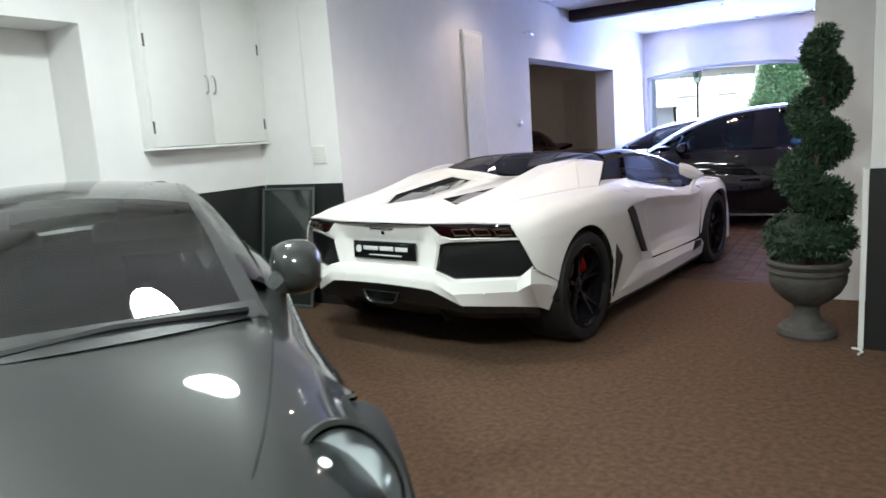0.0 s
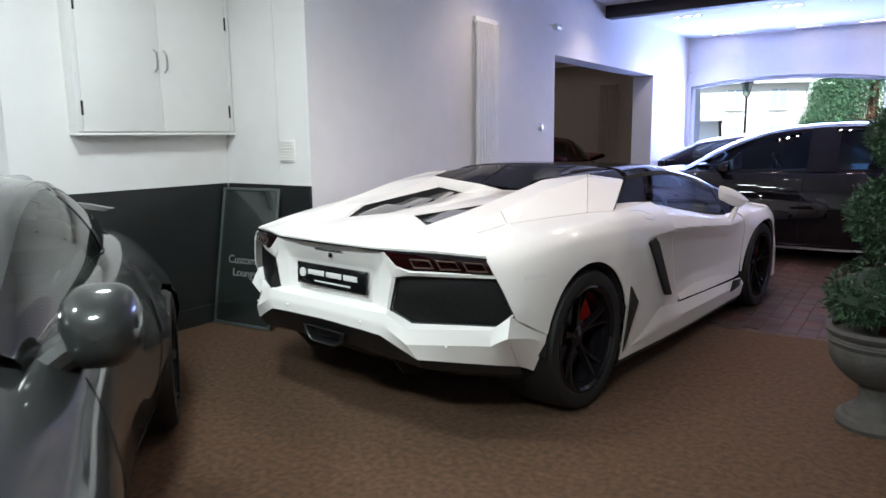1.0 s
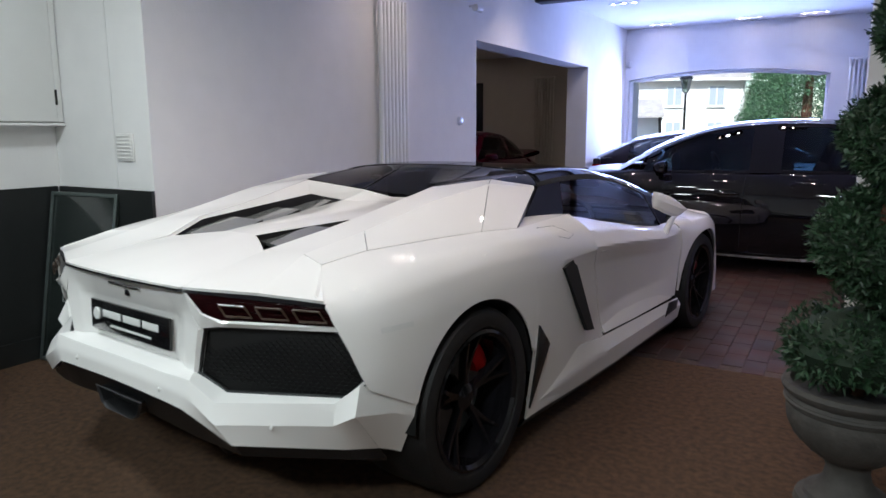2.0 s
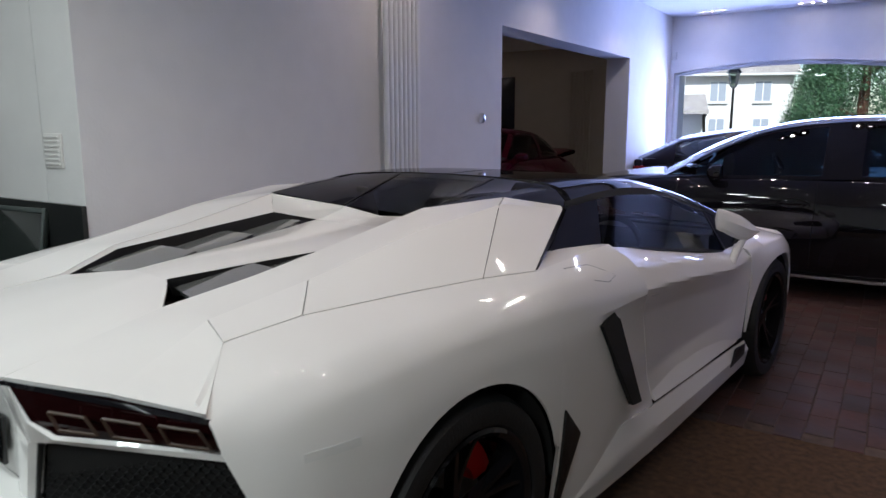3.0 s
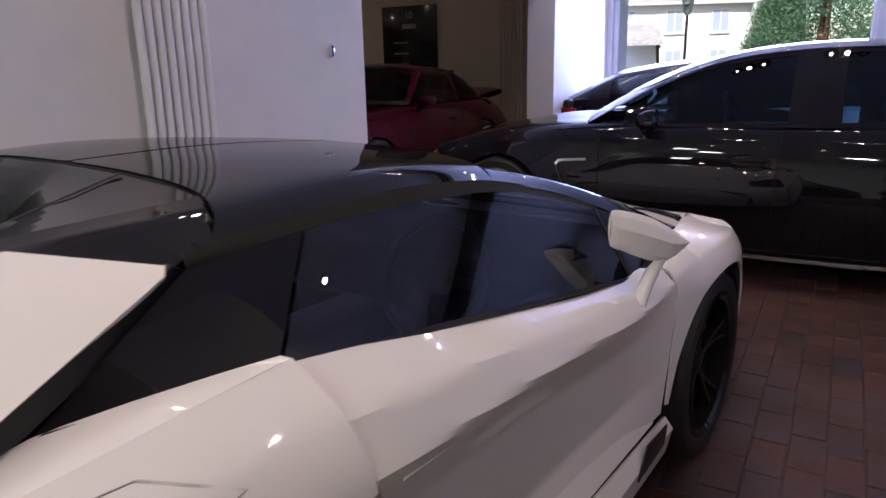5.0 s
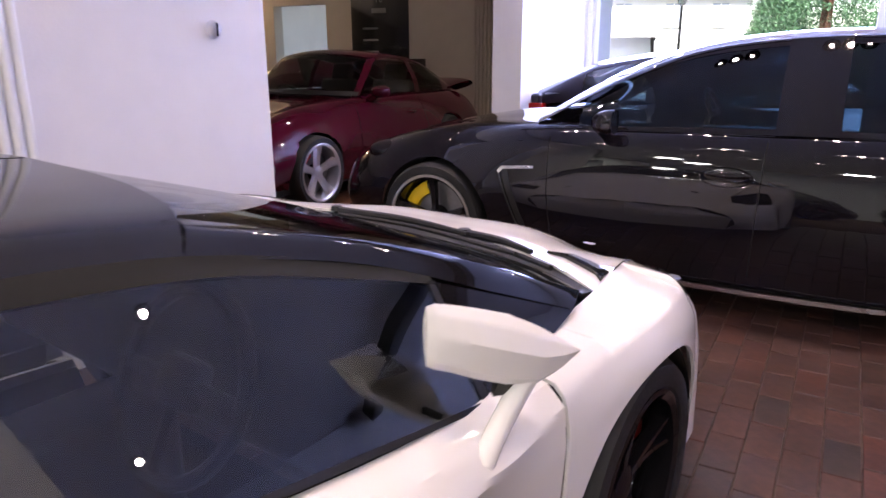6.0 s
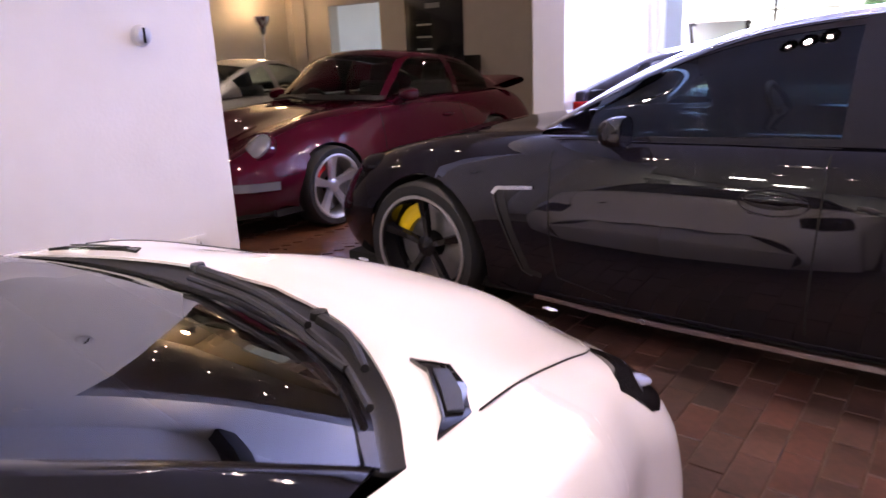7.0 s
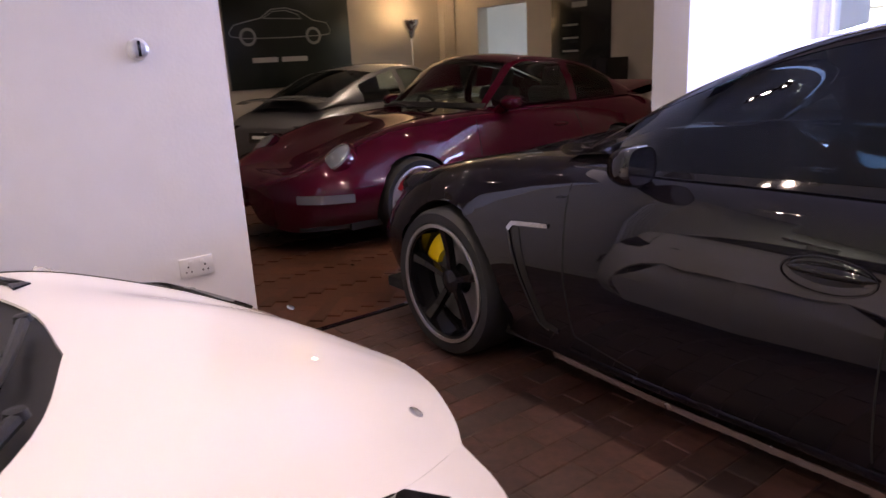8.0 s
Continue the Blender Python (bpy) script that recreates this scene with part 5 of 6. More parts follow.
    both("fuel_flap_seat", patch([[(0.893, 0.432, 0.948), (0.84, 0.56, 0.958), (0.80, 0.66, 0.964), (0.812, 0.86, 0.956), (0.826, 0.99, 0.948)], [(0.897, 0.432, 0.946), (0.884, 0.56, 0.9465), (0.874, 0.68, 0.9475), (0.858, 0.86, 0.9495), (0.850, 0.99, 0.950)]]), 4, 14, "pearl", c)
    loop = [(0.57, 0.934), (0.71, 0.926), (0.76, 0.905), (0.81, 0.880), (0.74, 0.872), (0.66, 0.890), (0.57, 0.934)]
    for s in (1, -1):
        part("fuel_flap_seam", tube(bmnew(), [(s * (flank_x(FLANK_REAR, y, z) - 0.0004), y, z) for y, z in loop], 0.0013, 6, False), "greytext", c)
    # black pillar between roof and ridge, rear glass
    both("roof_pillar", patch([[(0.43, 0.485, 1.099), (0.55, 0.77, 1.116), (0.70, 0.915, 1.080)], [(0.485, 0.78, 1.122), (0.57, 0.93, 1.126), (0.69, 0.955, 1.09)], [(0.54, 1.085, 1.142), (0.59, 1.05, 1.13), (0.68, 1.0, 1.095)]], su=lin, sv=lin), 6, 10, "gloss", c, "glossy black roof pillar")
    v_top = [(0.0, 1.10, 1.158), (0.26, 1.095, 1.155), (0.54, 1.085, 1.142)]
    v_low = [(0.0, 0.905, 0.992), (0.22, 0.705, 1.040), (0.43, 0.485, 1.099)]
    fan("rear_window", [v_top[:2], v_low[:2]], "sideglass", c, nu=4, nv=6, pair=False, solid=0)
    fan("window_corner", [v_top[1:], v_low[1:]], "gloss", c, "glossy black corner beside rear window", nu=4, nv=4)
    both("window_seam", patch([[(0.262, 1.09, 1.159), (0.222, 0.70, 1.044)], [(0.270, 1.09, 1.159), (0.230, 0.70, 1.044)]], su=lin, sv=lin), 1, 4, "black", c, solid=0.002)
    across("bulkhead", [[(0, 1.18, 1.12), (0.48, 1.18, 1.10)], [(0, 1.14, 0.85), (0.48, 1.14, 0.85)]], 2, 4, "well", c)
    # engine cover: tail deck, spine, louvred openings
    across("tail_deck", [[(0, -0.84, 0.860), (0.2, -0.832, 0.859), (0.383, -0.812, 0.856)], [(0, -0.58, 0.897), (0.2, -0.58, 0.895), (0.345, -0.58, 0.889)], [(0, -0.285, 0.938), (0.10, -0.285, 0.935), (0.311, -0.414, 0.912)]], 10, 8, "pearl", c, angle=60)
    across("spine", [[(0, -0.285, 0.938), (0.05, -0.285, 0.937), (0.10, -0.285, 0.935)], [(0, 0.15, 0.966), (0.09, 0.15, 0.964), (0.185, 0.15, 0.958)], [(0, 0.60, 0.985), (0.15, 0.60, 0.985), (0.305, 0.61, 0.982)]], 16, 6, "pearl", c, angle=60)
    across("spine_head", [[(0, 0.602, 0.985), (0.16, 0.603, 0.985), (0.307, 0.613, 0.982)], [(0, 0.905, 0.988), (0.11, 0.80, 0.995), (0.22, 0.705, 1.036)]], 6, 6, "pearl", c, angle=60, su=lin, sv=lin)
    facet("spine_wing", [(0.425, 0.482, 1.095), (0.361, 0.436, 1.025), (0.308, 0.614, 0.983), (0.222, 0.703, 1.037)], "pearl", c, (0, 0, -0.012), bevel=0.001)
    both("vent_surround", patch([[(0.311, -0.411, 0.912), (0.397, -0.20, 0.968), (0.395, 0.05, 1.008), (0.417, 0.475, 1.093)], [(0.305, -0.405, 0.905), (0.388, -0.195, 0.956), (0.374, 0.05, 0.984), (0.361, 0.436, 1.025)]], su=lin, sv=lin), 4, 18, "pearl", c)
    both("vent_lip", patch([[(0.305, -0.405, 0.905), (0.388, -0.195, 0.956), (0.374, 0.05, 0.984), (0.361, 0.436, 1.025), (0.308, 0.612, 0.982)], [(0.299, -0.400, 0.86), (0.375, -0.19, 0.89), (0.360, 0.05, 0.91), (0.345, 0.42, 0.95), (0.296, 0.58, 0.94)]], su=lin, sv=lin), 2, 24, "black", c, "black inner edge of engine vent")
    both("vent_lip", patch([[(0.10, -0.285, 0.934), (0.185, 0.15, 0.957), (0.305, 0.61, 0.981)], [(0.106, -0.27, 0.88), (0.192, 0.15, 0.91), (0.300, 0.585, 0.94)]], su=lin), 2, 16, "black", c)
    for i in range(3):
        y0 = -0.27 + 0.27 * i
        y1, z0 = y0 + 0.235, 0.910 + 0.020 * i
        xi = 0.115 + 0.055 * i
        both("engine_louvre", patch([[(xi, y0, z0), (0.330 + 0.012 * i, y0 - 0.06, z0 + 0.004)], [(xi + 0.05, y1, z0 + 0.042), (0.358, y1 - 0.03, z0 + 0.048)]], su=lin, sv=lin), 3, 4, "louvre", c, "grey smoked glass engine louvre", solid=0.012)
        both("louvre_riser", patch([[(xi + 0.05, y1 + 0.004, z0 + 0.040), (0.358, y1 - 0.026, z0 + 0.046)], [(xi + 0.055, y1 + 0.02, z0 + 0.008), (0.358, y1, z0 + 0.012)]], su=lin, sv=lin), 1, 2, "black", c, solid=0.006)
    both("engine_bay", patch([[(0.12, -0.32, 0.87), (0.38, -0.42, 0.87)], [(0.10, 0.66, 0.92), (0.38, 0.55, 0.93)]], su=lin, sv=lin), 2, 2, "well", c)
    # tail
    fan("lip_line", [[(0, -0.837, 0.853), (0.383, -0.808, 0.849), (0.846, -0.622, 0.829)], [(0, -0.80, 0.846), (0.385, -0.790, 0.842), (0.842, -0.604, 0.822)]], "gloss", c, pair=False)
    fan("tail_fascia", [[(0, -0.800, 0.848), (0.25, -0.795, 0.847), (0.36, -0.798, 0.846), (0.392, -0.806, 0.846)],
                        [(0, -0.775, 0.765), (0.272, -0.773, 0.765), (0.355, -0.786, 0.765), (0.412, -0.795, 0.770)],
                        [(0, -0.764, 0.735), (0.285, -0.764, 0.735), (0.35, -0.784, 0.735), (0.436, -0.792, 0.722)],
                        [(0, -0.764, 0.580), (0.275, -0.766, 0.580), (0.335, -0.786, 0.575), (0.400, -0.794, 0.568)]], "pearl", c, pair=False, nu=18, nv=24, angle=22)
    facet("tail_light", [(0.394, -0.806, 0.844), (0.842, -0.614, 0.824), (0.866, -0.584, 0.752), (0.545, -0.772, 0.758), (0.468, -0.795, 0.779)], "redlens", c, (0, 0.03, 0), "smoked dark red tail light")
    for i in range(3):
        x = 0.545 + 0.105 * i
        y = -0.782 + 0.057 * i
        z = 0.803 - 0.004 * i
        ring = [(x, y, z + 0.013), (x + 0.078, y + 0.036, z + 0.011), (x + 0.098, y + 0.048, z - 0.023), (x + 0.018, y + 0.010, z - 0.023)]
        for s in (1, -1):
            bm = bmnew()
            tube(bm, [(s * q[0], q[1] - 0.004, q[2]) for q in ring + ring[:1]], 0.0038, 6)
            part("light_element", bm, "lightbar", c)
    fan("light_ledge", [[(0.392, -0.806, 0.845), (0.466, -0.800, 0.777), (0.545, -0.782, 0.756), (0.874, -0.588, 0.750)], [(0.412, -0.796, 0.770), (0.445, -0.790, 0.724), (0.515, -0.775, 0.738), (0.872, -0.590, 0.738)]], "pearl", c, nu=3, nv=18)
    fan("grille_shoulder", [[(0.436, -0.792, 0.722), (0.400, -0.794, 0.568)], [(0.456, -0.768, 0.718), (0.416, -0.772, 0.566)]], "pearl", c, nu=2, nv=4)
    edge = [(0.452, -0.772, 0.722), (0.515, -0.760, 0.739), (0.868, -0.577, 0.738), (0.928, -0.540, 0.582), (0.875, -0.567, 0.521), (0.525, -0.754, 0.518), (0.410, -0.776, 0.568)]
    facet("grille", [(x, y + 0.012, z) for x, y, z in edge], "mesh", c, (0, 0.05, 0), "black honeycomb grille")
    for s in (1, -1):
        part("grille_frame", tube(bmnew(), [(s * x, y, z) for x, y, z in edge + edge[:1]], 0.007, 8), "black", c)
    plan = [(x, z) for x, y, z in edge]
    def within(x, z):
        return all((bx - ax) * (z - az) - (bz - az) * (x - ax) < -0.0006 for (ax, az), (bx, bz) in zip(plan, plan[1:] + plan[:1]))
    hx = 0.0125
    for s in (1, -1):
        bm = bmnew()
        for i in range(26):
            for j in range(20):
                cx, cz = 0.40 + 1.732 * hx * (i + 0.5 * (j % 2)), 0.51 + 1.0 * hx * j
                for a in (90, 210, 330):
                    ex, ez = cx + hx * 0.95 * math.cos(radians(a)), cz + hx * 0.62 * math.sin(radians(a))
                    if within(cx, cz) and within(ex, ez):
                        tube(bm, [(s * cx, -0.772 + 0.455 * (cx - 0.42), cz), (s * ex, -0.772 + 0.455 * (ex - 0.42), ez)], 0.0022, 4, False)
        part("grille_mesh", bm, "black", c, "black honeycomb mesh", recalc=False)
    inner = [(0, -0.766, 0.582), (0.275, -0.768, 0.580), (0.400, -0.790, 0.572), (0.525, -0.756, 0.519), (0.875, -0.572, 0.522), (0.930, -0.544, 0.584)]
    crest = [(0, -0.835, 0.560), (0.30, -0.835, 0.558), (0.44, -0.838, 0.563), (0.548, -0.822, 0.508), (0.856, -0.606, 0.509), (0.936, -0.572, 0.576)]
    mid = [(0, -0.848, 0.518), (0.30, -0.848, 0.514), (0.435, -0.850, 0.512), (0.565, -0.842, 0.445), (0.862, -0.618, 0.44), (0.952, -0.612, 0.49)]
    low = [(0, -0.850, 0.472), (0.30, -0.850, 0.466), (0.41, -0.852, 0.462), (0.60, -0.806, 0.373), (0.852, -0.560, 0.336), (0.897, -0.45, 0.312)]
    fan("bumper", [inner, crest, mid, low], "pearl", c, pair=False, nu=12, nv=30)
    fan("bumper_corner", [[(0.936, -0.570, 0.576), (0.972, -0.455, 0.525), (0.997, -0.374, 0.468)], [(0.952, -0.610, 0.49), (0.978, -0.46, 0.46), (0.990, -0.376, 0.42)], [(0.897, -0.448, 0.312), (0.912, -0.40, 0.292), (0.922, -0.366, 0.274)]], "pearl", c, nu=4, nv=6)
    fan("diffuser", [[(0, -0.842, 0.466), (0.41, -0.840, 0.455), (0.60, -0.796, 0.368), (0.852, -0.55, 0.331), (0.895, -0.44, 0.307)], [(0, -0.80, 0.366), (0.40, -0.80, 0.346), (0.60, -0.765, 0.322), (0.86, -0.53, 0.292), (0.90, -0.42, 0.268)], [(0, -0.56, 0.215), (0.40, -0.53, 0.215), (0.60, -0.50, 0.22), (0.82, -0.40, 0.225), (0.86, -0.37, 0.225)]], "black", c, pair=False, nu=8, nv=20)
    bm = bmnew()
    hexa = [(-0.16, 0.422), (0.16, 0.422), (0.13, 0.362), (0.09, 0.342), (-0.09, 0.342), (-0.13, 0.362)]
    ring = [[bm.verts.new((x * k, y, 0.382 + (z - 0.382) * k)) for x, z in hexa] for y, k in ((-0.845, 1.0), (-0.85, 0.93), (-0.845, 0.86), (-0.72, 0.84))]
    for a, b in zip(ring, ring[1:]):
        for i in range(6):
            bm.faces.new((a[i], a[(i + 1) % 6], b[(i + 1) % 6], b[i]))
    bm.faces.new(ring[-1])
    part("exhaust_tip", bm, "darksteel", c, "dark steel exhaust outlet")
    for x in (-0.36, 0.36):
        facet("diffuser_fin", [(x, -0.74, 0.32), (x, -0.50, 0.25), (x, -0.50, 0.18), (x, -0.66, 0.22)], "black", c, (0.012, 0, 0), pair=False)
    # number plate and small marks
    p = new("show_plate")
    p.parent = c
    p.matrix_basis = pose(0, -0.782, 0.668, -2, 0, 0)
    tagged(p, "black show plate with white lettering")
    part("plate_board", box(bmnew(), (-0.262, -0.006, -0.056), (0.262, 0.006, 0.056), 0.003), "platebk", p)
    bm = bmnew()
    lathe(bm, [(0.0005, -0.0105), (0.022, -0.0105), (0.024, -0.006)], "y", 20, (-0.215, 0, 0.004))
    part("plate_crest", bm, "ink", p)
    for k, (a, b, z, h) in enumerate([(-0.17, -0.045, 0.012, 0.026), (-0.03, 0.085, 0.012, 0.026), (0.10, 0.20, 0.012, 0.026), (-0.12, 0.15, -0.03, 0.008)]):
        part("plate_bar", box(bmnew(), (a, -0.0095, z - h / 2), (b, -0.006, z + h / 2), 0.001), "ink", p)
    part("badge_bar", box(bmnew(), (-0.10, -0.797, 0.803), (0.10, -0.784, 0.812), 0.002), "steel", c)
    part("badge", box(bmnew(), (-0.012, -0.786, 0.768), (0.012, -0.772, 0.792), 0.004), "gloss", c)
    for s in (1, -1):
        blob("parking_sensor", (s * 0.28, -0.849, 0.500), (0.008, 0.004, 0.008), "plastic", c)
        blob("parking_sensor", (s * 0.71, -0.736, 0.435), (0.007, 0.005, 0.008), "plastic", c)
    both("side_marker", lambda u, v: (flank_x(FLANK_REAR, -0.49 + 0.125 * u, 0.742 - 0.017 * v) + 0.002, -0.49 + 0.125 * u, 0.742 - 0.017 * v), 6, 3, "plastic", c, solid=0.003)
    # mirrors
    edge = [(0.0, 0.002), (0.0, 1.0), (0.55, 0.72), (0.95, 0.12), (0.55, -0.72), (0.0, -1.0), (-0.75, -0.55), (-1.0, 0.0), (-0.75, 0.6), (0.0, 1.0)][1:]
    wedge = [(0.0, 0.938, 0.030, 0.002, 0.002), (0.0, 0.938, 0.046, 0.006, 0.010), (0.05, 0.935, 0.051, 0.014, 0.030), (0.15, 0.927, 0.053, 0.022, 0.050), (0.3, 0.912, 0.057, 0.028, 0.066), (0.5, 0.893, 0.058, 0.030, 0.062), (0.7, 0.874, 0.049, 0.026, 0.045), (0.85, 0.868, 0.029, 0.016, 0.022), (1.0, 0.867, 0.002, 0.002, 0.002)]
    def mirror_body(u, v):
        a, z, h, out, inn = lin(wedge, u)
        n, up = lin(edge, v)
        n *= out if n > 0 else inn
        return (0.893 + 0.13 * a + 0.875 * n, 2.02 + 0.235 * a - 0.484 * n, z + h * up)
    both("mirror_housing", mirror_body, 40, 48, "pearl", c, angle=30, solid=0)
    both("mirror_glass", patch([[(0.889, 2.032, 0.974), (0.872, 2.095, 0.962)], [(0.889, 2.032, 0.905), (0.872, 2.095, 0.880)]]), 2, 2, "chrome", c, solid=0.004)
    both("mirror_joint", patch([[(0.95, 2.13, 0.845), (0.985, 2.195, 0.835)], [(0.94, 2.13, 0.812), (0.972, 2.19, 0.806)]]), 2, 2, "black", c, solid=0.012)
    stalk = [(0.968, 2.185, 0.835), (0.958, 2.15, 0.792), (0.955, 2.10, 0.748), (0.957, 2.075, 0.722)]
    for s in (1, -1):
        part("mirror_stalk", tube(bmnew(), [(s * cr(stalk, k / 8)[0], *cr(stalk, k / 8)[1:]) for k in range(9)], 0.0185, 12), "pearl", c, angle=50)
    # cabin inside
    part("floor_pan", box(bmnew(), (-0.80, 0.36, 0.16), (0.80, 2.36, 0.22)), "well", c)
    part("core", box(bmnew(), (-0.55, -0.5, 0.22), (0.55, 0.95, 0.84)), "well", c)
    part("dashboard", box(bmnew(), (-0.74, 2.05, 0.55), (0.74, 2.62, 0.77), 0.05, 3), "leather", c)
    part("dash_shelf", box(bmnew(), (-0.74, 2.50, 0.58), (0.74, 2.88, 0.735), 0.03, 2), "leather", c)
    part("console", box(bmnew(), (-0.12, 1.1, 0.22), (0.12, 2.1, 0.58), 0.04, 3), "leather", c)
    seat(c, -0.37, 1.32, 0.28)
    seat(c, 0.37, 1.32, 0.28)
    steering(c, 0.37, 1.95, 0.74)
    for s in (1, -1):
        part("wheel_liner", box(bmnew(), (s * 0.62 - 0.02, -0.42, 0.2), (s * 0.62 + 0.02, 0.42, 0.8)), "well", c)
        part("wheel_liner", box(bmnew(), (s * 0.66 - 0.02, 2.3, 0.2), (s * 0.66 + 0.02, 3.1, 0.72)), "well", c)
        bm = bmnew()
        grid(bm, lambda u, v: (s * (0.64 + 0.36 * v), 0 + 0.383 * math.cos(math.pi * u), 0.355 + 0.383 * math.sin(math.pi * u)), 24, 2)
        part("arch_lining", bm, "well", c)
        bm = bmnew()
        grid(bm, lambda u, v: (s * (0.66 + 0.33 * v), 2.70 + 0.360 * math.cos(math.pi * u), 0.335 + 0.360 * math.sin(math.pi * u)), 24, 2)
        part("arch_lining", bm, "well", c)
        wheel(c, s * 0.835, 0, 0.355, 0.335, 0.265, "fork", rim_label="gloss black forked alloy rim")
        wheel(c, s * 0.875, 2.70, 0.332, 0.255, 0.25, "fork", rim_label="gloss black forked alloy rim")
    # wipers: one long arm and its blade along the foot of the screen, a short one beside it
    for arm, blade in ((((-0.25, 2.985, 0.800), (0.10, 2.955, 0.818), (0.36, 2.905, 0.822)), ((-0.18, 2.925, 0.806), (0.15, 2.918, 0.812), (0.56, 2.840, 0.812))),
                       (((0.30, 2.975, 0.800), (0.46, 2.925, 0.815), (0.60, 2.850, 0.822)), ((0.34, 2.915, 0.806), (0.52, 2.862, 0.808), (0.70, 2.775, 0.815)))):
        w = part("wiper", tube(bmnew(), [cr(arm, k / 10) for k in range(11)], [0.015 - 0.0007 * k for k in range(11)], 8), "black", c, "black wiper arm")
        part("blade", tube(bmnew(), [cr(blade, k / 12) for k in range(13)], 0.0075, 6), "black", w)
        part("pivot", lathe_bm([(0.0005, 0.018), (0.018, 0.016), (0.022, 0.0)], arm[0]), "black", w)
    return c


supercar()

# ---- fittings and loose things ----
def radiator(m, tubes, pitch, z0, z1, material, label):
    r = thing("radiator", m, label, "radiator", "tall column radiators")
    for i in range(tubes):
        bm = bmnew()
        x = (i - (tubes - 1) / 2) * pitch
        tube(bm, [(x, 0.05, z0 + 0.04), (x, 0.05, z1 - 0.04)], pitch * 0.36, 12)
        part("column", bm, material, r)
    for z in (z0 + 0.03, z1 - 0.03):
        part("header", box(bmnew(), (-tubes * pitch / 2, 0.018, z - 0.03), (tubes * pitch / 2, 0.05, z + 0.03), 0.01), material, r)
    for z in (z0 + 0.25, z1 - 0.25):
        part("bracket", box(bmnew(), (-0.03, -0.001, z - 0.03), (0.03, 0.03, z + 0.03), 0.004), material, r)
    part("valve", tube(bmnew(), [(-tubes * pitch / 2 - 0.02, 0.04, z0 + 0.03), (-tubes * pitch / 2 - 0.05, 0.04, z0 + 0.03), (-tubes * pitch / 2 - 0.05, 0.04, z0 - 0.03)], 0.012, 10), "chrome", r)
    return r


radiator(pose(WX, 6.95, 0, 0, 0, -90), 8, 0.050, 0.30, 2.35, "white", "tall white column radiator on the wall")
radiator(pose(0.66, YE, 0, 0, 0, 180), 8, 0.052, 0.30, 2.30, "white", "tall white column radiator beside the window")
radiator(pose(-4.44, SN, 0, 0, 0, 180), 7, 0.058, 0.30, 2.30, "cream", "tall cream column radiator in side room")
radiator(pose(-9.05, SN, 0, 0, 0, 180), 5, 0.058, 0.30, 2.30, "cream", "tall cream column radiator in side room corner")


def wall_cabinet():
    c = thing("wall_cabinet", pose(-3.499, 4.16, 1.36, 0, 0, -90), "white painted two-door wall cabinet with bow handles", "cabinet")
    # local x runs along the wall, y out of it
    w, d, h = 1.13, 0.10, 1.20
    part("carcass", box(bmnew(), (-w / 2, 0.0, 0.0), (w / 2, d - 0.02, h), 0.003), "white", c)
    part("bottom_board", box(bmnew(), (-w / 2 - 0.008, 0.0, -0.018), (w / 2 + 0.001, d + 0.012, -0.001), 0.003), "white", c)
    for s in (-1, 1):
        d0 = part("door", box(bmnew(), (min(s * 0.002, s * (w / 2 - 0.035)), d - 0.018, 0.006), (max(s * 0.002, s * (w / 2 - 0.035)), d + 0.004, h - 0.01), 0.003), "white", c)
        part("handle", tube(bmnew(), [(s * 0.035, d + 0.002, 0.38), (s * 0.035, d + 0.03, 0.40), (s * 0.035, d + 0.036, 0.45), (s * 0.035, d + 0.03, 0.50), (s * 0.035, d + 0.002, 0.52)], 0.006, 8), "steel", d0, "steel bow handle")
        part("frame_stile", box(bmnew(), (min(s * (w / 2 - 0.033), s * w / 2), d - 0.018, 0.006), (max(s * (w / 2 - 0.033), s * w / 2), d + 0.003, h - 0.01), 0.002), "white", c)
        for z in (0.10, 0.70):
            part("hinge", tube(bmnew(), [(s * (w / 2 - 0.034), d + 0.004, z), (s * (w / 2 - 0.034), d + 0.004, z + 0.085)], 0.007, 8), "black", c, "dark butt hinge")


wall_cabinet()


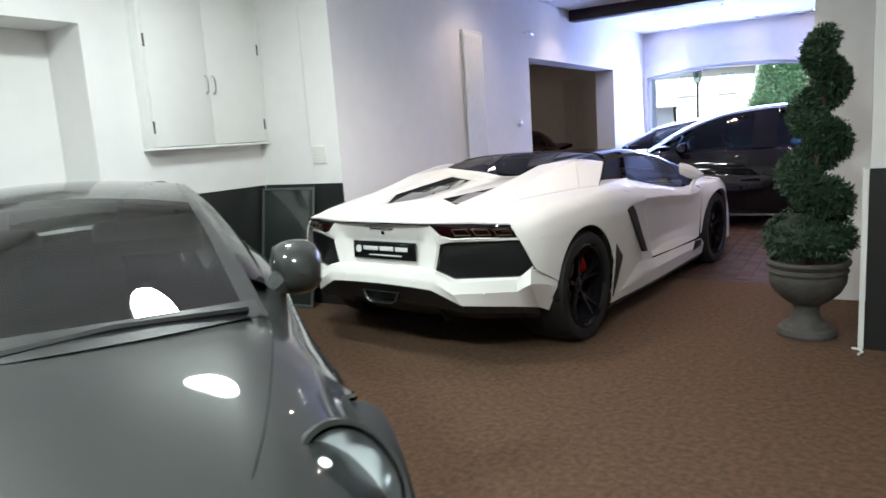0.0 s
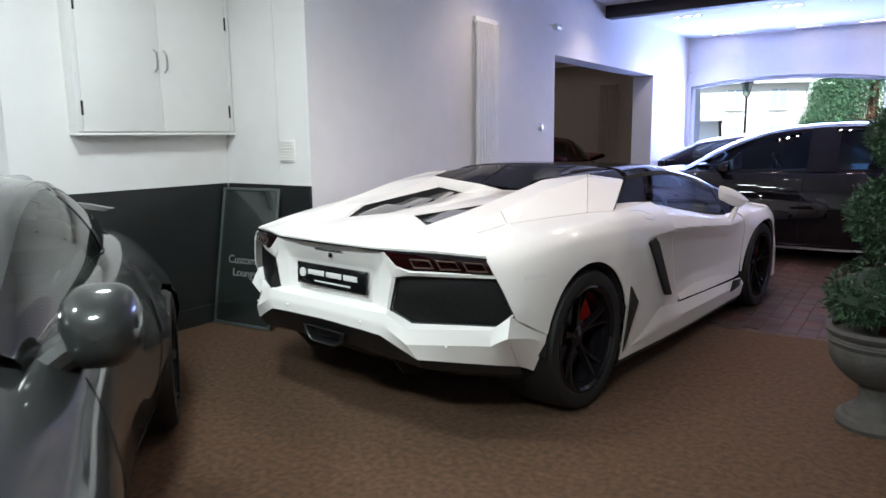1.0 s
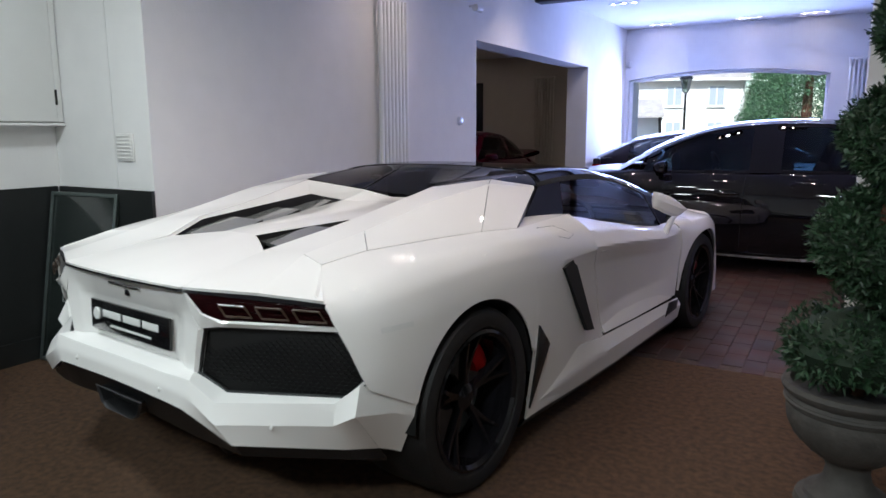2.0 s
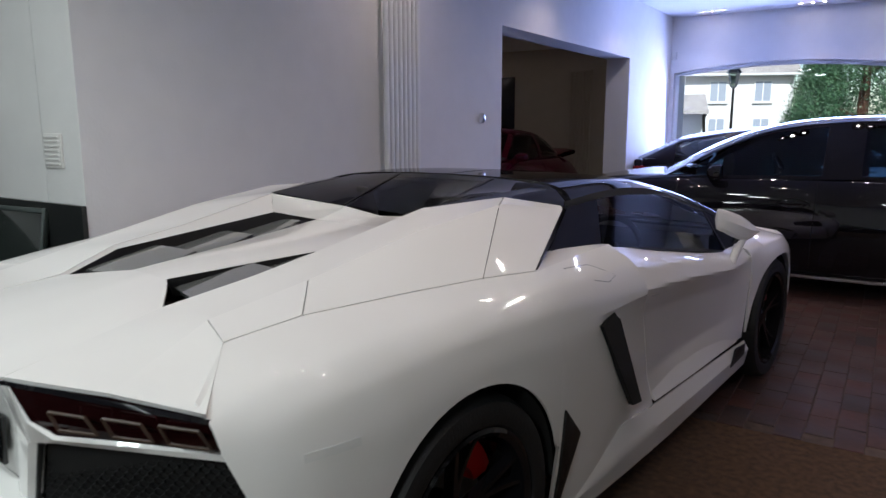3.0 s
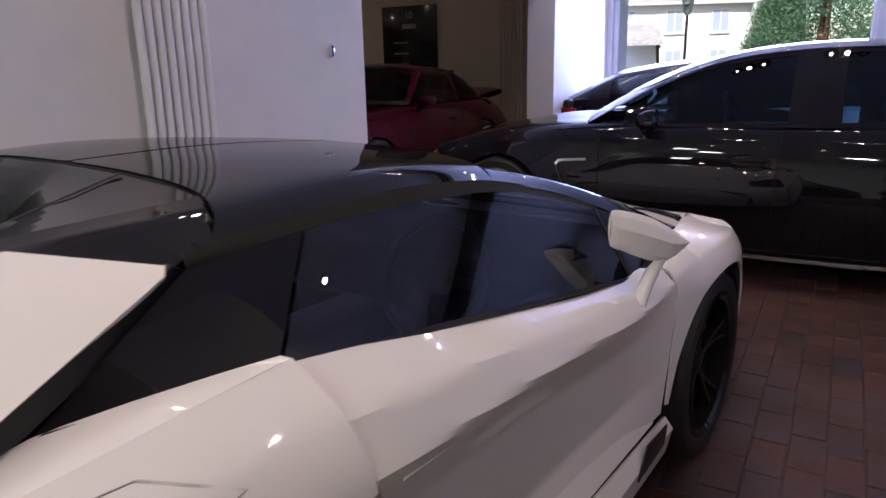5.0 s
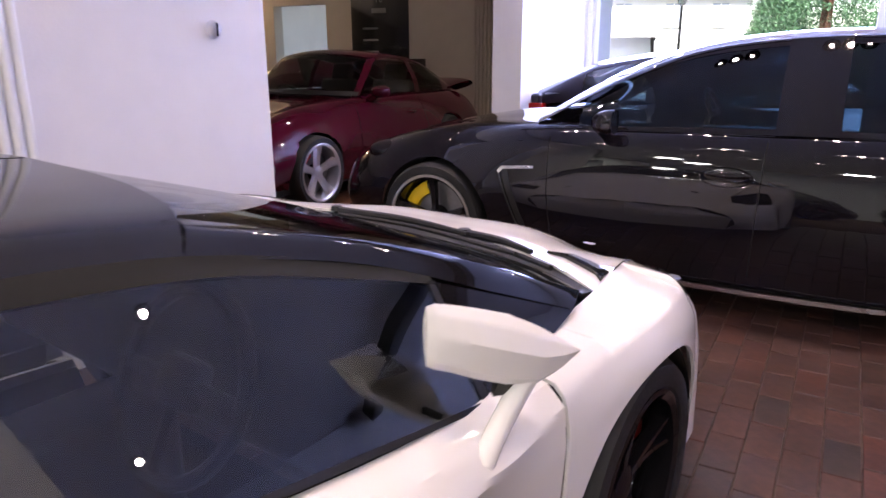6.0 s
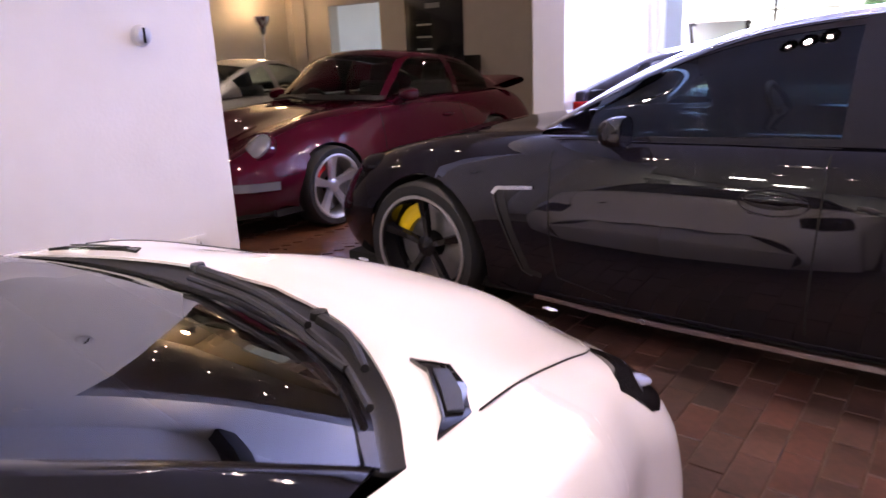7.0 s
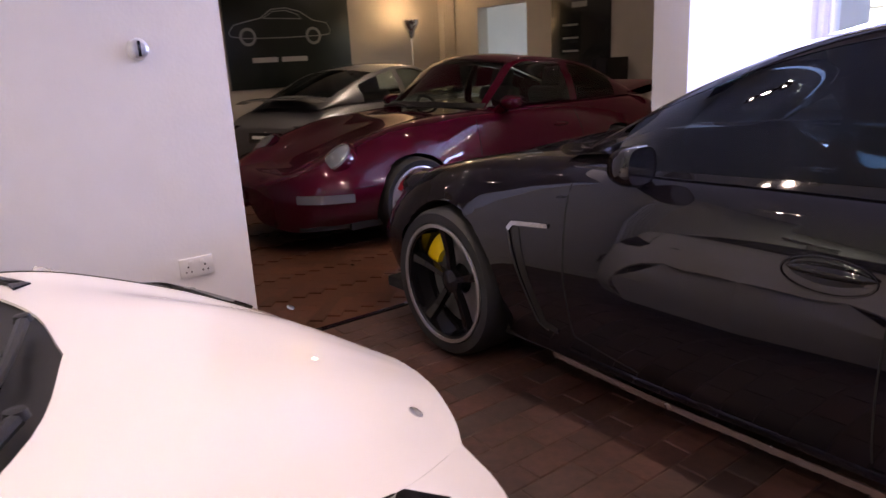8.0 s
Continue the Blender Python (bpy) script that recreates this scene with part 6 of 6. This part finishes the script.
def wall_bits():
    d = thing("door_holder", pose(WX, 8.10, 1.40, 0, 0, -90), "round chrome wall knob with dark slot", "wall fitting")
    bm = bmnew()
    lathe(bm, [(0.0005, 0.034), (0.025, 0.032), (0.038, 0.022), (0.043, 0.0)], "y", 32)
    part("dome", bm, "alloy", d)
    part("slot", box(bmnew(), (-0.006, 0.018, -0.030), (0.006, 0.0345, 0.030), 0.002), "gloss", d)
    s = thing("power_socket", pose(WX, 8.20, 0.48, 0, 0, -90), "white double power socket with switches", "socket")
    part("plate", box(bmnew(), (-0.073, 0.0, -0.043), (0.073, 0.010, 0.043), 0.003), "plastic", s)
    for x in (-0.036, 0.036):
        part("rocker", box(bmnew(), (x - 0.010 + (0.012 if x < 0 else -0.012), 0.009, 0.012), (x + 0.010 + (0.012 if x < 0 else -0.012), 0.013, 0.032), 0.002), "plastic", s)
        for dx, dz in ((0, 0.005), (-0.011, -0.018), (0.011, -0.018)):
            part("pin_hole", box(bmnew(), (x + dx - 0.003, 0.0085, dz - 0.004), (x + dx + 0.003, 0.0105, dz + 0.004)), "gloss", s)
    v = thing("wall_vent", pose(-2.855, 4.729, 1.225, 0, 0, 180), "white louvred wall vent plate", "vent")
    part("plate", box(bmnew(), (-0.07, 0.0, -0.075), (0.07, 0.012, 0.075), 0.004), "plastic", v)
    for i in range(7):
        part("slat", box(bmnew(), (-0.058, 0.011, -0.062 + i * 0.0195), (0.058, 0.019, -0.052 + i * 0.0195), 0.002), "plastic", v)
    k = thing("security_camera", pose(WX, 8.30, 2.44, 0, 0, -90), "small white security camera on bracket", "camera")
    part("bracket", tube(bmnew(), [(0, 0, 0.02), (0, 0.05, 0.02), (0, 0.08, 0.0)], 0.012, 8), "plastic", k)
    bm = bmnew()
    lathe(bm, [(0.0005, -0.05), (0.03, -0.05), (0.034, -0.04), (0.034, 0.07), (0.03, 0.075), (0.0005, 0.07)], "x", 20, (0, 0.10, -0.01))
    part("housing", bm, "plastic", k)
    a = thing("alarm_sensor", pose(-2.60, YE, 2.34, 0, 0, 180), "small white alarm sensor in the corner", "sensor")
    part("body", box(bmnew(), (-0.035, 0.0, -0.055), (0.035, 0.045, 0.055), 0.012, 3), "plastic", a)
    part("lens", box(bmnew(), (-0.022, 0.044, -0.04), (0.022, 0.049, 0.005), 0.003), "ink", a)


wall_bits()


def downlight(x, y, z, energy_label="round recessed ceiling downlight with chrome ring"):
    d = thing("downlight", pose(x, y, z), energy_label, "downlight", "recessed ceiling downlights")
    bm = bmnew()
    lathe(bm, [(0.044, 0.004), (0.046, -0.008), (0.062, -0.006), (0.064, 0.0)], "z", 28)
    part("ring", bm, "chrome", d)
    bm = bmnew()
    lathe(bm, [(0.0005, -0.003), (0.014, -0.003), (0.017, -0.001)], "z", 20)
    part("bulb", bm, "bulb", d)
    bm = bmnew()
    lathe(bm, [(0.017, -0.001), (0.032, -0.004), (0.0445, -0.006)], "z", 24)
    part("reflector", bm, "steel", d)
    return d


first = downlight(SPOTS[0][0], SPOTS[0][1], CEIL)
for sx, sy in SPOTS[1:] + MID_SPOTS + [(sx + d, sy) for sx, sy in MID_SPOTS[:3] + SPOTS for d in (-0.13, 0.13)]:
    copy_thing(first, pose(sx, sy, CEIL))
for sx, sy in SIDE_SPOTS + SIDE_EXTRA:
    copy_thing(first, pose(sx, sy, 2.68))


def ceiling_panel(x, y):
    d = thing("ceiling_light", pose(x, y, CEIL), "round white opal ceiling light", "ceiling light", "round ceiling lights")
    bm = bmnew()
    lathe(bm, [(0.235, 0.0), (0.240, -0.02), (0.230, -0.032), (0.215, -0.030)], "z", 40)
    part("rim", bm, "white", d)
    bm = bmnew()
    lathe(bm, [(0.215, -0.026), (0.16, -0.031), (0.08, -0.034), (0.0005, -0.034)], "z", 40)
    part("diffuser", bm, "panelglow", d)
    return d


first = ceiling_panel(*PANELS[0])
for sx, sy in PANELS[1:]:
    copy_thing(first, pose(sx, sy, CEIL))


def words(text, size, material, parent, m, align="CENTER"):
    cu = bpy.data.curves.new("lettering", "FONT")
    cu.body, cu.size, cu.extrude, cu.align_x, cu.align_y = text, size, 0.0008, align, "CENTER"
    tmp = bpy.data.objects.new("lettering", cu)
    scene.collection.objects.link(tmp)
    me = bpy.data.meshes.new_from_object(tmp.evaluated_get(bpy.context.evaluated_depsgraph_get()))
    bpy.data.objects.remove(tmp)
    me.materials.clear()
    me.materials.append(M[material])
    ob = new("lettering", me)
    ob.parent = parent
    ob.matrix_basis = m
    return ob


def leaning_sign():
    s = thing("leaning_sign", pose(-3.17, 4.50, 0.0, -10.3, 0, 5), "dark framed glass sign leaning against black dado", "sign")
    w, h = 0.54, 0.985
    part("board", box(bmnew(), (-w / 2, 0.0, 0.004), (w / 2, 0.018, h), 0.003), "acrylic", s)
    for lo, hi in (((-w / 2, -0.008, 0.004), (-w / 2 + 0.022, 0.0, h)), ((w / 2 - 0.022, -0.008, 0.004), (w / 2, 0.0, h)), ((-w / 2 + 0.022, -0.008, h - 0.022), (w / 2 - 0.022, 0.0, h)), ((-w / 2 + 0.022, -0.008, 0.004), (w / 2 - 0.022, 0.0, 0.026))):
        part("frame_bar", box(bmnew(), lo, hi, 0.003), "signframe", s)
    words("Customer", 0.082, "greytext", s, pose(0, -0.003, 0.47, 90, 0, 0))
    words("Lounge", 0.082, "greytext", s, pose(0, -0.003, 0.38, 90, 0, 0))


leaning_sign()


def urn():
    u = thing("stone_urn", pose(0.62, 4.93, 0), "weathered grey cast stone urn on round foot", "urn")
    bm = bmnew()
    lathe(bm, [(0.0005, 0.0), (0.155, 0.0), (0.162, 0.02), (0.155, 0.045), (0.135, 0.055), (0.13, 0.07), (0.10, 0.085), (0.075, 0.12), (0.068, 0.16), (0.08, 0.19), (0.10, 0.20)], "z", 48)
    part("foot", bm, "stone", u)
    bm = bmnew()
    lathe(bm, [(0.095, 0.198), (0.13, 0.225), (0.175, 0.27), (0.20, 0.32), (0.208, 0.36), (0.204, 0.375), (0.212, 0.385), (0.212, 0.405), (0.205, 0.415), (0.222, 0.43), (0.228, 0.445), (0.222, 0.46), (0.20, 0.46), (0.19, 0.43), (0.0005, 0.42)], "z", 96)
    for v in bm.verts:
        if 0.205 < v.co.z < 0.345:
            k = 1 + 0.022 * abs(math.cos(12 * math.atan2(v.co.y, v.co.x))) * min(1, (0.345 - v.co.z) / 0.03)
            v.co.x, v.co.y = v.co.x * k, v.co.y * k
    part("bowl", bm, "stone", u)
    bm = bmnew()
    lathe(bm, [(0.212, 0.388), (0.218, 0.395), (0.212, 0.402)], "z", 48)
    part("bead", bm, "stone", u)
    t = thing("spiral_topiary", pose(0.625, 4.93, 0.42), "green spiral-clipped conifer topiary planted in the urn", "topiary")
    part("trunk", tube(bmnew(), [(0.0065 * i + 0.012 * math.sin(i * 1.1), 0.012 * math.cos(i * 1.1), 0.115 * i) for i in range(12)], [0.024 - 0.0012 * i for i in range(12)], 8), "bark", t)
    rng = random.Random(5)
    verts, faces = [], []
    clumps = []
    for i in range(11):
        a = 2 * math.pi * i / 11
        clumps.append((0.150 * math.cos(a), 0.150 * math.sin(a), 0.165 + 0.02 * math.sin(3 * a), 0.100 + 0.008 * math.sin(5 * a)))
    clumps.append((0, 0, 0.22, 0.17))
    low = len(clumps)
    n = 58
    for i in range(n):
        f = i / (n - 1)
        z = 0.34 + 0.95 * f
        a = math.pi - 2 * math.pi * (z - 0.545) / 0.335
        rad = 0.112 - 0.068 * f
        clumps.append((0.075 * f + rad * math.cos(a), rad * math.sin(a), z, (0.112 - 0.036 * f) * rng.uniform(0.92, 1.08)))
    for cx, cy, cz, r in clumps:
        for _ in range(int(2100 * r)):
            d = Vector((rng.gauss(0, 1), rng.gauss(0, 1), rng.gauss(0, 1))).normalized()
            tuft = Vector((cx, cy, cz)) + d * r * rng.uniform(0.78, 1.04)
            for _ in range(3):
                q = (d + Vector((rng.gauss(0, 0.45), rng.gauss(0, 0.45), rng.gauss(0, 0.45)))).normalized()
                p = tuft + Vector((rng.gauss(0, 0.006), rng.gauss(0, 0.006), rng.gauss(0, 0.006)))
                side = q.orthogonal().normalized()
                side.rotate(Matrix.Rotation(rng.uniform(0, 6.28), 3, q))
                up = (q + 0.6 * q.cross(side)).normalized()
                le, wi = rng.uniform(0.014, 0.026), rng.uniform(0.003, 0.006)
                k = len(verts)
                verts += [p - side * wi, p - up * le * 0.4, p + side * wi, p + up * le]
                faces.append((k, k + 1, k + 2, k + 3))
    me = bpy.data.meshes.new("foliage")
    me.from_pydata([tuple(v) for v in verts], [], faces)
    me.materials.append(M["leaf"])
    ob = new("foliage", me)
    ob.parent = t
    # solid core in darkened green stands in for shade between the leaves
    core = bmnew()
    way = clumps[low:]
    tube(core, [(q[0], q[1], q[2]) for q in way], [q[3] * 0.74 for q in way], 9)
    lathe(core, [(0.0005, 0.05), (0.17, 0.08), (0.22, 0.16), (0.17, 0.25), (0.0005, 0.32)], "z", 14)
    part("inner_growth", core, "leafshade", t)
    # paper scraps by the foot
    w = thing("cable_end", pose(0.86, 4.70, 0.0), "short grey cable end on the matting", "cable")
    part("cable", tube(bmnew(), [(0, 0, 0.01), (0.03, -0.02, 0.012), (0.05, -0.06, 0.01), (0.03, -0.10, 0.008)], 0.007, 8), "plastic", w)


urn()


# ---- side room things ----
def side_room():
    p = thing("car_poster", pose(SW + 0.002, 11.98, 2.02, 0, 0, 90), "large dark poster with grey line drawing of a classic coupe", "poster")
    # local x runs to the left along the wall when facing it; y into the wall
    p.matrix_world = pose(SW + 0.002, 11.98, 2.02, 0, 0, 90)
    part("board", box(bmnew(), (-0.98, -0.022, -1.0), (0.98, 0.0, 0.60), 0.003), "poster", p)
    top = [(-0.78, 0.0), (-0.70, 0.10), (-0.45, 0.16), (-0.30, 0.19), (-0.12, 0.31), (0.10, 0.33), (0.32, 0.28), (0.52, 0.16), (0.74, 0.12), (0.80, 0.02), (0.78, -0.04), (0.62, -0.06), (0.0, -0.08), (-0.55, -0.08), (-0.76, -0.05), (-0.78, 0.0)]
    part("drawn_outline", tube(bmnew(), [(x - 0.15, -0.024, z - 0.22) for x, z in top], 0.008, 6, False), "posterline", p)
    part("drawn_window", tube(bmnew(), [(-0.41, -0.024, -0.03), (-0.25, -0.024, 0.06), (-0.05, -0.024, 0.075), (0.13, -0.024, 0.02), (0.19, -0.024, -0.04), (-0.41, -0.024, -0.03)], 0.006, 6, False), "posterline", p)
    for x in (-0.66, 0.36):
        bm = bmnew()
        lathe(bm, [(0.085, -0.026), (0.11, -0.026), (0.125, -0.022)], "y", 28, (x, 0, -0.28))
        part("drawn_wheel", bm, "posterline", p)
    for a, b in ((-0.63, -0.24), (-0.18, 0.23)):
        part("caption_bar", box(bmnew(), (a, -0.025, -0.635), (b, -0.0215, -0.565)), "ink", p)
    # dark list board
    d = thing("list_board", pose(-6.25, SN - 0.002, 1.55), "tall black notice board with white printed lines", "notice board")
    part("board", box(bmnew(), (-0.52, -0.025, -0.78), (0.52, 0.0, 0.68), 0.004), "platebk", d)
    words("10", 0.16, "greytext", d, pose(0.0, -0.0265, 0.53, 90, 0, 0))
    part("title_bar", box(bmnew(), (-0.13, -0.028, 0.33), (0.13, -0.0245, 0.40)), "greytext", d)
    for i in range(6):
        part("line_bar", box(bmnew(), (-0.30, -0.028, 0.10 - 0.17 * i), (-0.02, -0.0245, 0.125 - 0.17 * i)), "greytext", d)
    c = thing("black_side_cabinet", pose(-5.56, SN - 0.23, 0), "low black cabinet beside the notice board", "cabinet")
    part("carcass", box(bmnew(), (-0.13, -0.2, 0.0), (0.13, 0.2, 1.22), 0.006), "gloss", c)
    part("door", box(bmnew(), (-0.12, -0.212, 0.05), (0.12, -0.201, 1.18), 0.003), "gloss", c)
    # uplighter
    l = thing("floor_lamp", pose(-9.0, 13.85, 0), "chrome floor uplighter with glowing bowl", "lamp")
    bm = bmnew()
    lathe(bm, [(0.0005, 0.0), (0.14, 0.0), (0.14, 0.015), (0.03, 0.03), (0.014, 0.05)], "z", 28)
    part("base", bm, "chrome", l)
    part("pole", tube(bmnew(), [(0, 0, 0.03), (0, 0, 1.66)], 0.013, 12), "chrome", l)
    bm = bmnew()
    lathe(bm, [(0.02, 1.64), (0.05, 1.68), (0.06, 1.76), (0.10, 1.80), (0.125, 1.86), (0.13, 1.92)], "z", 32)
    part("bowl", bm, "chrome", l)
    bm = bmnew()
    lathe(bm, [(0.0005, 1.885), (0.115, 1.885)], "z", 24)
    part("bulb", bm, "shade", l)


side_room()


# ---- outside ----
def outside():
    h = thing("white_house", pose(-11.5, 44, 0, 0, 0, 24), "white rendered house with tiled roof", "house")
    bm = bmnew()
    w, d, e = 7.2, 6.0, 4.35
    box(bm, (-w, 0, -0.06), (w, d, e))
    part("wall", bm, "render_white", h)
    bm = bmnew()
    poly(bm, [(-w - 0.3, -0.45, e - 0.15), (-w - 0.3, d / 2, e + 2.6), (-w - 0.3, d + 0.45, e - 0.15)], (2 * w + 0.6, 0, 0))
    part("roof", bm, "slate", h)
    part("gutter", tube(bmnew(), [(-w - 0.3, -0.5, e - 0.15), (w + 0.3, -0.5, e - 0.15)], 0.07, 8), "white", h)
    for x in (-5.2, -2.4, 0.6, 3.2, 5.6):
        for z in (2.75, 0.7):
            n = new("window")
            n.parent = h
            n.matrix_basis = pose(x, 0, z)
            part("frame", box(bmnew(), (-0.48, -0.05, -0.05), (0.48, -0.001, 1.15), 0.01), "white", n)
            for k in (-0.22, 0.22):
                part("pane", box(bmnew(), (k - 0.19, -0.06, 0.02), (k + 0.19, -0.05, 1.08)), "glarepane", n)
            part("sill", box(bmnew(), (-0.55, -0.14, -0.12), (0.55, -0.001, -0.05), 0.01), "white", n)
    p = thing("porch_canopy", pose(-6.0, 27.5, 0, 0, 0, 10), "tiled porch canopy on timber brackets", "canopy")
    bm = bmnew()
    poly(bm, [(-0.9, -0.6, 1.75), (0.9, -0.6, 1.75), (0.7, 0.5, 2.35), (-0.7, 0.5, 2.35)], (0, 0.02, 0.09))
    part("roof", bm, "slate", p)
    part("wall", box(bmnew(), (-1.6, 0.5, -0.06), (0.75, 0.8, 2.6)), "render_white", p)
    for x in (-0.75, 0.75):
        part("post", tube(bmnew(), [(x, 0.49, 0.9), (x * 0.98, -0.45, 1.72)], 0.05, 8), "beam", p)
        part("post", tube(bmnew(), [(x, -0.5, 1.72), (x, 0.49, 1.72)], 0.05, 8), "beam", p)
    l = thing("street_lantern", pose(-3.35, 22, -0.06), "black post lantern in the yard", "lantern")
    part("post", tube(bmnew(), [(0, 0, 0), (0, 0, 0.4), (0, 0, 0.42), (0, 0, 2.35)], [0.08, 0.07, 0.04, 0.03], 10), "gloss", l)
    bm = bmnew()
    lathe(bm, [(0.05, 2.35), (0.09, 2.40), (0.15, 2.72)], "z", 6)
    part("glazing", bm, "glassmid", l)
    bm = bmnew()
    lathe(bm, [(0.19, 2.71), (0.12, 2.82), (0.05, 2.88), (0.015, 3.0)], "z", 6)
    part("cap", bm, "gloss", l)
    rng = random.Random(9)
    for tx, ty, hh, rr, lab in ((-0.9, 31, 7.5, 2.0, "tall green conifer tree beyond the window"), (2.6, 33, 8.5, 2.4, "bright green tree beyond the window"), (-3.6, 47, 6.0, 1.8, "distant green tree beyond the yard"), (5.6, 36, 8.0, 2.8, "green tree beyond the window")):
        t = thing("tree", pose(tx, ty, -0.06), lab, "tree", "trees in the yard")
        part("trunk", tube(bmnew(), [(0, 0, 0), (0.05, 0.02, hh * 0.4), (0, 0, hh * 0.9)], [0.22, 0.15, 0.03], 10), "bark", t)
        for i in range(7):
            a = i * 2.4
            z = hh * (0.12 + 0.1 * i)
            part("limb", tube(bmnew(), [(0, 0, z), (rr * 0.4 * math.cos(a), rr * 0.4 * math.sin(a), z + 0.3), (rr * 0.75 * math.cos(a), rr * 0.75 * math.sin(a), z + 0.4)], [0.07, 0.05, 0.02], 6), "bark", t)
        verts, faces = [], []
        for _ in range(420):
            f = rng.random()
            z = hh * (0.06 + 0.94 * f)
            a = rng.uniform(0, 6.283)
            rad = rr * (1 - f) ** 0.7 * rng.uniform(0.55, 1.08) + 0.1
            c = Vector((rad * math.cos(a), rad * math.sin(a), z))
            for _ in range(84):
                p0 = c + Vector((rng.gauss(0, 0.2), rng.gauss(0, 0.2), rng.gauss(0, 0.26)))
                q = Vector((rng.gauss(0, 1), rng.gauss(0, 1), rng.gauss(0, 1))).normalized()
                s = q.orthogonal().normalized() * rng.uniform(0.016, 0.035)
                u = q.cross(s).normalized() * rng.uniform(0.05, 0.10)
                k = len(verts)
                verts += [p0 - s, p0 - u * 0.4, p0 + s, p0 + u]
                faces.append((k, k + 1, k + 2, k + 3))
        me = bpy.data.meshes.new("crown")
        me.from_pydata([tuple(v) for v in verts], [], faces)
        me.materials.append(M["conifer"])
        ob = new("crown", me)
        ob.parent = t


outside()


# ---- pavers and wood blocks ----
def pavers():
    base = bpy.data.objects["floor_brick_bed"]
    lx, ly, pitch_x, pitch_y = 0.1120, 0.2295, 0.1167, 0.235
    meshes = []
    for k in range(4):
        bm = bmnew()
        rng = random.Random(40 + k)
        box(bm, (-lx / 2, -ly / 2, -0.03), (lx / 2, ly / 2, 0.0), 0.003, 1)
        for v in bm.verts:
            v.co += Vector((rng.uniform(-0.0015, 0.0015), rng.uniform(-0.0015, 0.0015), rng.uniform(-0.001, 0.001)))
        finish(bm, 15)
        me = bpy.data.meshes.new("brick")
        bm.to_mesh(me)
        bm.free()
        me.materials.append(M["brick"])
        meshes.append(me)
    rng = random.Random(3)
    count = 0
    verts, faces = [], []
    for i in range(int((3.4 - WX + 0.3) / pitch_x)):
        for j in range(int((YE - 6.26) / pitch_y) + 1):
            x = WX - 0.262 + pitch_x * (i + 0.5)
            y = 6.26 + pitch_y * (j + 0.5 + 0.5 * (i % 2)) - 0.03 * (i % 2)
            if x - lx / 2 < WX - 0.04 or x - lx / 2 < WX + 0.003 and not 8.46 < y - ly / 2 < y + ly / 2 < 11.79:
                continue
            if y + ly / 2 > YE or (x > 0.56 and y < 6.5):
                continue
            z = rng.uniform(-0.0015, 0.0005)
            if -0.75 < x < 0.80 and 6.26 < y < 9.05 and count < 300:
                ob = new("brick", meshes[rng.randrange(4)])
                ob.parent = base
                ob.matrix_basis = pose(x, y, z, rng.uniform(-0.08, 0.08), rng.uniform(-0.1, 0.1), rng.uniform(-0.6, 0.6) + (180 if rng.random() < 0.5 else 0))
                count += 1
            else:
                k = len(verts)
                for sx, sy, zz in ((-1, -1, -0.03), (1, -1, -0.03), (1, 1, -0.03), (-1, 1, -0.03)):
                    verts.append((x + sx * lx / 2, y + sy * ly / 2, zz))
                for sx, sy in ((-1, -1), (1, -1), (1, 1), (-1, 1)):
                    verts.append((x + sx * lx / 2, y + sy * ly / 2, z - 0.003))
                for sx, sy in ((-1, -1), (1, -1), (1, 1), (-1, 1)):
                    verts.append((x + sx * (lx / 2 - 0.003), y + sy * (ly / 2 - 0.003), z))
                for a in range(4):
                    b = (a + 1) % 4
                    faces += [(k + a, k + b, k + 4 + b, k + 4 + a), (k + 4 + a, k + 4 + b, k + 8 + b, k + 8 + a)]
                faces.append((k + 8, k + 9, k + 10, k + 11))
    me = bpy.data.meshes.new("far_bricks")
    me.from_pydata(verts, [], faces)
    me.materials.append(M["brick"])
    ob = new("far_bricks", me)
    ob.parent = base
    tagged(ob, kind="stuff")
    # wood blocks laid herringbone in the side room
    verts, faces = [], []
    bw, bl = 0.075, 0.30
    rot = Matrix.Rotation(radians(45), 2)
    n = int(bl / bw)
    for i in range(-60, 60):
        for j in range(-34, 34):
            for kind in (0, 1):
                if kind == 0:
                    x0, y0, x1, y1 = j * 2 * bl / 1 * 0.5 * 2 + i * bw, i * bw, j * 2 * bl + i * bw + bl, i * bw + bw
                    x0 = j * 2 * bl + i * bw
                else:
                    x0, y0 = j * 2 * bl + i * bw + bl, i * bw
                    x1, y1 = x0 + bw, y0 + bl
                cx, cy = rot @ Vector(((x0 + x1) / 2, (y0 + y1) / 2))
                cx, cy = cx - 5.2, cy + 10.5
                if not (-7.6 < cx < WX - 0.22 and 8.3 < cy < 13.6):
                    continue
                k = len(verts)
                z = rng.uniform(-0.001, 0.0005)
                for (a, b, zz) in ((x0, y0, -0.02), (x1, y0, -0.02), (x1, y1, -0.02), (x0, y1, -0.02), (x0 + 0.001, y0 + 0.001, z), (x1 - 0.001, y0 + 0.001, z), (x1 - 0.001, y1 - 0.001, z), (x0 + 0.001, y1 - 0.001, z)):
                    p = rot @ Vector((a, b))
                    verts.append((p.x - 5.2, p.y + 10.5, zz))
                faces += [(k + 4, k + 5, k + 6, k + 7)] + [(k + a, k + (a + 1) % 4, k + 4 + (a + 1) % 4, k + 4 + a) for a in range(4)]
    me = bpy.data.meshes.new("wood_blocks")
    me.from_pydata(verts, [], faces)
    me.materials.append(M["parquet"])
    ob = new("wood_blocks", me)
    ob.parent = bpy.data.objects["floor_parquet_bed"]
    tagged(ob, kind="stuff")


pavers()
